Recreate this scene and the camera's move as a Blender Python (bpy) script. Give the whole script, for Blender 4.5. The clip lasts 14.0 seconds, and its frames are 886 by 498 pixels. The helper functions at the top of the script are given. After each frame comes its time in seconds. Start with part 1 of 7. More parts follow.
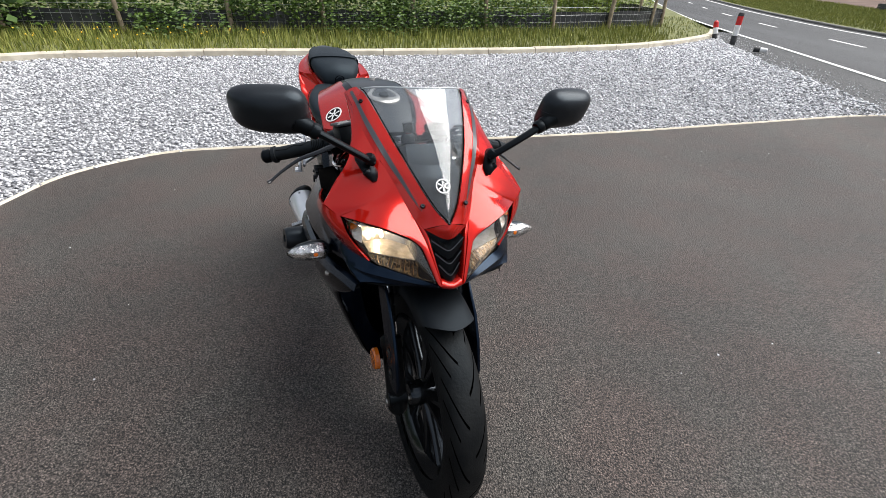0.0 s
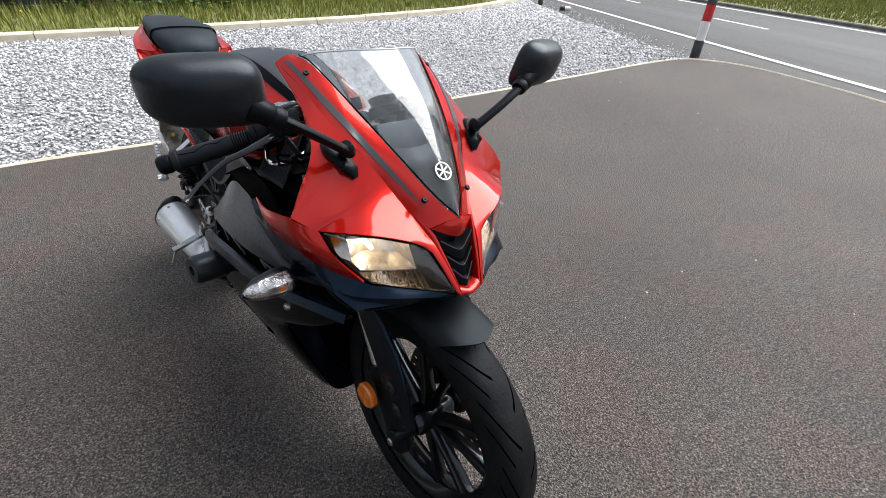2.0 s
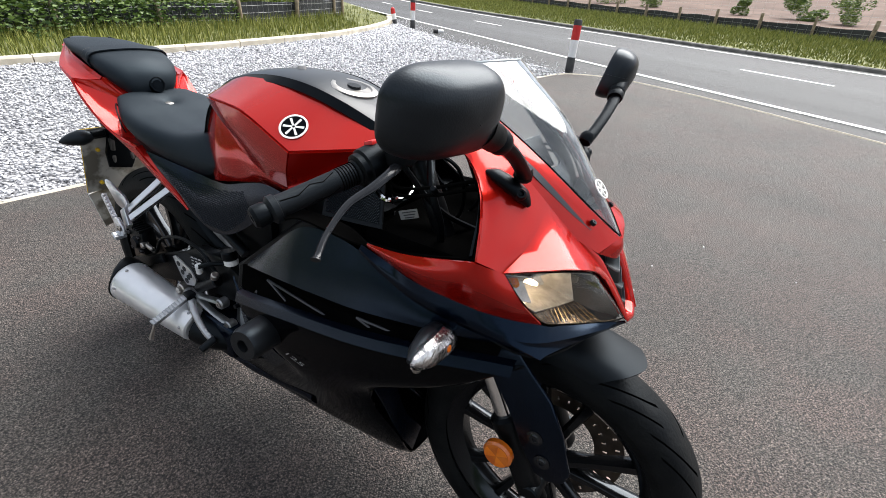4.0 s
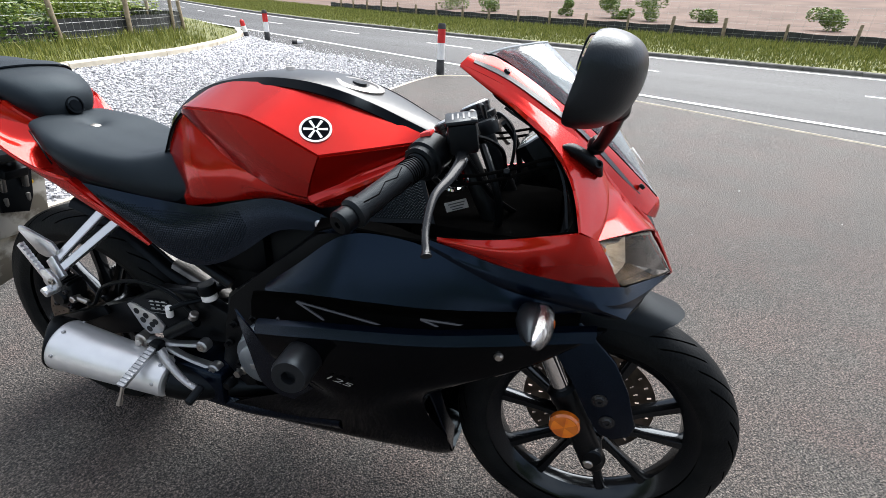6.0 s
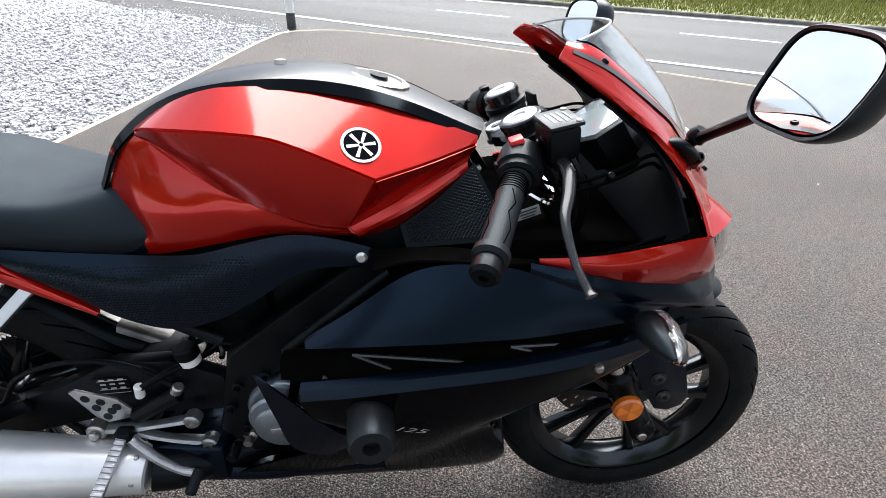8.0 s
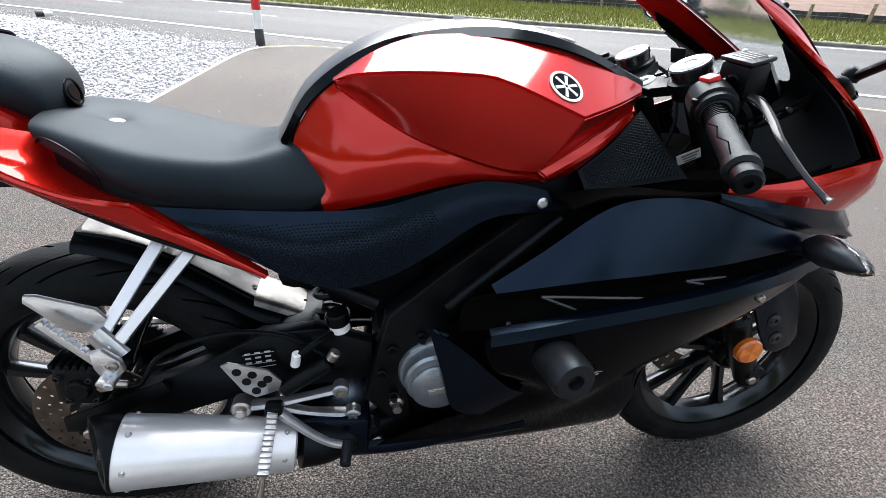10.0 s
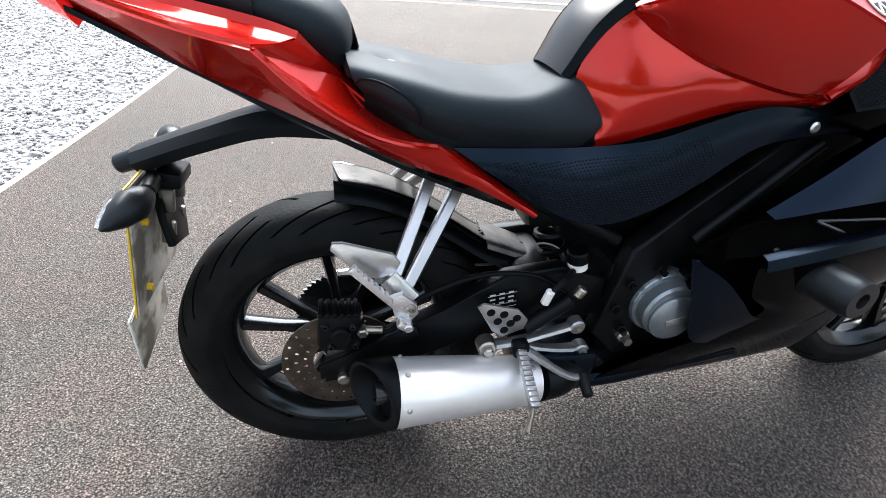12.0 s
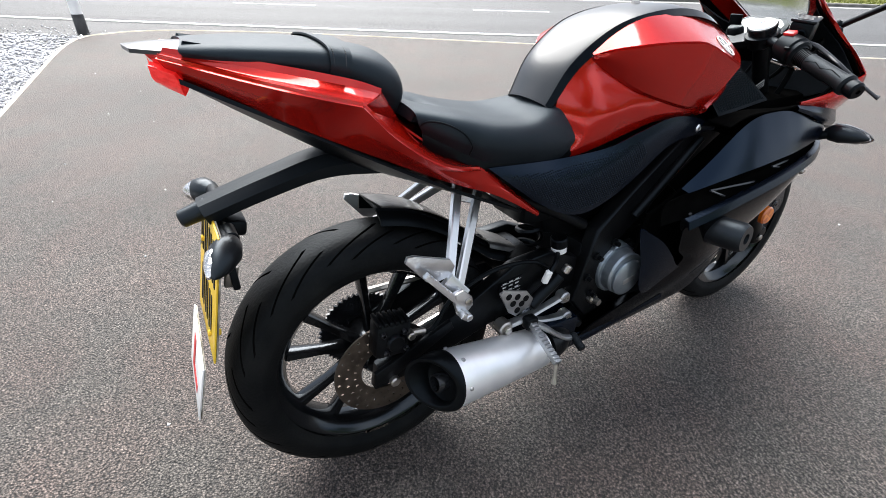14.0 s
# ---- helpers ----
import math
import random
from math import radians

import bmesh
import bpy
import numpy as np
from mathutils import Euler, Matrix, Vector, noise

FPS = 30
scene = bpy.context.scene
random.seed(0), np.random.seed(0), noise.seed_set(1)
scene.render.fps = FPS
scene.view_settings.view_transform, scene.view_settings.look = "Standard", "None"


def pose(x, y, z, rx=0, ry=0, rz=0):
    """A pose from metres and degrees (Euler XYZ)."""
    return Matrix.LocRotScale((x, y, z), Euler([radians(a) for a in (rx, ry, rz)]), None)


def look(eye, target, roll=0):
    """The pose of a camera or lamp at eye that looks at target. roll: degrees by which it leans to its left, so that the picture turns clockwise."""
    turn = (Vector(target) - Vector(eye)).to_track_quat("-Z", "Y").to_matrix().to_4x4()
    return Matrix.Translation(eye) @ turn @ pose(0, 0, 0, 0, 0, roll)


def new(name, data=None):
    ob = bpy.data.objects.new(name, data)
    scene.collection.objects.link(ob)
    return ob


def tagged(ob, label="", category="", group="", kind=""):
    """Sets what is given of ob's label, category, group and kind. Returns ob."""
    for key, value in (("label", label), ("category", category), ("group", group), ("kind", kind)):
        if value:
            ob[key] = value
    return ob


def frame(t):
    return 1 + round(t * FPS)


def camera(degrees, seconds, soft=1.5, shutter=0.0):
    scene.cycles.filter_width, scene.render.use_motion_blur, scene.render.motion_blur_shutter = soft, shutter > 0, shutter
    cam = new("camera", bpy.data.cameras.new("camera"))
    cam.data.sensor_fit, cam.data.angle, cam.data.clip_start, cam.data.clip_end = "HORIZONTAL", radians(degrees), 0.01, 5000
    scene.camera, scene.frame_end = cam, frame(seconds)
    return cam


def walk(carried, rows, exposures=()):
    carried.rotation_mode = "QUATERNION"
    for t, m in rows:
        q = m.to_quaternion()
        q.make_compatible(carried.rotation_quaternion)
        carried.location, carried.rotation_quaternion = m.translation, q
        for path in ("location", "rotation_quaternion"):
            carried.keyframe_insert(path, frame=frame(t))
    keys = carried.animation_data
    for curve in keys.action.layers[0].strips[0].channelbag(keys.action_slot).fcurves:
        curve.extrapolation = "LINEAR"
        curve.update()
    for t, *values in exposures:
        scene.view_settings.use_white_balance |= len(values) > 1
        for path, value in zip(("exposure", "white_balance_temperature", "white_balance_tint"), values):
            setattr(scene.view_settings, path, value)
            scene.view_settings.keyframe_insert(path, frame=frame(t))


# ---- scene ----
cam = camera(86.6, 14.0, soft=0.5)
PATH = [
    (0, (0.254, 0.118, 1.275), (0.156, 1.831, 0.248), 2.0),
    (0.5, (0.179, 0.134, 1.256), (0.222, 1.832, 0.201), 2.6),
    (1, (0.069, 0.224, 1.233), (0.277, 1.885, 0.139), 1.1),
    (1.5, (0.016, 0.295, 1.223), (0.418, 1.918, 0.127), 1.5),
    (2, (-0.023, 0.339, 1.201), (0.484, 1.934, 0.106), 2.3),
    (2.5, (-0.135, 0.389, 1.149), (0.545, 1.921, 0.056), 4.2),
    (3, (-0.24, 0.422, 1.122), (0.549, 1.927, 0.067), 4.1),
    (3.5, (-0.304, 0.474, 1.131), (0.584, 1.952, 0.117), 3.3),
    (4, (-0.379, 0.612, 1.146), (0.581, 2.052, 0.144), 3.2),
    (4.2, (-0.393, 0.658, 1.154), (0.598, 2.081, 0.157), 3.1),
    (6.3, (-0.636, 0.816, 1.099), (0.757, 1.871, 0.127), 1.7),
    (6.5, (-0.65, 0.84, 1.098), (0.772, 1.836, 0.104), 1.6),
    (7, (-0.645, 0.957, 1.098), (0.846, 1.785, 0.053), 1.5),
    (7.5, (-0.625, 1.073, 1.117), (0.907, 1.756, 0.029), 1.8),
    (7.7, (-0.63, 1.098, 1.127), (0.909, 1.748, 0.027), 2.2),
    (9.8, (-0.832, 1.412, 1.058), (0.839, 1.827, 0.042), 3.5),
    (10, (-0.838, 1.428, 1.033), (0.817, 1.884, 0.008), 2.9),
    (10.5, (-0.883, 1.511, 1.008), (0.723, 2.074, -0.044), 1.2),
    (11, (-0.943, 1.636, 0.994), (0.638, 2.235, -0.076), 0.3),
    (11.5, (-0.988, 1.759, 1.0), (0.58, 2.282, -0.125), -0.0),
    (12, (-0.978, 1.834, 0.999), (0.588, 2.244, -0.176), 0.4),
    (12.5, (-0.979, 1.898, 1.006), (0.589, 2.243, -0.187), -0.2),
    (13, (-1.038, 1.983, 1.018), (0.574, 2.131, -0.157), 1.1),
    (13.5, (-1.12, 2.076, 1.053), (0.524, 2.113, -0.086), 0.8),
    (14, (-1.15, 2.124, 1.064), (0.514, 1.96, -0.032), 2.3),
]
walk(cam, [(t, look(eye, target, roll)) for t, eye, target, roll in PATH],
     exposures=[(0, 0.36, 6230, 10), (3, 0.71, 6250, 10), (6.5, 0.98, 6150, 10), (7.5, 1.12, 6170, 10), (10, 1.32, 6150, 10), (11.5, 1.60, 6200, 10), (14, 1.34, 6200, 10)])

# ---- world and light ----
world = bpy.data.worlds.new("sky")
scene.world = world
world.use_nodes = True
wn, wl = world.node_tree.nodes, world.node_tree.links
bg = wn["Background"]
sky = wn.new("ShaderNodeTexSky")
sky.sky_type, sky.sun_disc = "NISHITA", False
sky.sun_elevation, sky.sun_rotation = radians(52), radians(75)
cloud = wn.new("ShaderNodeTexNoise")
cloud.inputs["Scale"].default_value, cloud.inputs["Detail"].default_value = 2.2, 5
wc = wn.new("ShaderNodeTexCoord")
wl.new(wc.outputs["Generated"], cloud.inputs["Vector"])
ramp = wn.new("ShaderNodeValToRGB")
ramp.color_ramp.elements[0].position, ramp.color_ramp.elements[1].position = 0.32, 0.66
ramp.color_ramp.elements[0].color, ramp.color_ramp.elements[1].color = (2.6, 3.4, 4.9, 1), (12.0, 12.1, 12.3, 1)
wl.new(cloud.outputs["Fac"], ramp.inputs["Fac"])
mixw = wn.new("ShaderNodeMix")
mixw.data_type = "RGBA"
mixw.inputs["Factor"].default_value = 0.8
wl.new(sky.outputs["Color"], mixw.inputs["A"])
wl.new(ramp.outputs["Color"], mixw.inputs["B"])
wl.new(mixw.outputs["Result"], bg.inputs["Color"])
bg.inputs["Strength"].default_value = 0.063

sun = new("sun", bpy.data.lights.new("sun", "SUN"))
sun.data.energy, sun.data.angle, sun.data.color = 5.2, radians(60), (1.0, 0.95, 0.88)
sun.matrix_world = look((9, 2.4, 12), (0, 0, 0))


# ---- materials ----
def material(name, colour, rough=0.5, metal=0.0, second=None, scale=8.0, detail=4.0, bump=0.0, bump_scale=60.0,
             coat=0.0, spread=(0.35, 0.65), rough2=None, spec=0.5, tint=(1, 1, 1), gloss=0.02):
    """A principled surface whose colour wanders between two tones, with fine relief."""
    m = bpy.data.materials.new(name)
    m.use_nodes = True
    n, l = m.node_tree.nodes, m.node_tree.links
    b = n["Principled BSDF"]
    b.inputs["Base Color"].default_value = (*colour, 1)
    b.inputs["Roughness"].default_value = rough
    b.inputs["Metallic"].default_value = metal
    b.inputs["Specular IOR Level"].default_value = spec
    b.inputs["Specular Tint"].default_value = (*tint, 1)
    if coat:
        b.inputs["Coat Weight"].default_value, b.inputs["Coat Roughness"].default_value, b.inputs["Coat IOR"].default_value = coat, gloss, 1.5
    tc = n.new("ShaderNodeTexCoord")
    if second is not None:
        t = n.new("ShaderNodeTexNoise")
        t.inputs["Scale"].default_value, t.inputs["Detail"].default_value = scale, detail
        l.new(tc.outputs["Object"], t.inputs["Vector"])
        r = n.new("ShaderNodeValToRGB")
        r.color_ramp.elements[0].position, r.color_ramp.elements[1].position = spread
        r.color_ramp.elements[0].color, r.color_ramp.elements[1].color = (*colour, 1), (*second, 1)
        l.new(t.outputs["Fac"], r.inputs["Fac"])
        l.new(r.outputs["Color"], b.inputs["Base Color"])
        if rough2 is not None:
            q = n.new("ShaderNodeMapRange")
            q.inputs["To Min"].default_value, q.inputs["To Max"].default_value = rough, rough2
            l.new(t.outputs["Fac"], q.inputs["Value"])
            l.new(q.outputs["Result"], b.inputs["Roughness"])
    if bump:
        t2 = n.new("ShaderNodeTexNoise")
        t2.inputs["Scale"].default_value, t2.inputs["Detail"].default_value = bump_scale, 3
        l.new(tc.outputs["Object"], t2.inputs["Vector"])
        bp = n.new("ShaderNodeBump")
        bp.inputs["Strength"].default_value, bp.inputs["Distance"].default_value = bump, 0.004
        l.new(t2.outputs["Fac"], bp.inputs["Height"])
        l.new(bp.outputs["Normal"], b.inputs["Normal"])
    return m


def asphalt(name, stone_a, stone_b, tar, scale, patch, joint=(0.35, 0.75), uneven=(0.62, 1.32), hues=((1, 1, 1), (1, 1, 1)), grain=None, streak=None):
    """Chippings in tar: small cells of uneven tone with dark joints, and broad faded patches of two hues."""
    m = bpy.data.materials.new(name)
    m.use_nodes = True
    n, l = m.node_tree.nodes, m.node_tree.links
    b = n["Principled BSDF"]
    b.inputs["Roughness"].default_value = 0.69
    b.inputs["Specular IOR Level"].default_value = 0.5
    tc = n.new("ShaderNodeTexCoord")
    v = n.new("ShaderNodeTexVoronoi")
    v.inputs["Scale"].default_value = scale
    l.new(tc.outputs["Object"], v.inputs["Vector"])
    sep = n.new("ShaderNodeSeparateColor")
    l.new(v.outputs["Color"], sep.inputs["Color"])
    r = n.new("ShaderNodeValToRGB")
    r.color_ramp.elements[0].position, r.color_ramp.elements[1].position = 0.1, 1.0
    r.color_ramp.elements[0].color, r.color_ramp.elements[1].color = (*stone_a, 1), (*stone_b, 1)
    l.new(sep.outputs["Red"], r.inputs["Fac"])
    edge = n.new("ShaderNodeMapRange")
    edge.inputs["From Min"].default_value, edge.inputs["From Max"].default_value = joint
    l.new(v.outputs["Distance"], edge.inputs["Value"])
    mx = n.new("ShaderNodeMix")
    mx.data_type = "RGBA"
    mx.inputs["B"].default_value = (*tar, 1)
    l.new(edge.outputs["Result"], mx.inputs["Factor"])
    l.new(r.outputs["Color"], mx.inputs["A"])
    broad = n.new("ShaderNodeTexNoise")
    broad.inputs["Scale"].default_value, broad.inputs["Detail"].default_value = 0.9, 6
    if streak:
        drawn = n.new("ShaderNodeMapping")
        drawn.inputs["Scale"].default_value = streak
        l.new(tc.outputs["Object"], drawn.inputs["Vector"])
        l.new(drawn.outputs["Vector"], broad.inputs["Vector"])
    else:
        l.new(tc.outputs["Object"], broad.inputs["Vector"])
    rr = n.new("ShaderNodeMapRange")
    rr.inputs["From Min"].default_value, rr.inputs["From Max"].default_value = 0.3, 0.7
    rr.inputs["To Min"].default_value, rr.inputs["To Max"].default_value = 1 - patch, 1 + patch
    l.new(broad.outputs["Fac"], rr.inputs["Value"])
    mul = n.new("ShaderNodeVectorMath")
    mul.operation = "SCALE"
    l.new(mx.outputs["Result"], mul.inputs[0])
    mottle = n.new("ShaderNodeTexNoise")
    mottle.inputs["Scale"].default_value, mottle.inputs["Detail"].default_value, mottle.inputs["Roughness"].default_value = 34, 5, 0.75
    l.new(tc.outputs["Object"], mottle.inputs["Vector"])
    mr = n.new("ShaderNodeMapRange")
    mr.inputs["From Min"].default_value, mr.inputs["From Max"].default_value = 0.3, 0.7
    mr.inputs["To Min"].default_value, mr.inputs["To Max"].default_value = uneven
    l.new(mottle.outputs["Fac"], mr.inputs["Value"])
    both_tones = n.new("ShaderNodeMath")
    both_tones.operation = "MULTIPLY"
    l.new(rr.outputs["Result"], both_tones.inputs[0])
    l.new(mr.outputs["Result"], both_tones.inputs[1])
    l.new(both_tones.outputs["Value"], mul.inputs["Scale"])
    tone = n.new("ShaderNodeTexNoise")
    tone.inputs["Scale"].default_value, tone.inputs["Detail"].default_value = 3.1, 4
    l.new(tc.outputs["Object"], tone.inputs["Vector"])
    hue = n.new("ShaderNodeValToRGB")
    hue.color_ramp.elements[0].position, hue.color_ramp.elements[1].position = 0.38, 0.62
    hue.color_ramp.elements[0].color, hue.color_ramp.elements[1].color = (*hues[0], 1), (*hues[1], 1)
    l.new(tone.outputs["Fac"], hue.inputs["Fac"])
    dye = n.new("ShaderNodeVectorMath")
    dye.operation = "MULTIPLY"
    l.new(mul.outputs["Vector"], dye.inputs[0])
    l.new(hue.outputs["Color"], dye.inputs[1])
    l.new(dye.outputs["Vector"], b.inputs["Base Color"])
    if grain:
        fine = n.new("ShaderNodeTexNoise")
        fine.inputs["Scale"].default_value, fine.inputs["Detail"].default_value, fine.inputs["Roughness"].default_value = grain, 2, 0.6
        l.new(tc.outputs["Object"], fine.inputs["Vector"])
        fr = n.new("ShaderNodeMapRange")
        fr.inputs["From Min"].default_value, fr.inputs["From Max"].default_value = 0.36, 0.64
        fr.inputs["To Min"].default_value, fr.inputs["To Max"].default_value = 0.16, 1.95
        l.new(fine.outputs["Fac"], fr.inputs["Value"])
        speck = n.new("ShaderNodeVectorMath")
        speck.operation = "SCALE"
        l.new(dye.outputs["Vector"], speck.inputs[0])
        l.new(fr.outputs["Result"], speck.inputs["Scale"])
        l.new(speck.outputs["Vector"], b.inputs["Base Color"])
    bp = n.new("ShaderNodeBump")
    bp.inputs["Strength"].default_value, bp.inputs["Distance"].default_value = 1.0, 0.005
    bp.invert = True
    l.new(v.outputs["Distance"], bp.inputs["Height"])
    l.new(bp.outputs["Normal"], b.inputs["Normal"])
    return m


def per_island(name, low, high, rough=0.8, spec=0.3, through_light=0.0):
    """Many small pieces in one mesh, each with a tone of its own."""
    m = bpy.data.materials.new(name)
    m.use_nodes = True
    n, l = m.node_tree.nodes, m.node_tree.links
    b = n["Principled BSDF"]
    b.inputs["Roughness"].default_value = rough
    b.inputs["Specular IOR Level"].default_value = spec
    g = n.new("ShaderNodeNewGeometry")
    r = n.new("ShaderNodeValToRGB")
    r.color_ramp.elements[0].color, r.color_ramp.elements[1].color = (*low, 1), (*high, 1)
    l.new(g.outputs["Random Per Island"], r.inputs["Fac"])
    l.new(r.outputs["Color"], b.inputs["Base Color"])
    if through_light:
        b.inputs["Subsurface Weight"].default_value = 0.0
        b.inputs["Transmission Weight"].default_value = 0.0
    return m


def glass(name, tint=(1, 1, 1), rough=0.02, alpha_like=0.0):
    m = bpy.data.materials.new(name)
    m.use_nodes = True
    b = m.node_tree.nodes["Principled BSDF"]
    b.inputs["Base Color"].default_value = (*tint, 1)
    b.inputs["Transmission Weight"].default_value = 1.0
    b.inputs["Roughness"].default_value = rough
    b.inputs["IOR"].default_value = 1.12 if alpha_like else 1.45
    return m


def glow(name, colour, strength):
    m = bpy.data.materials.new(name)
    m.use_nodes = True
    b = m.node_tree.nodes["Principled BSDF"]
    b.inputs["Base Color"].default_value = (*colour, 1)
    b.inputs["Emission Color"].default_value = (*colour, 1)
    b.inputs["Emission Strength"].default_value = strength
    return m


TARMAC = asphalt("lay_by_tarmac", (0.0525, 0.0440, 0.0395), (0.123, 0.1030, 0.0925), (0.006, 0.0051, 0.0046), 215, 0.20, (0.40, 0.85), (0.64, 1.36), ((1.07, 0.98, 0.95), (0.94, 1.0, 0.985)), 150)
ROAD = asphalt("road_asphalt", (0.039, 0.040, 0.043), (0.088, 0.090, 0.095), (0.024, 0.024, 0.025), 120, 0.44, streak=(1.1, 0.03, 1.0))
OLDROAD = asphalt("old_asphalt", (0.046, 0.046, 0.047), (0.11, 0.11, 0.11), (0.020, 0.020, 0.020), 150, 0.25)
GRAVELBED = asphalt("gravel_bed", (0.22, 0.22, 0.23), (0.52, 0.52, 0.54), (0.07, 0.07, 0.075), 42, 0.10)
STONES = per_island("limestone_chippings", (0.20, 0.20, 0.215), (0.82, 0.82, 0.84), 0.75, 0.35)
GRASS = per_island("grass_blade", (0.085, 0.115, 0.016), (0.30, 0.30, 0.075), 0.6, 0.3)
TURF = material("turf", (0.085, 0.10, 0.028), 0.9, second=(0.20, 0.20, 0.075), scale=3.0, detail=8, bump=0.6, bump_scale=30)
LEAF = per_island("leaf", (0.025, 0.06, 0.012), (0.13, 0.20, 0.035), 0.5, 0.4)
SOIL = material("ploughed_soil", (0.092, 0.056, 0.040), 0.95, second=(0.15, 0.096, 0.072), scale=0.5, detail=10, bump=0.5, bump_scale=4)
CONCRETE = material("kerb_concrete", (0.47, 0.42, 0.33), 0.85, second=(0.64, 0.58, 0.47), scale=6, detail=8, bump=0.4, bump_scale=90)
KERBGREY = material("weathered_kerb", (0.13, 0.125, 0.115), 0.9, second=(0.24, 0.23, 0.21), scale=5, detail=8, bump=0.4, bump_scale=90)
WHITELINE = material("road_marking", (0.62, 0.62, 0.60), 0.7, second=(0.82, 0.82, 0.80), scale=14, detail=8, bump=0.3)
WOOD = material("weathered_timber", (0.17, 0.13, 0.085), 0.85, second=(0.32, 0.26, 0.18), scale=9, detail=8, bump=0.6, bump_scale=70)
WIRE = material("galvanised_wire", (0.42, 0.43, 0.42), 0.45, 0.7)
SHEET = material("black_plastic_sheet", (0.012, 0.014, 0.018), 0.45, second=(0.035, 0.037, 0.042), scale=5, bump=0.4, bump_scale=8)

RED = material("red_metallic_paint", (0.42, 0.0066, 0.0028), 0.26, 0.60, second=(0.48, 0.0085, 0.0034), scale=3, tint=(1.0, 0.26, 0.20), coat=0.80, gloss=0.08, bump=0.02, bump_scale=900)
SATIN = material("satin_black_paint", (0.0008, 0.0016, 0.0044), 0.24, second=(0.0014, 0.0024, 0.0058), scale=5, bump=0.03, bump_scale=400, spec=0.34, tint=(0.40, 0.64, 1.0))
GLOSS = material("gloss_black_paint", (0.001, 0.001, 0.0014), 0.09, second=(0.0016, 0.0016, 0.002), scale=6, spec=0.10, tint=(0.6, 0.82, 1.0))
COVERGREY = material("dark_grey_tank_paint", (0.012, 0.0145, 0.018), 0.36, 0.0, second=(0.017, 0.020, 0.024), scale=4, coat=0.10, spec=0.4)
PLASTIC = material("black_plastic", (0.0016, 0.0018, 0.0022), 0.38, second=(0.003, 0.0033, 0.0038), scale=9, bump=0.05, bump_scale=700, spec=0.14, tint=(0.7, 0.86, 1.0))
SEATSKIN = material("black_seat_vinyl", (0.0068, 0.0092, 0.0125), 0.56, second=(0.0135, 0.0168, 0.0208), scale=7, bump=0.12, bump_scale=700, spec=0.27, tint=(0.62, 0.84, 1.0))
RUBBER = material("tyre_rubber", (0.0042, 0.0042, 0.0044), 0.58, second=(0.0095, 0.0093, 0.009), scale=16, detail=8, bump=0.25, bump_scale=160, spec=0.13, tint=(0.72, 0.88, 1.0))
GRIPRUB = material("grip_rubber", (0.005, 0.0055, 0.0062), 0.46, second=(0.008, 0.0085, 0.0095), scale=30, bump=0.15, bump_scale=600, spec=0.22, tint=(0.7, 0.86, 1.0))
WHEELBLACK = material("black_wheel_enamel", (0.0022, 0.0024, 0.0028), 0.16, second=(0.004, 0.0042, 0.0048), scale=12, spec=0.5, tint=(0.8, 0.9, 1.0))
KNEESKIN = material("dimpled_knee_vinyl", (0.0034, 0.0046, 0.0066), 0.42, second=(0.006, 0.0076, 0.010), scale=12, spec=0.27, tint=(0.6, 0.8, 1.0))
LABELWHITE = material("white_label_print", (0.55, 0.55, 0.55), 0.5)
NYLON = material("black_nylon", (0.006, 0.0065, 0.0075), 0.36, second=(0.010, 0.0105, 0.012), scale=20, bump=0.08, bump_scale=500, spec=0.34, tint=(0.7, 0.86, 1.0))
DARKMETAL = material("black_painted_metal", (0.0016, 0.0017, 0.002), 0.36, 0.0, second=(0.0045, 0.0045, 0.005), scale=14, detail=8, bump=0.1, bump_scale=200, spec=0.18, tint=(0.7, 0.86, 1.0))
ALU = material("satin_aluminium", (0.62, 0.64, 0.66), 0.30, 0.9, second=(0.74, 0.75, 0.77), scale=10, detail=6, bump=0.08, bump_scale=300)
MATT = material("matt_black_plastic", (0.0035, 0.004, 0.005), 0.52, second=(0.006, 0.0068, 0.008), scale=7, bump=0.06, bump_scale=600, spec=0.2, tint=(0.7, 0.86, 1.0))
# dull black for linings and seals; also paints the shade in tread grooves
GROOVE = material("dull_black_and_groove_shade", (0.002, 0.002, 0.002), 0.9, second=(0.003, 0.003, 0.003), scale=30, spec=0.0)
SILENCER = material("brushed_silencer_alloy", (0.74, 0.75, 0.77), 0.34, 0.6, second=(0.88, 0.89, 0.90), scale=9, detail=7, bump=0.05, bump_scale=260)
COVERALU = material("engine_cover_paint", (0.21, 0.245, 0.28), 0.28, 0.75, second=(0.31, 0.355, 0.40), scale=18, detail=8, bump=0.12, bump_scale=200)
STITCH = material("grey_thread", (0.07, 0.07, 0.07), 0.8)
SCREENEDGE = material("cut_screen_edge", (0.42, 0.46, 0.48), 0.15, second=(0.55, 0.58, 0.60), scale=20)
CASTALU = material("cast_aluminium", (0.32, 0.33, 0.345), 0.36, 0.9, second=(0.50, 0.51, 0.52), scale=18, detail=8, bump=0.2, bump_scale=200)
STEEL = material("bare_steel", (0.36, 0.34, 0.32), 0.32, 0.95, second=(0.52, 0.49, 0.45), scale=22, detail=8, bump=0.1, bump_scale=150)
RUSTY = material("worn_brake_disc", (0.085, 0.070, 0.058), 0.36, 0.85, second=(0.17, 0.14, 0.115), scale=30, detail=8)
CHROME = material("chrome", (0.80, 0.80, 0.80), 0.08, 1.0)
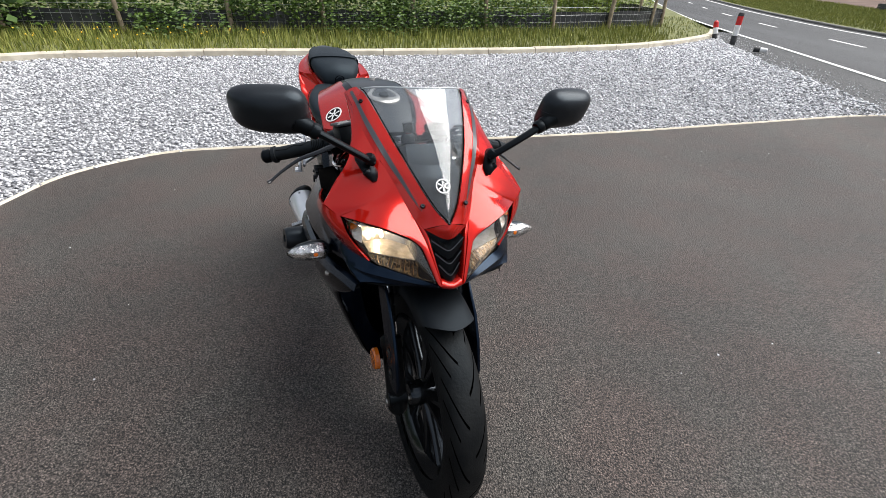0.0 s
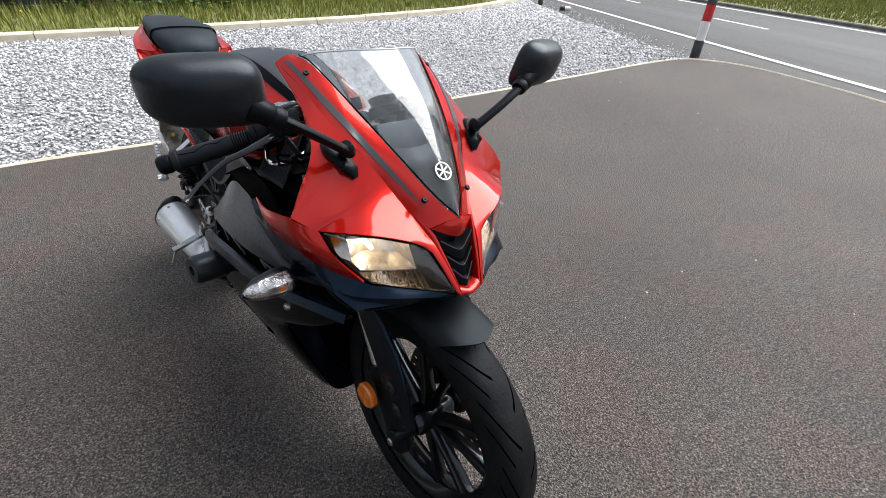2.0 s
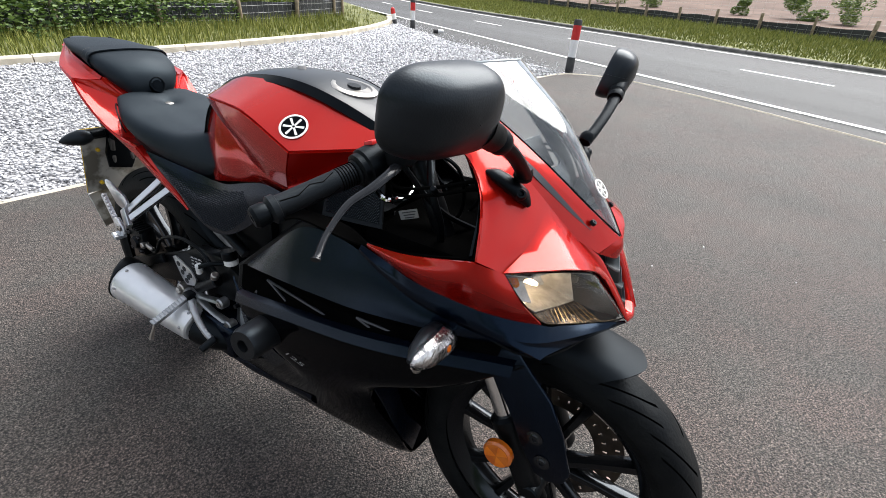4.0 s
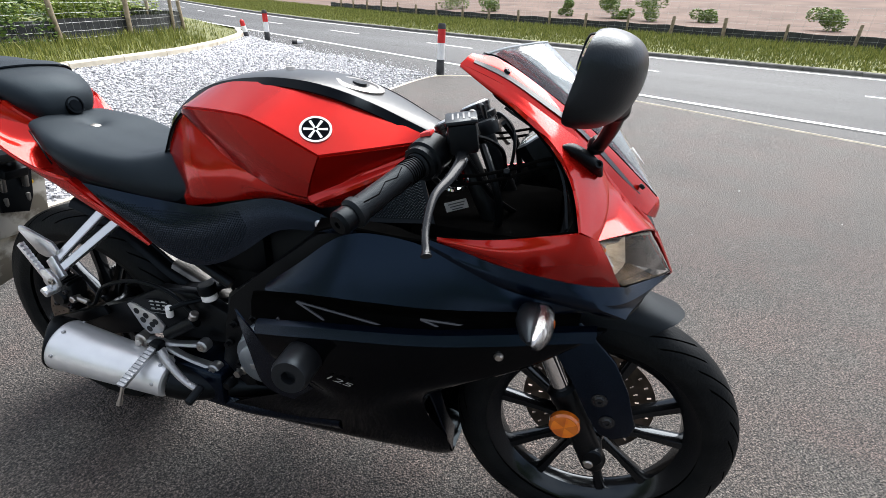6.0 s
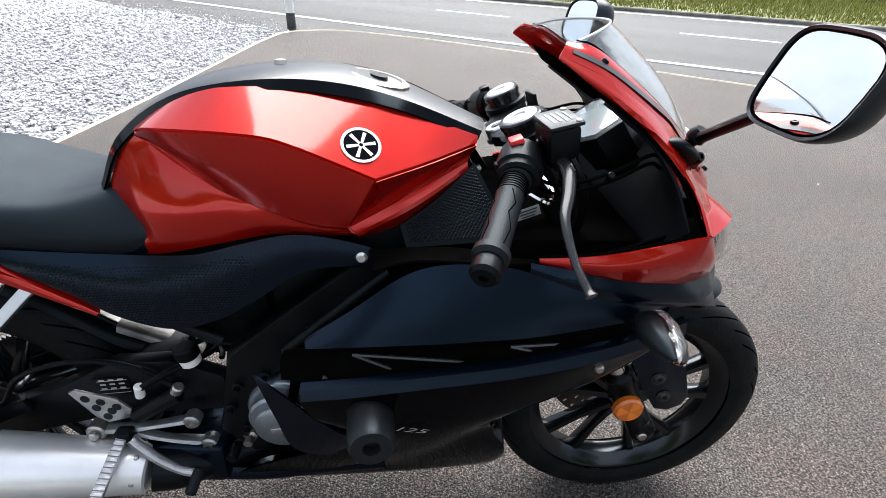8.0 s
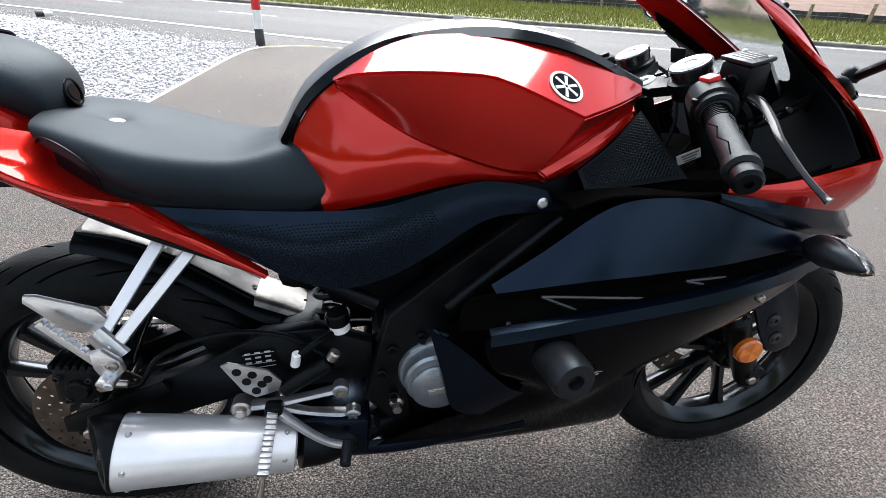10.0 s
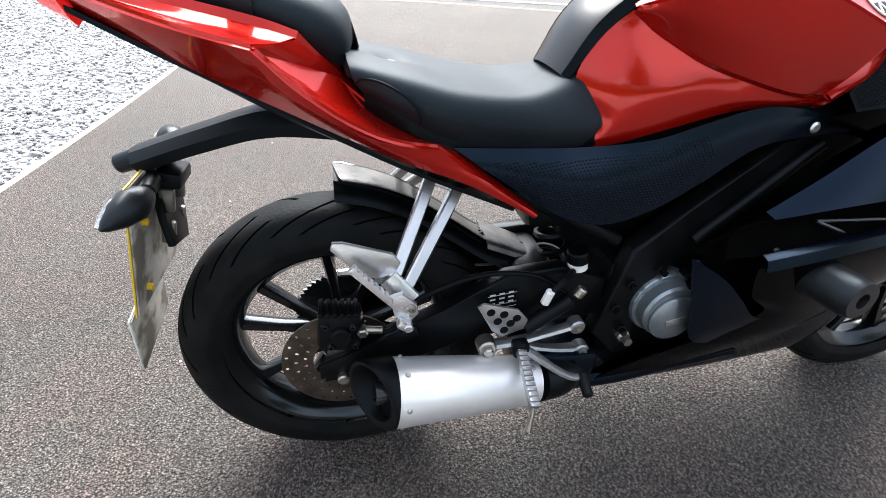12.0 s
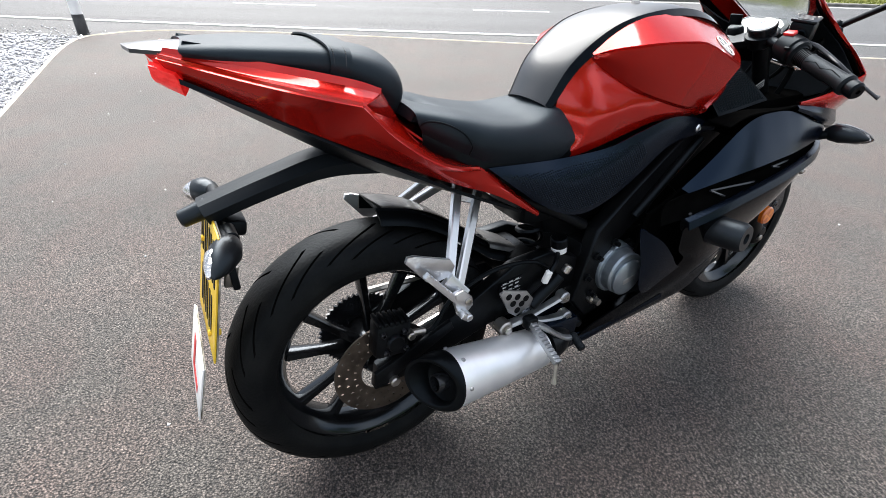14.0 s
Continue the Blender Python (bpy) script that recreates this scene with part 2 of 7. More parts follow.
LAMPBOWL = material("lamp_reflector", (0.74, 0.71, 0.66), 0.22, 0.55, second=(0.50, 0.47, 0.42), scale=55, bump=0.6, bump_scale=70)
SIGNAL = material("clear_signal_lens", (0.30, 0.30, 0.30), 0.12, 0.95, second=(0.82, 0.80, 0.78), scale=70, coat=1.0, bump=0.5, bump_scale=160)
MIRROR = material("mirror_glass", (0.92, 0.93, 0.94), 0.01, 1.0)
WHITE = material("white_plastic", (0.75, 0.75, 0.74), 0.4, second=(0.84, 0.84, 0.83), scale=8)
REDPLAS = material("red_plastic", (0.62, 0.02, 0.02), 0.4, second=(0.5, 0.015, 0.015), scale=10)
YELLOW = material("yellow_plate", (0.72, 0.46, 0.02), 0.35, second=(0.80, 0.53, 0.03), scale=8)
DIRTY = material("dirty_plate_back", (0.16, 0.145, 0.115), 0.75, second=(0.50, 0.48, 0.43), scale=17, detail=9, spread=(0.44, 0.58))
AMBER = material("amber_reflector", (0.72, 0.14, 0.004), 0.15, second=(0.82, 0.22, 0.008), scale=40, coat=0.8)
AMBER2 = material("dark_amber_reflector", (0.50, 0.10, 0.006), 0.15, second=(0.62, 0.15, 0.01), scale=40, coat=0.8)
TAILRED = material("tail_lens_red", (0.50, 0.008, 0.008), 0.06, second=(0.72, 0.03, 0.03), scale=90, coat=1.0, bump=0.4, bump_scale=150)
TAILRED.node_tree.nodes["Principled BSDF"].inputs["Emission Color"].default_value = (1, 0.02, 0.015, 1)
TAILRED.node_tree.nodes["Principled BSDF"].inputs["Emission Strength"].default_value = 0.14
SCREEN = glass("clear_screen", (0.90, 0.945, 0.965), 0.06)
SCREEN.node_tree.nodes["Principled BSDF"].inputs["Transmission Weight"].default_value = 0.98
SCREEN.node_tree.nodes["Principled BSDF"].inputs["IOR"].default_value = 1.47
LENS = glass("clear_lens", (0.99, 0.99, 0.99), 0.0)
PRINT = material("pale_print", (0.32, 0.32, 0.32), 0.5)
DARKLEVER = material("dark_anodised_metal", (0.010, 0.011, 0.013), 0.22, 0.35, second=(0.020, 0.021, 0.024), scale=30)
STRIPE = material("grey_stripe", (0.040, 0.043, 0.050), 0.34, 0.1, second=(0.028, 0.030, 0.036), scale=6, coat=0.25)
LCD = material("display_glass", (0.16, 0.19, 0.20), 0.10, second=(0.22, 0.25, 0.26), scale=5, coat=1.0)
BULB = glow("warm_bulb", (1.0, 0.76, 0.48), 15.0)
RIBGOLD = material("brown_gilt_ribs", (0.36, 0.22, 0.09), 0.22, 0.7, second=(0.20, 0.12, 0.05), scale=40)
LAMPDARK = material("dark_lamp_panel", (0.030, 0.028, 0.026), 0.25, 0.3, second=(0.05, 0.046, 0.042), scale=30, coat=0.6)
SMOKED = material("smoked_lamp_strip", (0.16, 0.11, 0.06), 0.2, 0.6, second=(0.05, 0.035, 0.02), scale=90, coat=0.6, bump=0.6, bump_scale=120)
GALV = material("dull_grey_metal", (0.085, 0.084, 0.082), 0.36, 0.8, second=(0.23, 0.225, 0.215), scale=14, detail=8, bump=0.15, bump_scale=120)


# ---- mesh builders ----
def mesh_of(name, verts, faces, mat, smooth=True):
    me = bpy.data.meshes.new(name)
    me.from_pydata([tuple(v) for v in verts], [], faces)
    if smooth:
        me.polygons.foreach_set("use_smooth", [True] * len(me.polygons))
    for m in (mat if isinstance(mat, (list, tuple)) else [mat]):
        me.materials.append(m)
    me.update()
    return me


def part(name, bm, mat, parent=None, label=""):
    """Links a bmesh, a mesh, or a (verts, faces) pair as one mesh object under parent."""
    if isinstance(bm, bmesh.types.BMesh):
        bmesh.ops.recalc_face_normals(bm, faces=bm.faces)
        me = bpy.data.meshes.new(name)
        bm.to_mesh(me)
        bm.free()
        me.materials.append(mat)
        sharp = me.polygons
        sharp.foreach_set("use_smooth", [True] * len(sharp))
        me.set_sharp_from_angle(angle=radians(38))
    elif isinstance(bm, bpy.types.Mesh):
        me = bm
    else:
        me = mesh_of(name, bm[0], bm[1], mat)
        me.set_sharp_from_angle(angle=radians(38))
    ob = new(name, me)
    if parent:
        ob.parent = parent
    if label:
        ob["label"] = label
    return ob


def thing(name, m, label, category, group="", kind=""):
    ob = new(name)
    ob.matrix_world = m
    return tagged(ob, label, category, group, kind)


def spline(pts, n):
    """n points along a smooth curve through pts."""
    p = np.array(pts, float)
    if len(p) == 2:
        return p[0] + (p[1] - p[0]) * np.linspace(0, 1, n)[:, None]
    ext = np.vstack([2 * p[0] - p[1], p, 2 * p[-1] - p[-2]])
    out = []
    for u in np.linspace(0, len(p) - 1, n):
        i = min(int(u), len(p) - 2)
        t = u - i
        a, b, c, d = ext[i:i + 4]
        out.append(0.5 * (2 * b + (c - a) * t + (2 * a - 5 * b + 4 * c - d) * t * t + (3 * b - a - 3 * c + d) * t ** 3))
    return np.array(out)


def loft(rails, nu=24, nv=4, thick=0.0035, straight=False, flip=False):
    """A shell through smooth rails, with thickness towards its back."""
    rs = [spline(r, nu) for r in rails]
    rows = []
    if straight:
        for a, b in zip(rs[:-1], rs[1:]):
            for k in range(nv):
                rows.append(a + (b - a) * k / nv)
        rows.append(rs[-1])
    else:
        cols = [spline([r[i] for r in rs], nv * (len(rs) - 1) + 1) for i in range(nu)]
        rows = [np.array([c[j] for c in cols]) for j in range(nv * (len(rs) - 1) + 1)]
    g = np.array(rows)
    du, dv = np.gradient(g, axis=1), np.gradient(g, axis=0)
    nrm = np.cross(du, dv)
    nrm /= np.linalg.norm(nrm, axis=2, keepdims=True) + 1e-9
    if flip:
        nrm = -nrm
    back = g - nrm * thick
    h, w = g.shape[:2]
    verts = np.vstack([g.reshape(-1, 3), back.reshape(-1, 3)])
    faces = []
    k = h * w
    for j in range(h - 1):
        for i in range(w - 1):
            a = j * w + i
            f = (a, a + 1, a + w + 1, a + w)
            faces += [f, tuple(v + k for v in f[::-1])]
    for i in range(w - 1):
        for a, b in ((i, i + 1), ((h - 1) * w + i + 1, (h - 1) * w + i)):
            faces.append((b, a, a + k, b + k))
    for j in range(h - 1):
        for a, b in (((j + 1) * w, j * w), (j * w + w - 1, (j + 1) * w + w - 1)):
            faces.append((b, a, a + k, b + k))
    if flip:
        faces = [f[::-1] for f in faces]
    return verts, faces


def mirrored(vf):
    v = np.array(vf[0]) * (1, -1, 1)
    return v, [f[::-1] for f in vf[1]]


def joined(*vfs):
    verts, faces, k = [], [], 0
    for v, f in vfs:
        verts += [tuple(p) for p in v]
        faces += [tuple(i + k for i in q) for q in f]
        k += len(v)
    return verts, faces


def moved(vf, m):
    return [tuple(m @ Vector(v)) for v in vf[0]], vf[1]


def sweep(pts, radius, sides=10, n=None, smooth=True, flat=1.0):
    """A tube along pts; radius is a number or one per point; flat squeezes its second axis."""
    p = spline(pts, n or 6 * len(pts)) if smooth and len(pts) > 2 else np.array(pts, float)
    r = np.interp(np.linspace(0, 1, len(p)), np.linspace(0, 1, len(np.atleast_1d(radius))), np.atleast_1d(radius))
    verts, faces = [], []
    tan = np.gradient(p, axis=0)
    ref = Vector((0, 0, 1)) if abs(Vector(tan[0]).normalized().z) < 0.9 else Vector((1, 0, 0))
    for c, t, q in zip(p, tan, r):
        t = Vector(t).normalized()
        a = t.cross(ref).normalized()
        b = t.cross(a).normalized()
        ref = -b if b.dot(ref) < 0 else b
        b = ref
        for i in range(sides):
            w = 2 * math.pi * i / sides
            verts.append(tuple(Vector(c) + a * math.cos(w) * q + b * math.sin(w) * q * flat))
    for j in range(len(p) - 1):
        for i in range(sides):
            i2 = (i + 1) % sides
            faces.append((j * sides + i, j * sides + i2, (j + 1) * sides + i2, (j + 1) * sides + i))
    faces.append(tuple(range(sides))[::-1])
    faces.append(tuple((len(p) - 1) * sides + i for i in range(sides)))
    return verts, faces


def lathe(profile, sides=32, closed=False):
    """Turns (radius, along) pairs about the y axis."""
    verts, faces = [], []
    n = len(profile)
    for i in range(sides):
        w = 2 * math.pi * i / sides
        for r, y in profile:
            verts.append((r * math.cos(w), y, r * math.sin(w)))
    for i in range(sides):
        i2 = (i + 1) % sides
        for j in range(n if closed else n - 1):
            j2 = (j + 1) % n
            faces.append((i * n + j, i * n + j2, i2 * n + j2, i2 * n + j))
    if not closed:
        for j in (0, n - 1):
            if profile[j][0] > 1e-6:
                ring = tuple(i * n + j for i in range(sides))
                faces.append(ring if j else ring[::-1])
    return verts, faces


def along(a, b):
    """The pose that lays the y axis from a towards b."""
    d = (Vector(b) - Vector(a))
    return Matrix.Translation(a) @ d.to_track_quat("Y", "Z").to_matrix().to_4x4()


def turned(a, b, profile, sides=24):
    """A turned piece on the line from a to b; profile: (radius, fraction of the length)."""
    length = (Vector(b) - Vector(a)).length
    return moved(lathe([(r, f * length) for r, f in profile], sides), along(a, b))


def rod(a, b, r, sides=14):
    c = min(r * 0.25, 0.003)
    length = (Vector(b) - Vector(a)).length
    return turned(a, b, [(r - c, 0), (r, c / length), (r, 1 - c / length), (r - c, 1)], sides)


def bar(a, b, wa, wb, th):
    """A flat bar with chamfered edges from a to b, broad in the upright plane and th thick across it."""
    a, b = Vector(a), Vector(b)
    d = (b - a).normalized()
    u = Vector((-d.z, 0, d.x)).normalized()
    n = d.cross(u).normalized()
    verts = []
    for c, w in ((a, wa), (b, wb)):
        for p, q in ((-1, -0.6), (-1, 0.6), (-0.75, 1), (0.75, 1), (1, 0.6), (1, -0.6), (0.75, -1), (-0.75, -1)):
            verts.append(tuple(c + u * w / 2 * p + n * th / 2 * q))
    faces = [(i, (i + 1) % 8, 8 + (i + 1) % 8, 8 + i) for i in range(8)]
    return verts, faces + [tuple(range(8))[::-1], tuple(range(8, 16))]


def serrated(a, b, height, depth, teeth, up):
    """A footrest bar from a to b with a saw-toothed upper edge."""
    a, b = Vector(a), Vector(b)
    length = (b - a).length
    out = [(0, -height / 2), (length, -height / 2)]
    for k in range(teeth, 0, -1):
        out += [(length * k / teeth, height / 2), (length * (k - 0.55) / teeth, height / 2), (length * (k - 0.7) / teeth, height / 2 - 0.0035), (length * (k - 0.9) / teeth, height / 2 - 0.0035)]
    out.append((0, height / 2))
    x = (b - a).normalized()
    y = Vector(up).cross(x).normalized()
    z = x.cross(y)
    m = Matrix.Translation(a) @ Matrix((x, y, z)).transposed().to_4x4()
    return plate(out, -depth / 2, depth / 2, 0.001, m)


def cornered(*runs, n=16):
    """A rail of smooth runs that meet at sharp corners."""
    pts = []
    for r in runs:
        s = [tuple(p) for p in spline(r, n)]
        pts += s if not pts else s[1:]
    return pts


def block(size, bevel=0.004, m=Matrix(), seg=2):
    bm = bmesh.new()
    bmesh.ops.create_cube(bm, size=1)
    bmesh.ops.scale(bm, vec=size, verts=bm.verts)
    if bevel:
        bmesh.ops.bevel(bm, geom=list(bm.edges), offset=bevel, segments=seg, affect="EDGES", profile=0.5)
    bmesh.ops.transform(bm, matrix=m, verts=bm.verts)
    return bm


def plate(outline, y0, y1, bevel=0.0, m=Matrix()):
    """An outline in x and z, given depth from y0 to y1, with eased edges."""
    bm = bmesh.new()
    low = [bm.verts.new((x, y0, z)) for x, z in outline]
    high = [bm.verts.new((x, y1, z)) for x, z in outline]
    bm.faces.new(low)
    bm.faces.new(high[::-1])
    for i in range(len(low)):
        j = (i + 1) % len(low)
        bm.faces.new((low[j], low[i], high[i], high[j]))
    if bevel:
        rim = [e for e in bm.edges if abs(e.verts[0].co.y - e.verts[1].co.y) < 1e-6]
        bmesh.ops.bevel(bm, geom=rim, offset=bevel, segments=2, affect="EDGES", profile=0.5)
    bmesh.ops.transform(bm, matrix=m, verts=bm.verts)
    return bm


def ribbon(pts, width, z, height=0.0):
    """A strip of ground along pts."""
    p = np.array(pts, float)
    t = np.gradient(p, axis=0)
    nrm = np.stack([-t[:, 1], t[:, 0]], 1)
    nrm /= np.linalg.norm(nrm, axis=1, keepdims=True)
    w = np.broadcast_to(np.array(width, float), (len(p),))[:, None] / 2
    a, b = p + nrm * w, p - nrm * w
    n = len(p)
    if not height:
        verts = [(*q, z) for q in a] + [(*q, z) for q in b]
        return verts, [(i, n + i, n + i + 1, i + 1) for i in range(n - 1)]
    e = 0.02
    verts = []
    for q, q2 in zip(a, b):
        s = (q2 - q) / np.linalg.norm(q2 - q)
        verts += [(*q, z - 0.15), (*q, z + height - e), (*(q + s * e), z + height), (*(q2 - s * e), z + height), (*q2, z + height - e), (*q2, z - 0.15)]
    faces = []
    for i in range(n - 1):
        for j in range(5):
            faces.append((i * 6 + j, i * 6 + j + 1, i * 6 + 7 + j, i * 6 + 6 + j))
    faces += [tuple(range(6))[::-1], tuple((n - 1) * 6 + j for j in range(6))]
    return verts, faces


def area(outline, z, name, mat, step=0.0):
    """A flat sheet with a given outline."""
    bm = bmesh.new()
    bm.faces.new([bm.verts.new((x, y, z)) for x, y in outline])
    bmesh.ops.triangulate(bm, faces=bm.faces)
    ob = part(name, bm, mat)
    for p in ob.data.polygons:
        p.use_smooth = False
    if ob.data.polygons[0].normal.z < 0:
        ob.data.flip_normals()
    return ob


def inside(x, y, poly):
    """Which of the points lie within the outline."""
    p = np.array(poly)
    hit = np.zeros(len(x), bool)
    j = len(p) - 1
    for i in range(len(p)):
        (xi, yi), (xj, yj) = p[i], p[j]
        cut = ((yi > y) != (yj > y)) & (x < (xj - xi) * (y - yi) / (yj - yi + 1e-12) + xi)
        hit ^= cut
        j = i
    return hit


def scatter_mesh(name, base_v, base_f, where, turn, size, mat, squash=None):
    """Many copies of one small shape in a single mesh."""
    base_v, k = np.array(base_v, float), len(base_v)
    n = len(where)
    v = base_v[None] * (size[:, None, None] if size.ndim == 1 else size[:, None, :])
    v = np.einsum("nij,nkj->nki", turn, v) + where[:, None, :]
    me = bpy.data.meshes.new(name)
    f = np.array(base_f)
    corners = f.shape[1]
    faces = (f[None] + (np.arange(n) * k)[:, None, None]).reshape(-1)
    me.vertices.add(n * k)
    me.vertices.foreach_set("co", v.reshape(-1).astype(np.float32))
    me.loops.add(len(faces))
    me.loops.foreach_set("vertex_index", faces.astype(np.int32))
    me.polygons.add(n * len(f))
    me.polygons.foreach_set("loop_start", np.arange(0, len(faces), corners, dtype=np.int32))
    me.update(calc_edges=True)
    me.materials.append(mat)
    return new(name, me)


def spins(rng, n, tilt=None):
    """Random turns; tilt limits the lean from upright."""
    a = rng.uniform(0, 2 * math.pi, n)
    c, s = np.cos(a), np.sin(a)
    z = np.zeros((n, 3, 3))
    z[:, 0, 0], z[:, 0, 1], z[:, 1, 0], z[:, 1, 1], z[:, 2, 2] = c, -s, s, c, 1
    b = rng.uniform(0, 2 * math.pi, n) if tilt is None else rng.normal(0, tilt, n)
    c, s = np.cos(b), np.sin(b)
    x = np.zeros((n, 3, 3))
    x[:, 0, 0], x[:, 1, 1], x[:, 1, 2], x[:, 2, 1], x[:, 2, 2] = 1, c, -s, s, c
    return z @ x


# ---- the ground, road and verges ----
EDGE = [(-2.5, -30), (-2.5, 1.5), (-2.5, 2.45), (-2.47, 2.85), (-2.31, 3.15), (-2.06, 3.41), (-1.69, 3.57), (-0.96, 3.79),
        (0.37, 4.17), (1.64, 4.59), (2.91, 5.08), (4.06, 5.53), (4.7, 5.73), (5.05, 5.74), (5.38, 5.47), (5.55, 5.05), (5.6, 4.3),
        (5.58, 3.57), (5.42, 2.2), (5.15, 0.2), (4.7, -3.9), (4.2, -9), (3.0, -30)]
KERB = [(-6.9, -6), (-6.85, 2), (-6.75, 4.8), (-6.55, 5.9), (-6.2, 6.5), (-5.6, 6.93), (-4.42, 7.42), (-2.85, 7.94), (-1.6, 8.3), (-0.2, 8.78), (1.4, 9.45),
        (3.1, 10.35), (4.1, 11.15), (4.95, 12.0), (5.8, 13.05), (6.45, 14.4)]
WEAR = [(5.05, 5.8), (5.2, 7.2), (5.35, 8.4), (5.3, 9.2), (5.55, 10.3), (5.72, 11.6), (5.9, 12.5), (6.3, 13.6), (6.5, 14.6)]
LINE_L = [(4.9, -30), (5.6, -8), (5.76, -4), (5.86, 0), (5.97, 2.5), (6.16, 5), (6.43, 8), (6.75, 11.2), (7.02, 14.2), (7.6, 19.3), (9.3, 28), (14, 48), (23, 80), (45, 150)]
LINE_R = [(10.2, -30), (11.1, -8), (11.1, -4), (11.0, 0), (10.86, 2.5), (10.78, 5), (10.78, 8), (10.86, 11.2), (11.0, 14.2), (11.4, 19.3), (12.9, 28), (17.6, 48), (26.6, 80), (48.6, 150)]

ground = area([(-400, -400), (400, -400), (400, 600), (-400, 600)], -0.06, "ground", TURF)
tagged(ground, "rough green grassland spreading to the horizon", "ground", kind="structure")
tarmac = area(EDGE, 0.0, "pavement", TARMAC)
tagged(tarmac, "brown-grey chipped tarmac of the lay-by", "tarmac", kind="structure")
gravel_outline = EDGE[:14] + WEAR + KERB[::-1] + [(-6.6, -30)]
gravel = area(gravel_outline, -0.011, "gravel_bed", GRAVELBED)
tagged(gravel, "pale crushed limestone gravel bed beside the lay-by", "gravel", kind="structure")


def between(a, b, offset_a, offset_b):
    return [(x + offset_a, y) for x, y in a] + [(x + offset_b, y) for x, y in b[::-1]]


road = area(between(LINE_L, LINE_R, -0.1, 0.35), -0.004, "road", ROAD)
tagged(road, "light grey two-lane asphalt road", "road", kind="structure")
shoulder = area(EDGE[12:][::-1] + [(4.6, 5.73), (4.8, 8), (5.0, 10), (5.4, 12.3), (6.0, 14.2), (6.6, 15.0)] + [(x + 0.02, y) for x, y in LINE_L[8::-1]], -0.0065, "road_shoulder", OLDROAD)
tagged(shoulder, "dark worn asphalt strip along the road edge", "road shoulder", kind="structure")


def smooth_line(pts, n):
    return spline(pts, n)


for name, pts, w in (("edge_line", LINE_L, 0.11), ("edge_line", LINE_R, 0.11)):
    ob = part(name, ribbon(smooth_line(pts, 160), w, 0.0015), WHITELINE)
    tagged(ob, "worn white painted line along the road edge", "road marking", "road edge lines", "structure")
mid = (np.array(LINE_L) + np.array(LINE_R)) / 2 + (0.15, 0)
mid_line = smooth_line([tuple(p) for p in mid], 900)
for k in range(-7, 17):
    y0 = 8.0 + 4.35 * k
    seg = mid_line[(mid_line[:, 1] > y0) & (mid_line[:, 1] < y0 + 1.5)]
    if len(seg) > 2:
        ob = part("centre_dash", ribbon(seg, 0.10, 0.0015), WHITELINE)
        tagged(ob, "white painted dash on the road's middle", "road marking", "centre line dashes", "structure")

edging = part("edging", ribbon(smooth_line(EDGE[1:-1], 260), 0.05, -0.002, 0.012), CONCRETE)
tagged(edging, "narrow pale concrete edging strip round the tarmac", "edging", kind="structure")

kerb = thing("kerb", Matrix(), "pale concrete kerb stones round the gravel", "kerb", kind="structure")
kl = smooth_line(KERB, 700)
arc = np.concatenate([[0], np.cumsum(np.linalg.norm(np.diff(kl, axis=0), axis=1))])
far_kerb = thing("far_kerb", Matrix(), "low grey concrete kerb beyond the road", "kerb", kind="structure")
fk_line = smooth_line([(x + 0.45, y) for x, y in LINE_R], 900)
farc = np.concatenate([[0], np.cumsum(np.linalg.norm(np.diff(fk_line, axis=0), axis=1))])


def stones_along(line, length, parent, gap, width, height, start, stop):
    s = start
    while s < stop:
        at = np.linspace(s, s + 0.915 - gap, 4)
        pts = np.stack([np.interp(at, length, line[:, 0]), np.interp(at, length, line[:, 1])], 1)
        part("kerb_stone", ribbon(pts, width, 0.0, height + random.uniform(-0.004, 0.004)), CONCRETE if parent is kerb else KERBGREY, parent)
        s += 0.915


stones_along(kl, arc, kerb, 0.012, 0.15, 0.09, 6.0, arc[-1] - 0.9)
stones_along(fk_line, farc, far_kerb, 0.012, 0.12, 0.07, 20.0, 75.0)

VERGE = [(x - 0.0, y) for x, y in KERB] + [(6.55, 15.2), (7.2, 18), (9.0, 27.5), (14, 48), (23, 80), (-60, 90), (-60, -6)]
verge = area(VERGE, 0.045, "verge", TURF)
tagged(verge, "rough grass verge behind the kerb", "grass verge", kind="structure")
far_verge = area([(x + 0.5, y) for x, y in LINE_R] + [(x + 7.6, y) for x, y in LINE_R[::-1]], 0.06, "far_verge", TURF)
tagged(far_verge, "grass strip on the far side of the road", "grass verge", kind="structure")
bm = bmesh.new()
fv = [[bm.verts.new((x + 7.6 + d, y, 0.05 + h)) for x, y in LINE_R] for d, h in ((-0.05, 0), (12, 0.35), (60, 4.0), (200, 22))]
for a, b in zip(fv[:-1], fv[1:]):
    for i in range(len(a) - 1):
        bm.faces.new((a[i], b[i], b[i + 1], a[i + 1]))
field = part("field", bm, SOIL)
tagged(field, "bare reddish-brown ploughed field rising beyond the road", "field", kind="structure")

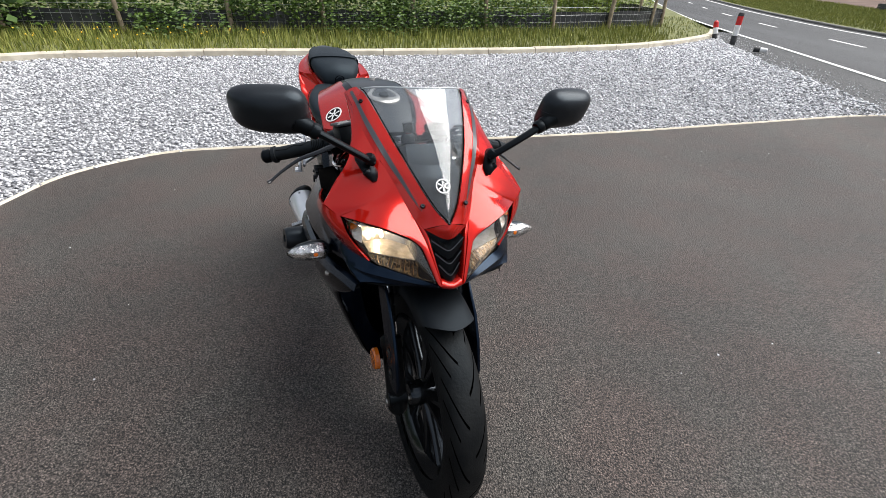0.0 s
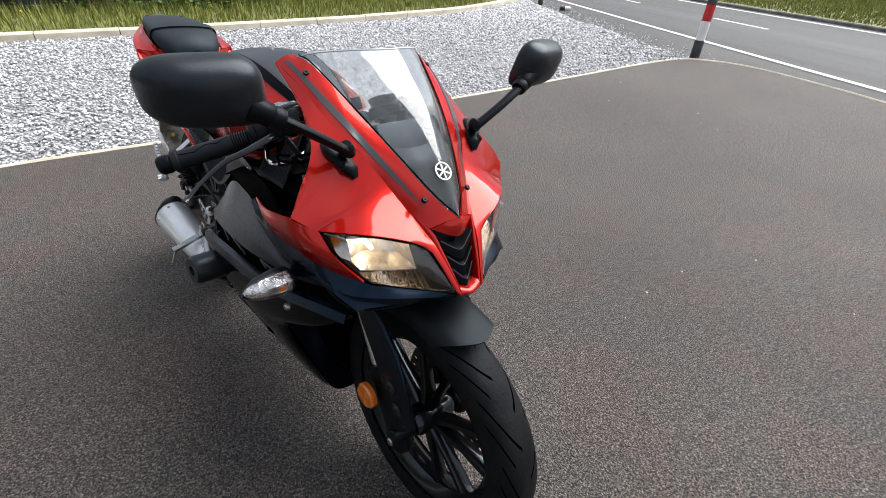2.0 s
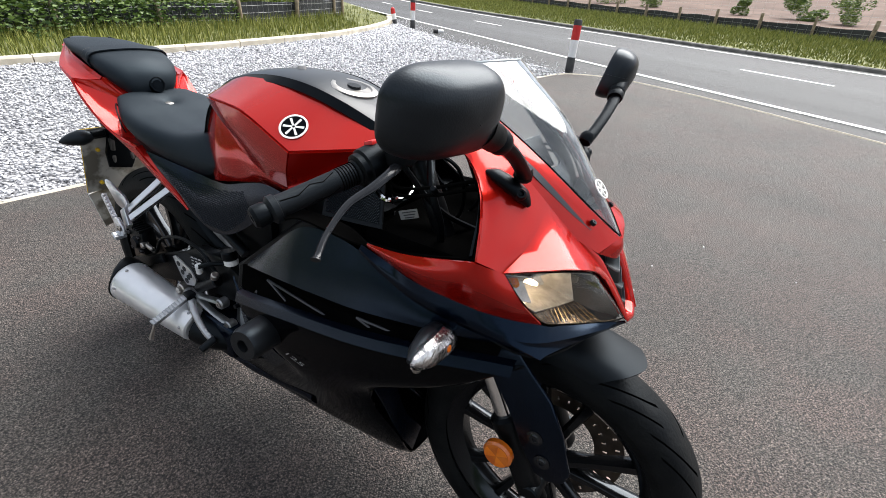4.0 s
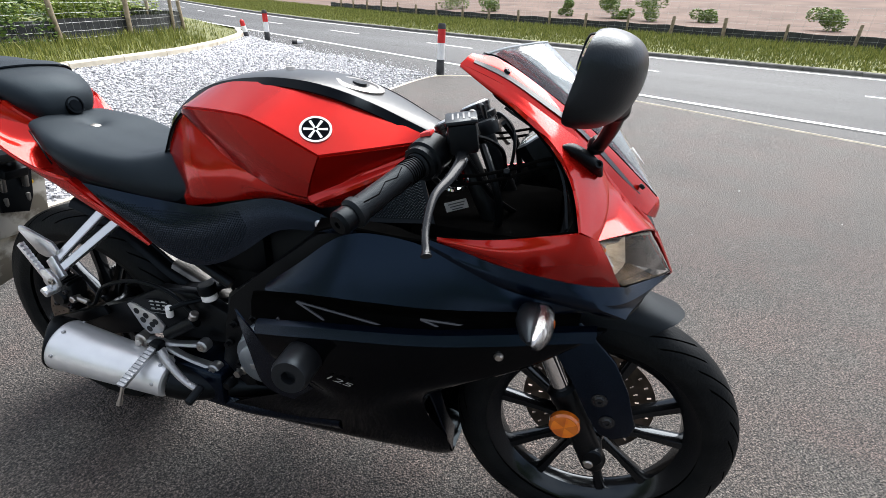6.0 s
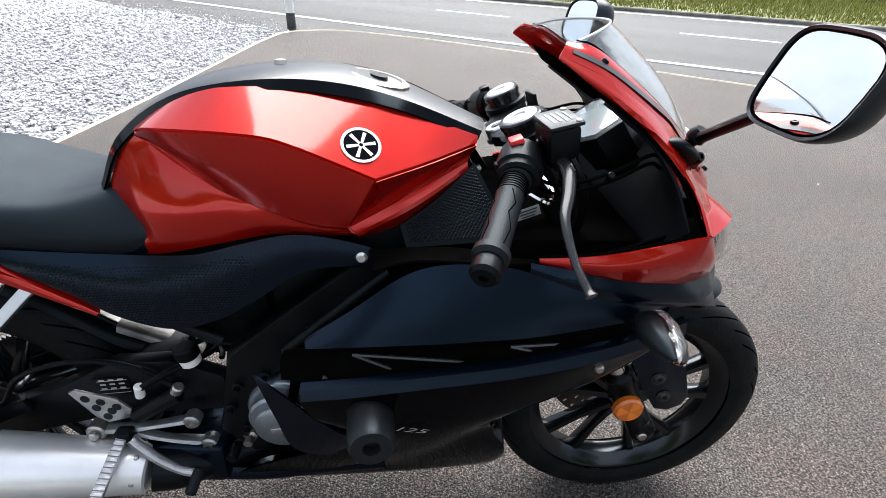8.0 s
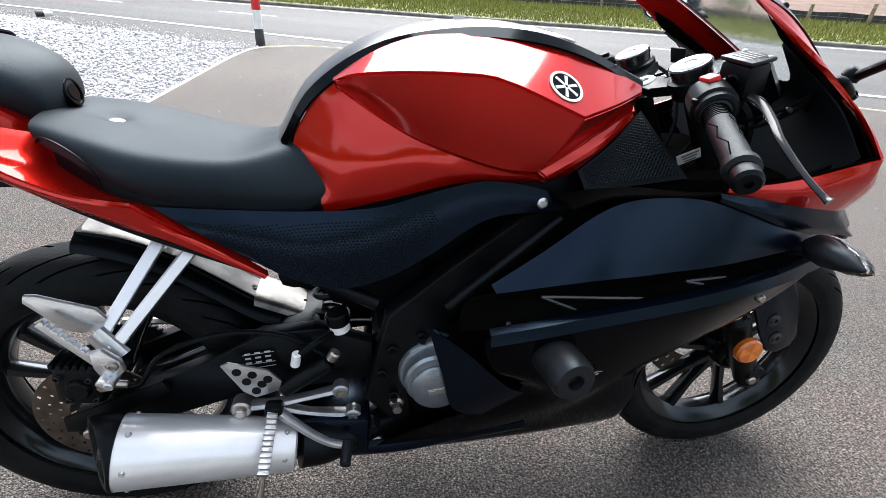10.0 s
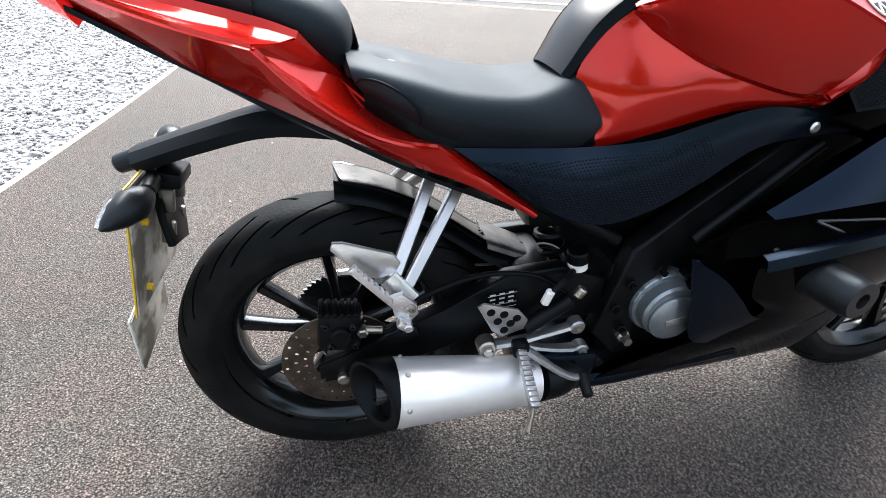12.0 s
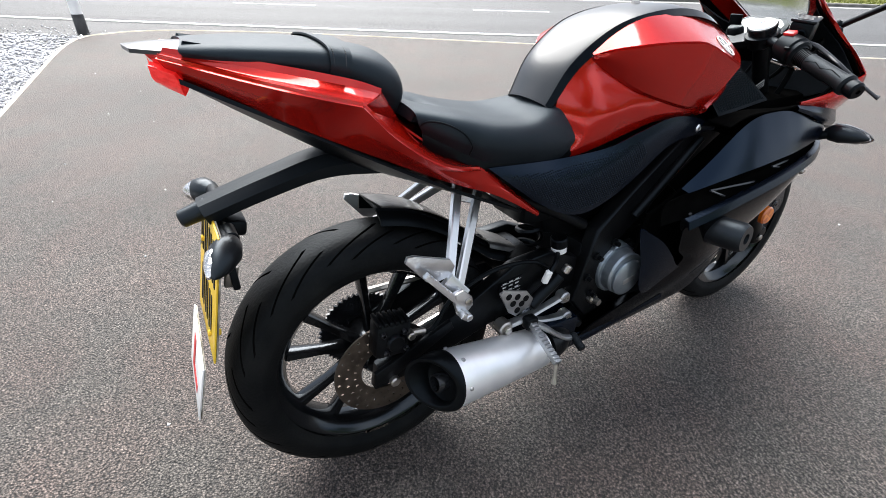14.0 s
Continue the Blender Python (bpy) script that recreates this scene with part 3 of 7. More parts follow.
# loose chippings over the gravel bed
rng = np.random.default_rng(4)
chip_v = [(1, 0.1, 0), (-0.9, 0.2, 0.1), (0.1, 0.95, -0.1), (0, -1, 0.1), (0.15, 0.1, 0.75), (-0.1, 0, -0.7)]
chip_f = [(0, 2, 4), (2, 1, 4), (1, 3, 4), (3, 0, 4), (2, 0, 5), (1, 2, 5), (3, 1, 5), (0, 3, 5)]
n = 260000
gx, gy = rng.uniform(-6.6, 6.6, n), rng.uniform(-1, 14.8, n)
keep = inside(gx, gy, gravel_outline)
near = np.hypot(gx, gy - 1.2)
keep &= rng.uniform(0, 1, n) < np.clip(6.0 / near, 0.3, 1) ** 1.0
gx, gy, near = gx[keep], gy[keep], near[keep]
size = rng.uniform(0.008, 0.019, len(gx)) * np.clip(near / 5.5, 1, 1.9)
sz = np.stack([size * rng.uniform(0.8, 1.4, len(gx)), size, size * rng.uniform(0.5, 0.9, len(gx))], 1)
chips = scatter_mesh("gravel_stones", chip_v, chip_f, np.stack([gx, gy, rng.uniform(-0.012, 0.008, len(gx))], 1), spins(rng, len(gx), 0.5), sz, STONES)
tagged(chips, "loose white and grey limestone chippings", "gravel", kind="stuff")
# stray chippings thrown over the shoulder and the tarmac
n = 900
t = rng.uniform(0, 1, n)
wx = np.interp(t, np.linspace(0, 1, len(WEAR)), [p[0] for p in WEAR]) + np.abs(rng.normal(0, 0.28, n))
wy = np.interp(t, np.linspace(0, 1, len(WEAR)), [p[1] for p in WEAR]) + rng.normal(0, 0.1, n)
tx, ty = rng.uniform(-2.3, 5.2, 70), rng.uniform(-1, 5.5, 70)
ok = inside(tx, ty, EDGE)
sx, sy = np.concatenate([wx, tx[ok]]), np.concatenate([wy, ty[ok]])
ss = rng.uniform(0.006, 0.014, len(sx))
ss[n:] *= 0.5
stray = scatter_mesh("stray_chippings", chip_v, chip_f, np.stack([sx, sy, ss * 0.25], 1), spins(rng, len(sx), 0.3), ss, STONES)
tagged(stray, "single limestone chippings strewn over the tarmac", "gravel", kind="stuff")

# grass blades on both verges
blade_v = [(-0.5, 0, 0), (0.5, 0, 0), (0.32, 0.08, 0.55), (-0.32, 0.08, 0.55), (0.0, 0.3, 1.0), (0.0, 0.3, 1.0)]
blade_f = [(0, 1, 2, 3), (3, 2, 4, 5)]
n = 150000
x, y = rng.uniform(-9, 9, n), rng.uniform(4, 24, n)
on_verge = inside(x, y, VERGE)
kx = np.interp(x, [p[0] for p in KERB[3:]], [p[1] for p in KERB[3:]])
depth = y - kx
on_verge &= (depth < 4.2) & ~((x < -6.7) & (y < 6)) & (rng.uniform(0, 1, n) < np.where((x > 4.5), 0.25, 1.0))
x, y, depth = x[on_verge], y[on_verge], depth[on_verge]
h = rng.uniform(0.04, 0.11, len(x)) + np.clip(depth * 0.06, 0.0, 0.14) * rng.uniform(0.3, 1.3, len(x))
h = np.where(x > 5.2, h * 0.45, h)
blades = scatter_mesh("grass", blade_v, blade_f, np.stack([x, y, np.full(len(x), 0.04)], 1), spins(rng, len(x), 0.22),
                      np.stack([rng.uniform(0.010, 0.020, len(x)), h * 0.6, h], 1), GRASS)
tagged(blades, "long uneven green grass on the verge by the fence", "grass", kind="stuff")
n = 110000
y = rng.uniform(-14, 42, n)
rx = np.interp(y, [p[1] for p in LINE_R], [p[0] for p in LINE_R])
off = rng.uniform(0.58, 7.2, n)
h = rng.uniform(0.03, 0.075, n) + off * 0.016 * rng.uniform(0.2, 1.3, n)
blades2 = scatter_mesh("grass", blade_v, blade_f, np.stack([rx + off, y, np.full(n, 0.05)], 1), spins(rng, n, 0.22),
                       np.stack([rng.uniform(0.02, 0.035, n), h * 0.6, h], 1), GRASS)
tagged(blades2, "tall green and straw-coloured grass beside the road", "grass", kind="stuff")
# yellow flower heads
n = 60
fx = np.concatenate([rng.uniform(-8.5, -3.5, n)])
fy = np.interp(fx, [p[0] for p in KERB[3:]], [p[1] for p in KERB[3:]]) + rng.uniform(0.3, 2.0, n)
flowers = scatter_mesh("dandelions", chip_v, chip_f, np.stack([fx, fy, rng.uniform(0.18, 0.32, n)], 1), spins(rng, n), np.full(n, 0.018), YELLOW)
tagged(flowers, "small yellow dandelion heads in the grass", "flowers", kind="stuff")


# ---- fences ----
def post_mesh(h, r):
    prof = [(r * 0.98, 0), (r, 0.02), (r * 0.97, h - 0.02), (r * 0.8, h)]
    v, f = lathe(prof, 12)
    return [(a, c, b) for a, b, c in v], [q[::-1] for q in f]


def fence(name, line, spacing, label, height=1.15, thick=0.045, mesh_step=0.15, sheet_h=0.42, base=0.04):
    f = thing(name, Matrix(), label, "fence", kind="")
    ln = spline(line, 400)
    L = np.concatenate([[0], np.cumsum(np.linalg.norm(np.diff(ln, axis=0), axis=1))])
    at = lambda s: np.array([np.interp(s, L, ln[:, 0]), np.interp(s, L, ln[:, 1])])
    s, k = 0.0, 0
    while s <= L[-1]:
        p = at(s)
        o = part("post", post_mesh(height + random.uniform(-0.05, 0.08), thick * random.uniform(0.85, 1.2)), WOOD, f)
        o.matrix_local = pose(p[0], p[1], base - 0.1, random.uniform(-3, 3), random.uniform(-3, 3), random.uniform(0, 90))
        s += spacing * random.uniform(0.93, 1.07)
    hs = [0.1, 0.22, 0.36, 0.52, 0.7, 0.88, 1.05]
    bits = []
    for h in hs:
        pts = [(*at(q), base + h + 0.008 * math.sin(q * 2.1 + h * 9)) for q in np.linspace(0, L[-1], int(L[-1] / 0.8))]
        bits.append(sweep(pts, 0.0022, 4, smooth=False))
    q = 0.0
    while q < L[-1]:
        p = at(q)
        bits.append(sweep([(p[0], p[1], base + hs[0]), (p[0] + 0.006 * math.sin(q * 9), p[1], base + hs[-1])], 0.0018, 4, smooth=False))
        q += mesh_step
    part("wire_netting", joined(*bits), WIRE, f, "galvanised stock wire")
    pts = [at(q) for q in np.linspace(0, L[-1], int(L[-1] / 0.25))]
    verts, faces = [], []
    for i, p in enumerate(pts):
        w = 0.03 * math.sin(i * 1.3) + 0.02 * math.sin(i * 3.1)
        for dz, dy in ((0.0, 0.04), (sheet_h * 0.5, 0.05 + w * 0.5), (sheet_h + 0.02 * math.sin(i * 0.9), 0.035), (sheet_h - 0.01, 0.06)):
            verts.append((p[0] + (0.05 if name.startswith("far") else 0), p[1] + dy, base + dz))
    for i in range(len(pts) - 1):
        for j in range(3):
            faces.append((i * 4 + j, i * 4 + 4 + j, i * 4 + 5 + j, i * 4 + j + 1))
    part("barrier_sheet", (verts, faces), SHEET, f, "black plastic barrier sheet along its foot")
    return f


fence("fence", [(-13, 6.6), (-9.2, 8.0), (-7.7, 8.55), (-6.4, 9.04), (-4.6, 9.75), (-2.78, 10.5), (-1.0, 11.2), (0.43, 11.7), (1.82, 12.3), (3.3, 13.15), (4.2, 13.8), (5.2, 14.8)], 1.75,
      "weathered timber post and wire stock fence")
fence("fence", [(5.2, 14.8), (5.0, 17), (4.0, 21), (2, 28)], 1.8, "timber post and wire fence turning away from the road")
fence("far_fence", [(x + 7.0, y) for x, y in LINE_R[1:11]], 1.6, "timber post and wire fence along the field", height=0.68, thick=0.05, mesh_step=0.3, sheet_h=0.34)


# ---- bushes and trees ----
def leaf_cloud(name, lumps, count, leaf, label, seed, mat=LEAF, kind="stuff", trunk=True):
    r = np.random.default_rng(seed)
    lum = np.array(lumps, float)
    which = r.integers(0, len(lum), count)
    d = r.normal(0, 1, (count, 3))
    d /= np.linalg.norm(d, axis=1, keepdims=True)
    rad = r.uniform(0.55, 1.08, count) ** 0.6
    p = lum[which, :3] + d * rad[:, None] * lum[which, 3:4] * np.array([1, 1, 0.85])
    p[:, 2] = np.maximum(p[:, 2], 0.05)
    lv = [(-0.5, 0, 0), (0, -0.28, 0.05), (0.5, 0, 0), (0, 0.28, 0.05)]
    ob = scatter_mesh(name, lv, [(0, 1, 2, 3)], p, spins(r, count), leaf * r.uniform(0.6, 1.4, count), mat)
    return tagged(ob, label, "bushes", kind=kind)


r0 = random.Random(3)
lumps = [(x + r0.uniform(-0.4, 0.4), 12.9 + 0.38 * x + r0.uniform(-0.3, 1.8), r0.uniform(0.5, 2.2), r0.uniform(0.6, 1.2)) for x in np.linspace(-16, -1.5, 46)]
lumps += [(x + r0.uniform(-0.3, 0.3), 10.95 + 0.39 * x + r0.uniform(0.25, 1.5), r0.uniform(0.1, 0.75), r0.uniform(0.45, 0.8)) for x in np.linspace(-15, 1.0, 52)]
leaf_cloud("hedge", lumps, 95000, 0.075, "dense dark green hedge behind the fence", 5)
lumps = [(x + r0.uniform(-0.4, 0.4), 14.6 + 0.5 * x + r0.uniform(0.5, 3.0), r0.uniform(0.1, 1.0), r0.uniform(0.5, 0.95)) for x in np.linspace(-2, 5.0, 20)]
leaf_cloud("shrubs", lumps, 24000, 0.09, "sunlit yellow-green shrubs behind the fence", 6,
           per_island("young_leaf", (0.10, 0.17, 0.02), (0.34, 0.40, 0.08), 0.5, 0.4))
lumps = []
for x, y, wide, high in ((25.0, 14.3, 0.55, 1.0), (25.4, 12.2, 0.85, 1.35), (25.0, 11.2, 0.6, 0.5), (24.6, 9.8, 0.9, 1.3), (26.0, 7.6, 0.8, 0.7), (25.0, 19.5, 0.9, 1.0), (25.5, 23.0, 1.2, 1.2), (25.0, 3.0, 0.8, 0.9), (26.0, -4.0, 1.0, 1.2)):
    lumps += [(x + r0.uniform(-0.5, 0.5) * wide, y + r0.uniform(-0.6, 0.6) * wide, 0.2 + high * r0.uniform(0.15, 0.75), wide * r0.uniform(0.30, 0.48)) for k in range(7)]
leaf_cloud("shrubs", lumps, 30000, 0.075, "green shrubs behind the roadside fence", 7,
           per_island("shrub_leaf", (0.06, 0.12, 0.02), (0.25, 0.34, 0.07), 0.5, 0.4))


def tree(x, y, h, seed):
    t = thing("tree", pose(x, y, 0), "full green broadleaf tree standing beyond the lay-by", "tree", "trees round the lay-by")
    r = random.Random(seed)
    bits = [sweep([(0, 0, -0.1), (0.1, 0, h * 0.25), (0.05, 0.1, h * 0.55), (0, 0.15, h * 0.85)], [0.25, 0.19, 0.12, 0.03], 9)]
    lum = []
    for k in range(11):
        a, z = k * 2.4 + r.uniform(-0.4, 0.4), h * r.uniform(0.3, 0.75)
        d = h * r.uniform(0.18, 0.33)
        tip = (math.cos(a) * d, math.sin(a) * d, z + h * 0.16)
        bits.append(sweep([(0.05, 0.05, z), (tip[0] * 0.5, tip[1] * 0.5, z + h * 0.05), tip], [0.08, 0.05, 0.015], 6))
        lum.append((*tip, h * r.uniform(0.11, 0.18)))
    lum.append((0, 0, h * 0.9, h * 0.14))
    part("trunk", joined(*bits), WOOD, t)
    c = leaf_cloud("crown", lum, 9000, 0.2, "", seed)
    for key in ("kind", "category", "label"):
        if key in c:
            del c[key]
    c.parent = t


# hedge added out of view, kept low so the side panels reflect more sky
lumps = [(-11.5 + 0.25 * abs(y) + r0.uniform(-1.6, 1.6), y + r0.uniform(-0.8, 0.8), r0.uniform(0.2, 1.6), r0.uniform(0.8, 1.4)) for y in np.linspace(-17, 9, 60)]
leaf_cloud("hedge", lumps, 42000, 0.22, "unseen dark green hedge added beside the lay-by for reflections", 11)
for i, (x, y, h) in enumerate(((-15, -7, 7), (-9, -17, 8), (-17, 10, 8))):
    tree(x, y, h, 20 + i)


# ---- verge marker posts ----
def turned_up(profile, sides=20):
    v, f = lathe(profile, sides)
    return [(a, c, b) for a, b, c in v], [q[::-1] for q in f]


BLACKPOST = material("black_post_plastic", (0.02, 0.02, 0.022), 0.6, second=(0.05, 0.05, 0.05), scale=12, bump=0.2)


def marker_post(m, height, label, top=True):
    b = thing("marker_post", m, label, "bollard", "verge marker posts")
    r = 0.058
    part("foot", turned_up([(0.0, 0), (r * 1.06, 0), (r * 1.05, height * 0.30), (r, height * 0.31)]), BLACKPOST, b, "black scuffed foot")
    part("sleeve", turned_up([(r, height * 0.30), (r, height * 0.63)]), WHITE, b, "white reflective band")
    if top:
        part("band", turned_up([(r * 1.01, height * 0.63), (r * 1.01, height * 0.90)]), REDPLAS, b, "red reflective band")
        part("cap", turned_up([(r * 1.03, height * 0.895), (r * 1.03, height * 0.96), (r * 0.8, height), (0, height)]), BLACKPOST, b, "black rounded cap")
    else:
        part("band", turned_up([(r * 1.01, height * 0.63), (r * 0.9, height * 0.92), (r * 0.3, height), (0, height)]), REDPLAS, b, "torn red top")
    return b


marker_post(pose(5.22, 5.88, -0.02, 0, 2.5, 20), 0.73, "upright black, white and red plastic verge marker post")
marker_post(pose(5.84, 11.85, -0.02, 0, -2, 70), 0.66, "black, white and red marker post beside the gravel")
marker_post(pose(5.9, 12.9, -0.02, -9, -7, 10), 0.42, "short broken marker post leaning by the kerb", top=False)
deb = thing("marker_post", pose(5.72, 10.66, 0.06, 90, 0, 60), "broken marker post lying on the road shoulder", "bollard", "verge marker posts")
part("foot", turned_up([(0, 0), (0.05, 0), (0.048, 0.11), (0.04, 0.12)]), BLACKPOST, deb, "black base")
part("sleeve", turned_up([(0.046, 0.11), (0.043, 0.21), (0.03, 0.24), (0, 0.24)]), WHITE, deb, "white stub")
litter = part("litter", ([(0, 0, 0), (0.34, 0.05, 0.03), (0.5, 0.1, 0.12), (0.12, 0.12, 0.2), (0.1, 0.15, 0.02), (0.45, 0.2, 0.03)], [(0, 1, 2, 3), (3, 2, 5, 4), (0, 3, 4), (1, 5, 2), (0, 4, 5, 1)]), WHITE)
litter.matrix_world = pose(-3.9, 11.3, 0.1, 0, 0, 12)
tagged(litter, "crumpled white plastic litter in the grass", "litter")


# ---- the motorcycle: x ahead, y to its left, z up from the ground under the rear axle ----
LEAN_OVER = 3.5
BIKE = Matrix.Translation((-0.4281, 2.2383, 0)) @ pose(0, 0, 0, 0, 0, -64.5) @ pose(0, 0, 0, -LEAN_OVER, 0, 0)
bike = thing("motorcycle", BIKE, "red and black faired sports motorcycle on its side stand", "motorcycle")
STEER = 0.0
HEADP = Vector((1.30, 0, 0.34))
AXIS = Vector((-0.447, 0, 0.894))
TURNED = Matrix.Translation(HEADP) @ Matrix.Rotation(radians(STEER), 4, AXIS) @ Matrix.Translation(-HEADP)


def steered(vf):
    return moved(vf, TURNED)


def bpart(name, vf, mat, label="", parent=None):
    return part(name, vf, mat, parent or bike, label)


def both(name, vf, mat, label="", parent=None):
    return bpart(name, vf, mat, label, parent), bpart(name, mirrored(vf), mat, label, parent)


# wheels
def tyre(radius, width, rim, blocks=13, steps=44):
    """A road tyre with long curved grooves cut into its tread; the mesh follows the grooves."""
    na, segs = 54, blocks * steps
    verts, faces = [], []
    for i in range(segs):
        for j in range(na):
            a = -1 + 2 * j / (na - 1)
            th = 2 * math.pi * (i / segs + 1.7 * abs(a) ** 1.4 / blocks)
            y = width / 2 * math.sin(a * 1.75) / math.sin(1.57) if abs(a) < 0.9 else width / 2 * (0.985 - 0.12 * (abs(a) - 0.9) / 0.1) * (1 if a > 0 else -1)
            crown = radius - (radius - rim) * abs(a) ** 2.6
            ph = (i + (steps // 2 if a > 0 else 0)) % steps
            if 0.06 < abs(a) < 0.60 and ph < 2:
                crown -= 0.007
            if 0.34 < abs(a) < 0.68 and steps // 2 <= ph < steps // 2 + 2:
                crown -= 0.006
            verts.append((crown * math.cos(th), y, crown * math.sin(th)))
    for i in range(segs):
        i2 = (i + 1) % segs
        for j in range(na - 1):
            faces.append((i * na + j, i2 * na + j, i2 * na + j + 1, i * na + j + 1))
    return verts, faces


def shade_grooves(ob, radius, rim, width, m):
    """Paints the shade in the tread grooves: their sunk faces get a dull black."""
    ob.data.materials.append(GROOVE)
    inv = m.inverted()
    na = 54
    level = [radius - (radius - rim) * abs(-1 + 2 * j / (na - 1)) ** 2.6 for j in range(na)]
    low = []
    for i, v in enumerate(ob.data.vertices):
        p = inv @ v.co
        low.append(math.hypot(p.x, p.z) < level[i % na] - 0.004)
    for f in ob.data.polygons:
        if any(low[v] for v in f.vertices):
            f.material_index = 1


def rim_shape(r_out, w, hub_r, hub_w):
    prof = [(r_out, -w / 2), (r_out + 0.004, -w / 2 + 0.004), (r_out - 0.012, -w / 2 + 0.012), (r_out - 0.022, -w * 0.22), (r_out - 0.022, w * 0.22),
            (r_out - 0.012, w / 2 - 0.012), (r_out + 0.004, w / 2 - 0.004), (r_out, w / 2), (r_out - 0.008, w / 2 - 0.003), (r_out - 0.030, w * 0.2), (r_out - 0.032, 0),
            (r_out - 0.030, -w * 0.2), (r_out - 0.008, -w / 2 + 0.003)]
    bits = [lathe(prof, 72, closed=True),
            lathe([(0.012, -hub_w / 2), (hub_r * 0.8, -hub_w / 2), (hub_r, -hub_w / 2 + 0.012), (hub_r, hub_w / 2 - 0.012), (hub_r * 0.8, hub_w / 2), (0.012, hub_w / 2)], 28)]
    return joined(*bits)


def spoke_shapes(r_out, hub_r, pairs=5, spread=0.19, twist=0.0):
    out = []
    for k in range(pairs):
        for s in (-1, 1):
            a0 = 2 * math.pi * k / pairs + s * spread * 0.9 + twist
            a1 = 2 * math.pi * k / pairs + s * spread * 1.35 + twist
            p0 = np.array([math.cos(a0), 0, math.sin(a0)]) * hub_r * 0.85
            p1 = np.array([math.cos(a1), 0, math.sin(a1)]) * (r_out - 0.026)
            d = (p1 - p0) / np.linalg.norm(p1 - p0)
            nrm = np.array([-d[2], 0, d[0]])
            v = []
            for p, hw, hy in ((p0, 0.012, 0.020), (p0 * 0.5 + p1 * 0.5, 0.009, 0.014), (p1, 0.012, 0.017)):
                for sy, sn in ((-1, -0.6), (-1, 0.6), (-0.5, 1), (0.5, 1), (1, 0.6), (1, -0.6), (0.5, -1), (-0.5, -1)):
                    v.append(tuple(p + nrm * hw * sn + np.array([0, hy * sy, 0])))
            f = []
            for r in range(2):
                for c in range(8):
                    f.append((r * 8 + c, r * 8 + (c + 1) % 8, r * 8 + 8 + (c + 1) % 8, r * 8 + 8 + c))
            f += [tuple(range(8))[::-1], tuple(range(16, 24))]
            out.append((v, f))
    return out


def disc_shape(r0, r1, holes, rows, th=0.004):
    """A drilled brake disc."""
    n, m = holes * 6, rows * 3 + 1
    vs, fs = [], []
    rad = np.linspace(r0, r1, m + 1)
    for side in (-1, 1):
        for i in range(n):
            for j in range(m + 1):
                a = 2 * math.pi * i / n
                vs.append((rad[j] * math.cos(a), side * th / 2, rad[j] * math.sin(a)))
    K = n * (m + 1)
    for i in range(n):
        i2 = (i + 1) % n
        for j in range(m):
            if j % 3 == 2 and (i + 3 * (j // 3)) % 6 == 0:
                a, b, c, d = i * (m + 1) + j, i2 * (m + 1) + j, i2 * (m + 1) + j + 1, i * (m + 1) + j + 1
                for p, q in ((a, b), (b, c), (c, d), (d, a)):
                    fs.append((p, q, q + K, p + K))
                continue
            f = (i * (m + 1) + j, i2 * (m + 1) + j, i2 * (m + 1) + j + 1, i * (m + 1) + j + 1)
            fs += [f[::-1], tuple(v + K for v in f)]
        for j in (0, m):
            f = (i * (m + 1) + j, i2 * (m + 1) + j)
            fs.append((f[0], f[1], f[1] + K, f[0] + K))
    return vs, fs


FRONT = Matrix.Translation((1.364, 0, 0.2895))
REAR = Matrix.Translation((0.0565, 0.020, 0.300))
fwheel = bpart("front_wheel", steered(moved(rim_shape(0.219, 0.076, 0.034, 0.11), FRONT)), WHEELBLACK, "black ten-spoke cast wheel")
for vf in spoke_shapes(0.219, 0.034, twist=0.25):
    bpart("spoke", steered(moved(vf, FRONT)), WHEELBLACK, "", fwheel)
shade_grooves(bpart("tyre", steered(moved(tyre(0.2895, 0.100, 0.217), FRONT)), RUBBER, "grooved black road tyre", fwheel), 0.2895, 0.217, 0.100, FRONT)
bpart("brake_disc", steered(moved(disc_shape(0.085, 0.146, 30, 2), FRONT @ Matrix.Translation((0, 0.062, 0)))), RUSTY, "drilled steel brake disc", fwheel)
bpart("rim_label", block((0.026, 0.010, 0.0012), 0.0004, TURNED @ pose(1.311, 0.006, 0.0985, 0, 24, 0)), LABELWHITE, "small white label", fwheel)
bpart("axle", steered(rod((1.366, -0.118, 0.280), (1.366, 0.118, 0.280), 0.010)), STEEL, "", fwheel)
rwheel = bpart("rear_wheel", moved(rim_shape(0.220, 0.098, 0.04, 0.13), REAR), WHEELBLACK, "black ten-spoke cast wheel")
for vf in spoke_shapes(0.220, 0.04, twist=0.1):
    bpart("spoke", moved(vf, REAR), WHEELBLACK, "", rwheel)
shade_grooves(bpart("tyre", moved(tyre(0.300, 0.130, 0.218), REAR), RUBBER, "wide grooved black road tyre", rwheel), 0.300, 0.218, 0.130, REAR)
bpart("brake_disc", moved(disc_shape(0.055, 0.112, 24, 3), REAR @ Matrix.Translation((0, -0.086, 0))), RUSTY, "drilled rust-brown brake disc", rwheel)
bpart("axle", rod((0.0565, -0.12, 0.300), (0.0565, 0.13, 0.300), 0.011), STEEL, "", rwheel)
teeth = []
for i in range(96):
    a = 2 * math.pi * i / 96
    teeth.append((math.cos(a) * (0.098 if i % 2 else 0.091), math.sin(a) * (0.098 if i % 2 else 0.091)))
sp = plate(teeth, 0.068, 0.074)
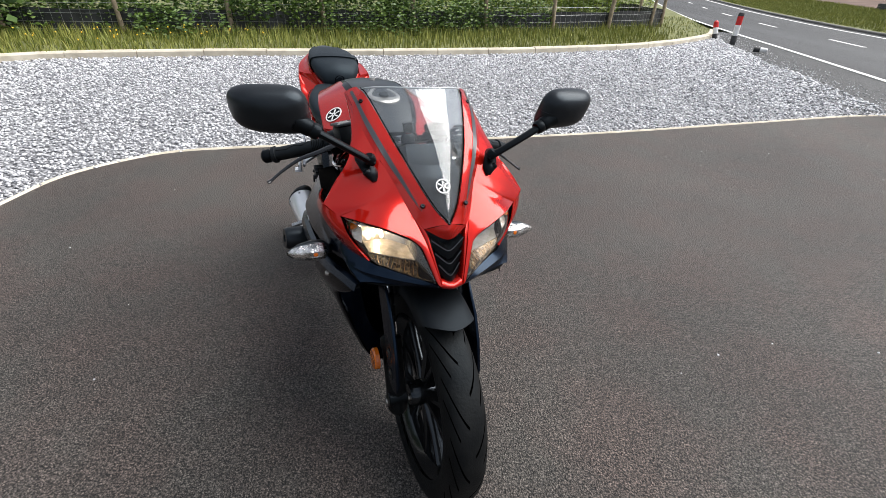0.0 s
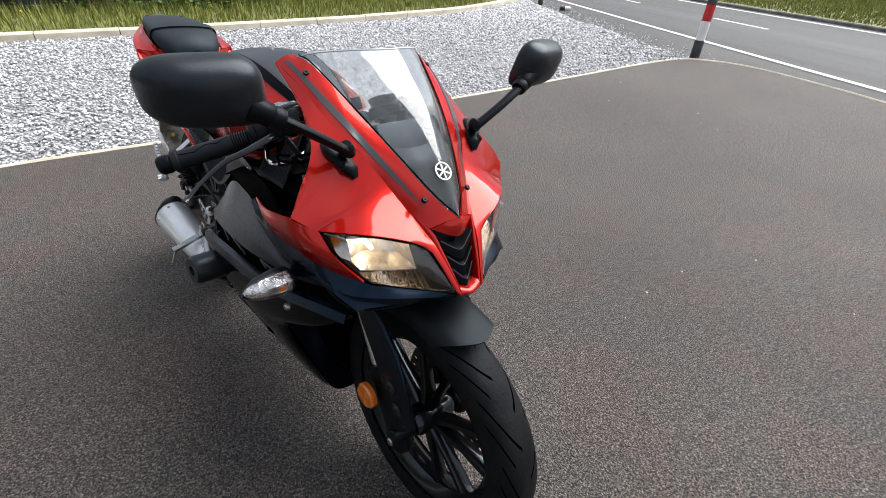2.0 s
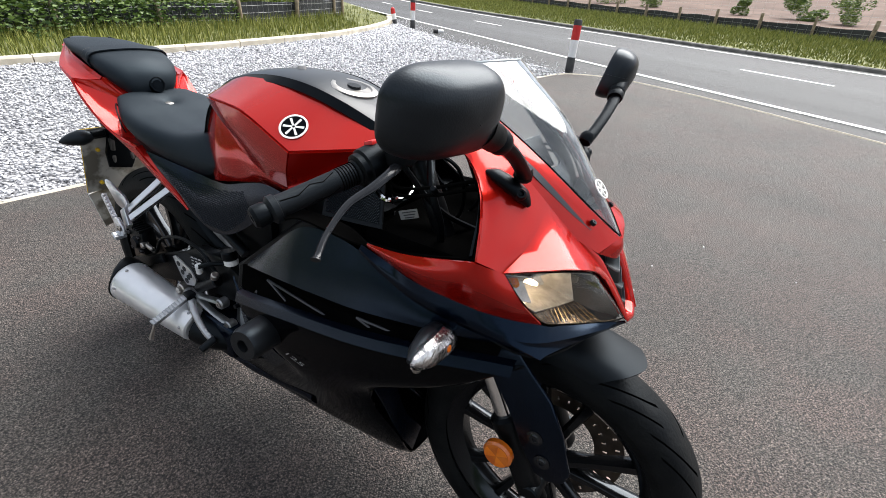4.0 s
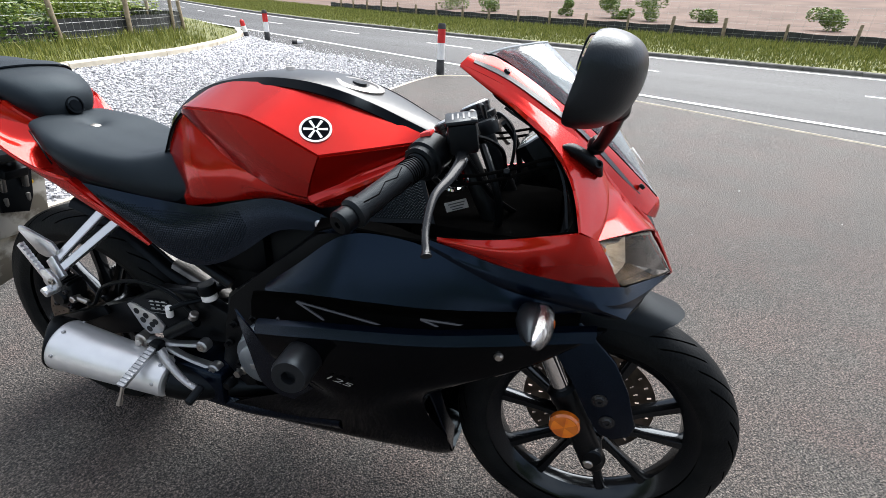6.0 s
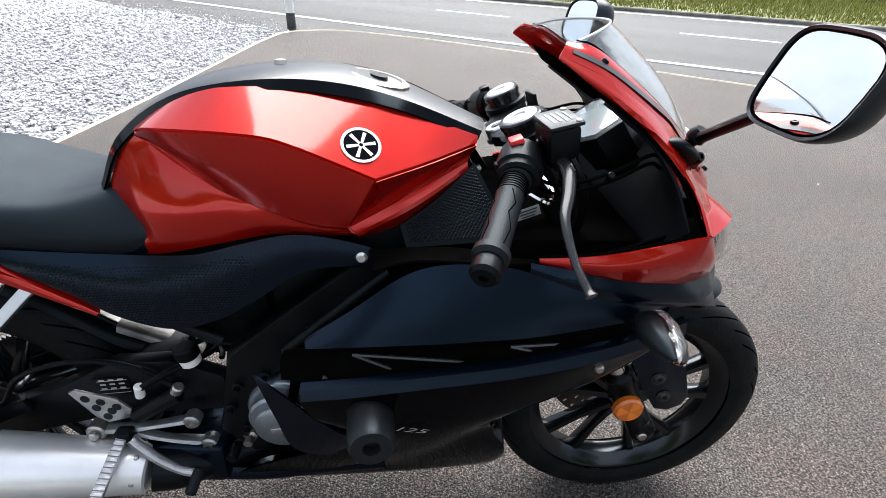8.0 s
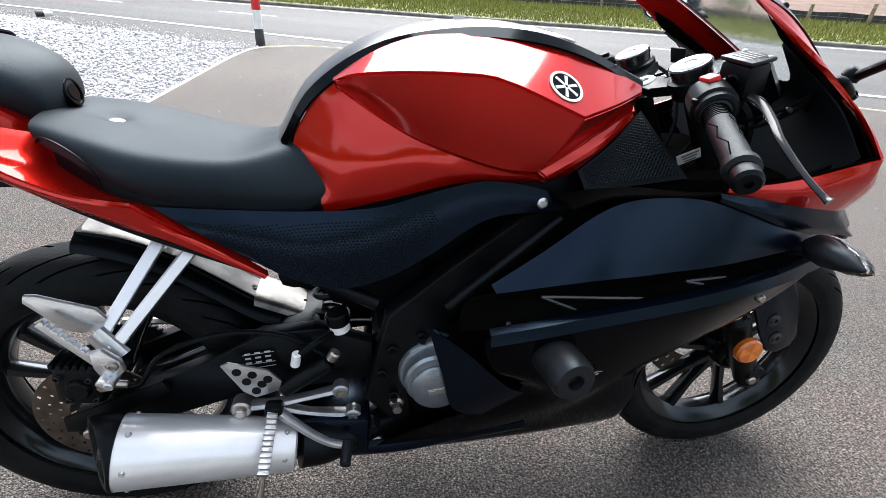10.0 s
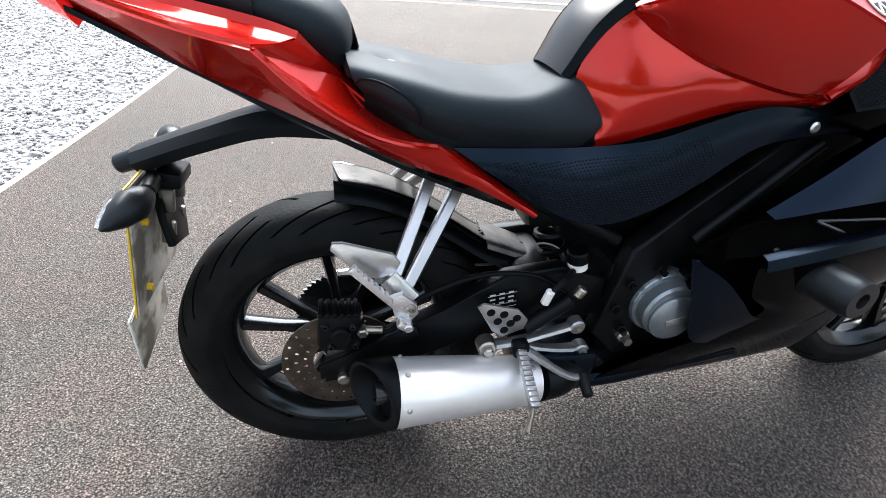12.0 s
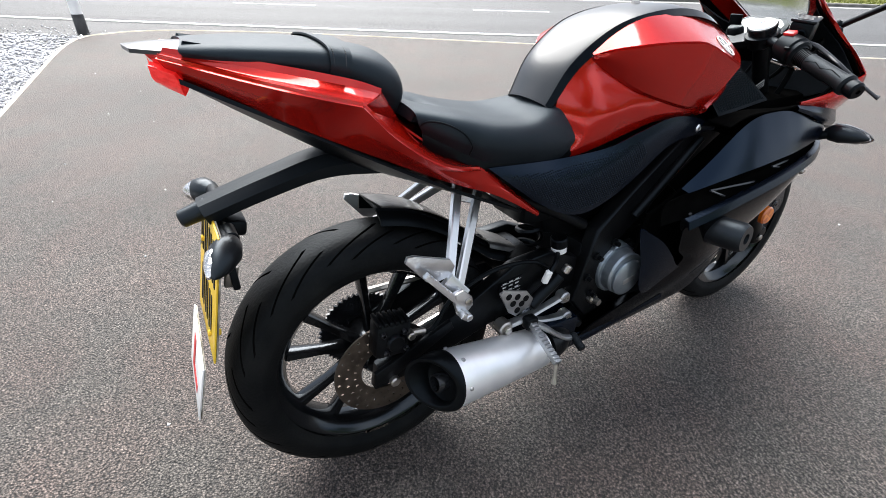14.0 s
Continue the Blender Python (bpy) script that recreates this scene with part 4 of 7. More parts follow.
bmesh.ops.translate(sp, vec=(0.0565, 0.014, 0.300), verts=sp.verts)
bpart("sprocket", sp, DARKLEVER, "toothed chain sprocket", rwheel)
bpart("chain", joined(sweep([(0.06, 0.071, 0.405), (0.3, 0.071, 0.395), (0.56, 0.071, 0.375)], 0.008, 6), sweep([(0.05, 0.071, 0.209), (0.3, 0.071, 0.27), (0.56, 0.071, 0.31)], 0.008, 6)), STEEL, "oily drive chain")

# front fork, yokes
for s in (-1, 1):
    y = 0.088 * s
    leg = bpart("fork_leg", steered(joined(turned((1.385, y, 0.255), (1.288, y, 0.440), [(0.018, 0), (0.026, 0.06), (0.026, 0.82), (0.029, 0.86), (0.029, 0.97), (0.022, 1)], 24),
                                           rod((1.372, y - 0.024 * s, 0.296), (1.372, y + 0.026 * s, 0.296), 0.020))), DARKMETAL, "black lower fork leg")
    bpart("fork_tube", steered(rod((1.292, y, 0.432), (1.165, y, 0.683), 0.0175, 24)), CHROME, "polished steel fork tube", leg)
    bpart("upper_tube", steered(rod((1.17, y, 0.673), (1.050, y, 0.903), 0.0185, 20)), DARKMETAL, "", leg)
    bpart("fork_cap", steered(turned((1.050, y, 0.905), (1.041, y, 0.923), [(0.029, 0), (0.029, 0.5), (0.031, 0.55), (0.031, 0.9), (0.029, 1), (0.020, 1), (0.019, 0.93), (0.008, 0.93), (0.007, 0.7), (0, 0.7)], 36)), DARKLEVER, "black fork cap nut", leg)
    bpart("cap_face", steered(turned((1.0425, y, 0.920), (1.0402, y, 0.9246), [(0.0255, 0), (0.0255, 0.6), (0.0235, 1), (0.010, 1), (0.009, 0.6), (0, 0.6)], 32)), ALU, "bright turned face of the cap nut", leg)
    bpart("clamp_ring", steered(turned((1.056, y, 0.892), (1.0495, y, 0.906), [(0.030, 0), (0.036, 0.15), (0.036, 0.85), (0.031, 1)], 28)), DARKMETAL, "", leg)
    bpart("reflector", steered(turned((1.305, y + 0.038 * s, 0.384), (1.305, y + 0.052 * s, 0.384), [(0.029, 0), (0.029, 0.7), (0.025, 1)], 28)), AMBER2, "round amber side reflector", leg)
    wedge = []
    for k in range(3):
        a = k * 2.094 + 0.5
        q = [(0, 0)] + [(0.024 * math.cos(a + d), 0.024 * math.sin(a + d)) for d in (0, 0.35, 0.7, 1.05)]
        yy = (y + 0.0525 * s)
        wedge.append(([(1.305 + p[0], yy, 0.384 + p[1]) for p in q], [tuple(range(5)) if s < 0 else tuple(range(5))[::-1]]))
    bpart("reflector_facet", steered(joined(*wedge)), AMBER, "", leg)
bpart("lower_yoke", block((0.07, 0.25, 0.035), 0.01, TURNED @ pose(1.13, 0, 0.715, 0, -27, 0)), DARKMETAL)
bpart("top_yoke", plate([(-0.105, 0.022), (-0.06, 0.024), (-0.03, -0.02), (0.03, -0.02), (0.06, 0.024), (0.105, 0.022), (0.108, -0.012), (0.07, -0.026), (0.04, -0.052), (-0.04, -0.052), (-0.07, -0.026), (-0.108, -0.012)], -0.008, 0.008, 0.003, TURNED @ pose(1.062, 0, 0.893, 0, -27, 0) @ Matrix(((0, 0, 1, 0), (1, 0, 0, 0), (0, 1, 0, 0), (0, 0, 0, 1)))), DARKMETAL, "black top fork yoke")
bpart("stem_nut", steered(turned((1.034, 0, 0.866), (1.024, 0, 0.886), [(0.022, 0), (0.022, 0.3), (0.019, 0.35), (0.019, 0.9), (0.017, 1), (0.009, 1), (0.008, 0.8), (0, 0.8)], 24)), ALU, "silver steering stem nut")
bpart("key", block((0.005, 0.028, 0.026), 0.002, TURNED @ pose(1.077, 0.0, 0.926, 0, -20, 20)), PLASTIC, "black-headed ignition key")
bpart("ignition_lock", steered(turned((1.092, 0, 0.888), (1.083, 0, 0.910), [(0.02, 0), (0.02, 0.7), (0.016, 1)], 20)), DARKMETAL, "key barrel with a metal face")

# front mudguard over the tyre, with side guards over the fork legs
def arc_rail(r, y, a0, a1, n=7, cx=1.372, cz=0.296):
    return [(cx + r * math.cos(radians(a)), y, cz + r * math.sin(radians(a))) for a in np.linspace(a0, a1, n)]


guard_r = [arc_rail(0.275, -0.062, 78, 140, cx=1.362), arc_rail(0.300, -0.059, 74, 142, cx=1.362), arc_rail(0.316, -0.042, 70, 145, cx=1.362), arc_rail(0.322, 0, 67, 148, cx=1.362)]
guard = guard_r + [[(x, -y, z) for x, y, z in r] for r in guard_r[-2::-1]]
mud = bpart("front_mudguard", steered(loft(guard, 26, 4, 0.003)), MATT, "matt black front mudguard")
side_out = [(1.225, 0.60), (1.30, 0.60), (1.372, 0.53), (1.405, 0.47), (1.432, 0.395), (1.425, 0.37), (1.40, 0.355), (1.372, 0.36), (1.345, 0.40), (1.30, 0.48), (1.25, 0.55)]
for s in (-1, 1):
    bm = plate(side_out, -0.004, 0.004, 0.002, TURNED @ Matrix.Translation((0, 0.108 * s, 0)))
    bpart("fork_guard", bm, SATIN, "satin black fork guard", mud)
    for bx, bz in ((1.359, 0.442), (1.381, 0.395)):
        bpart("bolt", steered(turned((bx, 0.111 * s, bz), (bx, 0.117 * s, bz), [(0.015, 0), (0.015, 0.4), (0.011, 0.5), (0.008, 1), (0.004, 1), (0.004, 0.6), (0, 0.6)], 16)), DARKLEVER, "", mud)
bpart("front_caliper", block((0.05, 0.05, 0.10), 0.012, TURNED @ pose(1.29, 0.075, 0.345, 0, -30, 0)), DARKMETAL, "black front brake caliper")
bpart("brake_hose", steered(sweep([(1.30, 0.07, 0.40), (1.24, 0.10, 0.55), (1.2, 0.08, 0.68), (1.13, -0.10, 0.80), (1.09, -0.15, 0.87), (1.075, -0.165, 0.905)], 0.005, 8)), PLASTIC)

# upper fairing
SCREW_AT = [(1.129, -0.132, 1.001), (1.246, -0.097, 0.923), (1.354, -0.050, 0.836)]
FLANK_CORNER, LAMP_CORNER, NOTCH = (1.261, -0.243, 0.818), (1.289, -0.211, 0.796), (1.371, -0.0475, 0.7905)
screen_line = cornered([(1.078, -0.130, 1.021), (1.129, -0.117, 1.009), (1.246, -0.082, 0.932), (1.350, -0.034, 0.844), (1.390, -0.003, 0.806)], n=43)
crease_back = [(1.066, -0.152, 1.009), (1.129, -0.146, 0.984), (1.190, -0.138, 0.948), (1.252, -0.120, 0.908)]
crease_mid = [(1.252, -0.120, 0.908), (1.270, -0.108, 0.889), (1.294, -0.091, 0.860)]
crease_nose = [(1.294, -0.091, 0.860), (1.334, -0.072, 0.817), (1.374, -0.055, 0.777), (1.400, -0.044, 0.748), (1.430, -0.0295, 0.699), (1.439, -0.024, 0.683)]
edge_back = [(1.066, -0.154, 1.006), (1.129, -0.152, 0.969), (1.188, -0.152, 0.933), (1.223, -0.176, 0.901), (1.247, -0.214, 0.862), FLANK_CORNER]
edge_mid = [FLANK_CORNER, (1.275, -0.229, 0.808), LAMP_CORNER]
edge_nose = [LAMP_CORNER, (1.332, -0.175, 0.7995), (1.357, -0.142, 0.7965), (1.373, -0.114, 0.789), (1.381, -0.086, 0.778), (1.387, -0.0635, 0.764), (1.394, -0.057, 0.755), (1.409, -0.047, 0.732), (1.430, -0.0345, 0.694), (1.437, -0.028, 0.684)]


def bulged(a, b, f, out):
    """A line part of the way from one rail to the next, evened out along its length and swollen outwards."""
    p, q = np.array(a), np.array(b)
    w = np.linalg.norm(q - p, axis=1, keepdims=True)
    r = p + (q - p) * f + np.minimum(w * out * 0.3, 0.003) * np.array((0.35, -0.62, 0.62))
    even = r.copy()
    for _ in range(22):
        even[1:-1] = even[1:-1] * 0.5 + (even[:-2] + even[2:]) * 0.25
    keep = np.clip((np.arange(len(r)) - 24) / 6, 0, 1)[:, None]
    return [tuple(v) for v in r * keep + even * (1 - keep)]


crease = cornered(crease_back, crease_mid, crease_nose, n=15)
flank_edge = cornered(edge_back, edge_mid, edge_nose, n=15)
strip_low = cornered(crease_back, crease_mid, [*crease_nose[:2], NOTCH], n=15)
strip_mid = [tuple((np.array(p) + np.array(q)) / 2 + (0.002, 0, 0.003)) for p, q in zip(screen_line, strip_low)]
both("upper_cowl", loft([screen_line, strip_mid, strip_low], 43, 2), RED, "glossy red upper fairing strip beside the screen")
flank = loft([crease, bulged(crease, flank_edge, 0.33, 0.10), bulged(crease, flank_edge, 0.67, 0.12), flank_edge], 43, 4)
cheek_top = cornered([(1.062, -0.2145, 0.767), (1.15, -0.234, 0.786), FLANK_CORNER], edge_mid, n=15)
cheek_low = cornered([(1.062, -0.2145, 0.763), (1.17, -0.230, 0.747), (1.262, -0.210, 0.728)], [(1.262, -0.210, 0.728), (1.303, -0.187, 0.718), (1.339, -0.159, 0.709)], n=15)
cheek_in = cornered([(1.062, -0.2155, 0.7655), (1.16, -0.240, 0.770), (1.258, -0.240, 0.782)], [(1.258, -0.240, 0.782), (1.290, -0.222, 0.769), (1.314, -0.197, 0.757)], n=15)
cheek = loft([cheek_top, cheek_in, cheek_low], 29, 5)
both("cowl_lining", joined(loft([[(x - 0.006, y + 0.007, z - 0.003) for x, y, z in r] for r in (crease[3:29], bulged(crease, flank_edge, 0.33, 0.10)[3:29], bulged(crease, flank_edge, 0.67, 0.12)[3:29], flank_edge[3:29])], 26, 3, 0.002),
                           loft([[(x - 0.003, y + 0.007, z) for x, y, z in r] for r in (cheek_top, cheek_in, cheek_low)], 29, 3, 0.002)), GROOVE, "black inside of the fairing")
for ob in both("side_cowl", joined(flank, cheek), RED, "glossy red fairing flank and cheek"):
    bm = bmesh.new()
    bm.from_mesh(ob.data)
    bmesh.ops.remove_doubles(bm, verts=bm.verts, dist=0.0004)
    bm.to_mesh(ob.data)
    bm.free()
    ob.data.polygons.foreach_set("use_smooth", [True] * len(ob.data.polygons))
    ob.data.set_sharp_from_angle(angle=radians(44))


def lerp_rail(a, b, f, push, lo, hi):
    """A line part of the way from one rail to the next, pushed a little out of the surface."""
    p, q = spline(a, 40), spline(b, 40)
    r = p + (q - p) * f + np.array(push)
    return [tuple(v) for v in r[int(40 * lo):int(40 * hi):4]]


stripe_push = (0.0030, -0.0012, 0.0058)
strip_a, strip_b = lerp_rail(screen_line, strip_low, 0.55, stripe_push, 0.03, 0.93), lerp_rail(screen_line, strip_low, 0.80, stripe_push, 0.03, 0.93)
k = len(strip_a) - 1
strip_b = [tuple(np.array(p) + (np.array(q) - np.array(p)) * min(1, 0.12 + (k - i) / 3)) for i, (p, q) in enumerate(zip(strip_a, strip_b))]
both("grey_stripe", loft([strip_a, strip_b], 30, 3, 0.001), STRIPE, "grey pinstripe beside the screen")
for s in (-1, 1):
    for bx, by, bz in SCREW_AT:
        bpart("screen_bolt", turned((bx, by * -s, bz), (bx + 0.0035, by * -s * 1.01, bz + 0.0048), [(0.0052, 0), (0.0052, 0.6), (0.0042, 0.9), (0.0018, 0.9), (0.0018, 0.6), (0, 0.6)], 14), DARKMETAL)

# windscreen
scr = [[(1.092, -0.126, 1.022), (1.129, -0.116, 1.0095), (1.246, -0.081, 0.9325), (1.350, -0.033, 0.8445), (1.389, -0.003, 0.807)],
       [(1.124, -0.104, 1.033), (1.160, -0.090, 1.013), (1.262, -0.056, 0.944), (1.354, -0.022, 0.848), (1.390, -0.002, 0.808)],
       [(1.156, -0.056, 1.040), (1.190, -0.046, 1.017), (1.272, -0.028, 0.954), (1.358, -0.011, 0.851), (1.391, -0.001, 0.809)],
       [(1.172, 0, 1.042), (1.204, 0, 1.018), (1.276, 0, 0.958), (1.360, 0, 0.852), (1.391, 0, 0.809)]]
screen = bpart("windscreen", loft(scr + [[(x, -y, z) for x, y, z in r] for r in scr[-2::-1]], 30, 4, 0.0025), SCREEN, "clear scuffed plastic windscreen")
screen.visible_shadow = False
top_edge = [r[0] for r in scr]
bpart("screen_edge", sweep(top_edge + [(x, -y, z) for x, y, z in top_edge[-2::-1]], 0.0018, 6), SCREENEDGE, "pale cut edge", screen)
both("screen_side_edge", sweep([tuple(np.array(p) + (0.001, 0.001, 0.003)) for p in scr[0]], 0.0012, 6), GROOVE, "", screen)


def roundel(m, r, parent, ring=WHITE, ground=None):
    """A plain round badge: a ring and six short bars."""
    o = bpart("badge", moved(lathe([(r, 0), (r, 0.0015), (r * 0.86, 0.0015), (r * 0.86, 0)], 36, closed=True), m), ring, "round white badge")
    for k in range(6):
        a, w, v = k * math.pi / 3, r * 0.085, []
        for rr, ww in ((r * 0.10, w * 0.7), (r * 0.74, w * 1.05)):
            for yy in (0, 0.0014):
                for sgn in (-1, 1):
                    v.append((rr * math.cos(a) - sgn * ww * math.sin(a), yy, rr * math.sin(a) + sgn * ww * math.cos(a)))
        bpart("badge_bar", moved((v, [(0, 1, 5, 4), (2, 6, 7, 3), (0, 2, 3, 1), (4, 5, 7, 6), (0, 4, 6, 2), (1, 3, 7, 5)]), m), ring, "", o)
    if ground:
        bpart("badge_ground", moved(lathe([(0, 0), (r * 0.87, 0), (r * 0.87, 0.0006), (0, 0.0006)], 30), m), ground, "", o)
    return o


roundel(Matrix.Translation((1.345, -0.003, 0.876)) @ pose(0, 0, 0, 0, 48, 0) @ pose(0, 0, 0, 90, 0, 0), 0.0165, None)

# nose duct between the headlamps
rim_out = [(1.334, -0.072, 0.817), (1.374, -0.055, 0.777), (1.400, -0.044, 0.748), (1.430, -0.0295, 0.699), (1.439, -0.024, 0.683)]
rim_in = [(1.336, -0.0705, 0.816), (1.372, -0.047, 0.789), (1.394, -0.0378, 0.758), (1.418, -0.0295, 0.719), (1.431, -0.0225, 0.691)]
rim_back = [(x - 0.020, y + 0.002, z - 0.006) for x, y, z in rim_in]
both("nose_rim", loft([rim_out, [tuple((np.array(p) + np.array(q)) / 2 + (0.003, 0, 0.002)) for p, q in zip(rim_out, rim_in)], rim_in, rim_back], 20, 3, 0.001), RED, "red rim beside the air intake")
bpart("chin", loft([[(1.410, -0.022, 0.690), (1.416, 0, 0.684), (1.410, 0.022, 0.690)], [(1.4315, -0.0225, 0.692), (1.4375, 0, 0.685), (1.4315, 0.0225, 0.692)], [(1.439, -0.024, 0.684), (1.4435, 0, 0.680), (1.439, 0.024, 0.684)], [(1.436, -0.026, 0.678), (1.440, 0, 0.674), (1.436, 0.026, 0.678)]], 14, 3, 0.001), RED, "red lip under the air intake")
duct = [[(1.352, -0.046, 0.786), (1.374, -0.036, 0.752), (1.398, -0.028, 0.714), (1.411, -0.021, 0.686)], [(1.345, 0, 0.770), (1.360, 0, 0.742), (1.38, 0, 0.708), (1.40, 0, 0.682)]]
bpart("air_duct", loft(duct + [[(x, -y, z) for x, y, z in duct[0]]], 12, 4), PLASTIC, "black central air intake")
for x, z, w in ((1.402, 0.750, 0.0375), (1.413, 0.723, 0.0305), (1.424, 0.700, 0.0245)):
    vee = [(x - 0.014, -w, z + 0.021), (x - 0.003, -w * 0.30, z + 0.0035), (x, 0, z), (x - 0.003, w * 0.30, z + 0.0035), (x - 0.014, w, z + 0.021)]
    louvre = bpart("duct_louvre", loft([[(a - 0.022, b * 0.96, c + 0.002) for a, b, c in vee], vee, [(a + 0.004, b * 0.86, c - 0.019) for a, b, c in vee]], 12, 3, 0.002, straight=True), PLASTIC, "black chevron louvre")
    bpart("louvre_edge", sweep([(a + 0.001, b, c) for a, b, c in vee], 0.0012, 6), STRIPE, "thin grey edge", louvre)
bpart("nose_cap", loft([[(1.3895, -0.003, 0.8065), (1.3915, 0, 0.8060), (1.3895, 0.003, 0.8065)], [(1.381, -0.025, 0.7995), (1.3955, 0, 0.792), (1.381, 0.025, 0.7995)], [NOTCH, (1.393, 0, 0.774), (NOTCH[0], -NOTCH[1], NOTCH[2])]], 14, 4), RED, "red point above the air intake")

# headlamps
lamp_top = [(1.282, -0.206, 0.797), (1.330, -0.170, 0.7965), (1.354, -0.140, 0.7935), (1.370, -0.113, 0.786), (1.378, -0.087, 0.775), (1.385, -0.0645, 0.762), (1.406, -0.049, 0.731), (1.432, -0.036, 0.692)]
lamp_mid = [(1.302, -0.200, 0.770), (1.346, -0.165, 0.752), (1.370, -0.134, 0.744), (1.388, -0.106, 0.738), (1.400, -0.083, 0.732), (1.408, -0.066, 0.724), (1.419, -0.051, 0.710), (1.433, -0.036, 0.691)]
lamp_low = [(1.314, -0.190, 0.745), (1.337, -0.157, 0.708), (1.357, -0.126, 0.697), (1.389, -0.082, 0.688), (1.434, -0.035, 0.689)]


def inset(rail, d):
    return [(x - d, y * (1 - d * 1.2), z) for x, y, z in rail]


for s, flipm in ((-1, lambda q: q), (1, mirrored)):
    lamp = bpart("headlamp", flipm(loft([lamp_top, lamp_mid, lamp_low], 30, 6, 0.002)), LENS, "clear pointed headlamp lens")
    lamp.visible_shadow = False
    bpart("lamp_seal", flipm(sweep(cornered(lamp_top, lamp_low[::-1], [lamp_low[0], lamp_top[0]], n=18), 0.0017, 6, smooth=False)), GROOVE, "thin black seal", lamp)
    # the main reflector: a faceted bowl that opens forwards, with a wall at its inner end
    bowl = [[(1.320, -0.178, 0.790), (1.336, -0.122, 0.780), (1.344, -0.072, 0.757)],
            [(1.292, -0.176, 0.776), (1.276, -0.122, 0.768), (1.302, -0.074, 0.748)],
            [(1.288, -0.170, 0.752), (1.268, -0.116, 0.748), (1.294, -0.070, 0.735)],
            [(1.298, -0.165, 0.732), (1.280, -0.112, 0.724), (1.306, -0.064, 0.716)],
            [(1.326, -0.158, 0.722), (1.344, -0.106, 0.712), (1.356, -0.060, 0.704)]]
    lip_in = [(1.344, -0.072, 0.757), (1.347, -0.069, 0.744), (1.350, -0.066, 0.731), (1.353, -0.063, 0.718), (1.356, -0.060, 0.704)]
    bpart("reflector_bowl", flipm(loft(bowl, 11, 2, 0.002, straight=True)), LAMPBOWL, "bright faceted reflector", lamp)
    bpart("lamp_housing", flipm(loft([[(x - 0.008, y, z + d) for x, y, z in r] for r, d in zip(bowl, (0.004, 0.005, 0.0, -0.005, -0.004))], 11, 2, 0.002, straight=True)), GROOVE, "black back of the lamp", lamp)
    bpart("bowl_wall", flipm(loft([[r[-1] for r in bowl], lip_in], 9, 3, 0.002)), LAMPBOWL, "", lamp)
    bpart("lamp_roof", flipm(loft([bowl[0], inset(lamp_top[1:6], 0.004)], 14, 3, 0.002)), LAMPBOWL, "", lamp)
    bpart("side_cell", flipm(loft([[(1.290, -0.203, 0.793), (1.320, -0.180, 0.790)], [(1.284, -0.188, 0.776), (1.304, -0.168, 0.772)], [(1.306, -0.190, 0.752), (1.322, -0.172, 0.744)]], 6, 3, 0.002)), LAMPBOWL, "chrome side lamp cell", lamp)
    bpart("side_lamp", flipm(turned((1.290, -0.182, 0.775), (1.304, -0.190, 0.775), [(0.008, 0), (0.008, 0.5), (0.004, 1), (0, 1)], 14)), AMBER, "amber corner lamp", lamp)
    base_in, base_out = [(1.326, -0.160, 0.720), (1.342, -0.104, 0.710), (1.354, -0.056, 0.702)], [(1.338, -0.152, 0.708), (1.362, -0.116, 0.696), (1.402, -0.066, 0.690)]
    bpart("lamp_base", flipm(loft([base_in, base_out, [(1.344, -0.146, 0.702), (1.372, -0.104, 0.693), (1.426, -0.040, 0.690)]], 20, 3, 0.002)), SMOKED, "smoked ribbed strip", lamp)
    for a, b in zip(spline(base_in, 13), spline(base_out, 13)):
        bpart("lamp_rib", flipm(sweep([tuple(a + (0, 0, 0.001)), tuple(b + (0, 0, 0.001))], 0.0016, 6, smooth=False)), RIBGOLD, "", lamp)
    bpart("lamp_inner", flipm(loft([lip_in, [(x + 0.030, y + 0.006, z - 0.006) for x, y, z in lip_in], [(1.380, -0.062, 0.760), (1.390, -0.055, 0.744), (1.402, -0.049, 0.727), (1.416, -0.042, 0.708), (1.427, -0.037, 0.692)]], 10, 3, 0.002)), LAMPDARK, "dark lamp inner panel", lamp)
    bpart("bulb", flipm(turned((1.272, -0.118, 0.747), (1.312, -0.126, 0.749), [(0.003, 0), (0.0042, 0.35), (0.0042, 0.8), (0.0025, 1), (0, 1)], 14)), BULB if s < 0 else CHROME, "small glowing bulb" if s < 0 else "", lamp)

# dark nose wing under the lamps
wing = [cornered([(1.050, -0.2155, 0.760), (1.11, -0.224, 0.754), (1.17, -0.230, 0.745), (1.262, -0.210, 0.726)], [(1.262, -0.210, 0.726), (1.339, -0.160, 0.706), (1.358, -0.129, 0.695), (1.390, -0.083, 0.686), (1.436, -0.030, 0.685)], n=16),
        cornered([(1.050, -0.2205, 0.756), (1.11, -0.231, 0.741), (1.19, -0.230, 0.714), (1.300, -0.205, 0.692)], [(1.300, -0.205, 0.692), (1.346, -0.172, 0.686), (1.388, -0.108, 0.680), (1.433, -0.030, 0.681)], n=16),
        cornered([(1.050, -0.2195, 0.752), (1.11, -0.229, 0.732), (1.19, -0.224, 0.704), (1.354, -0.181, 0.665)], [(1.354, -0.181, 0.665), (1.375, -0.130, 0.667), (1.396, -0.085, 0.669), (1.428, -0.026, 0.674)], n=16)]
both("nose_wing", loft(wing, 31, 3, straight=True), SATIN, "satin black wing panel under the lamps")
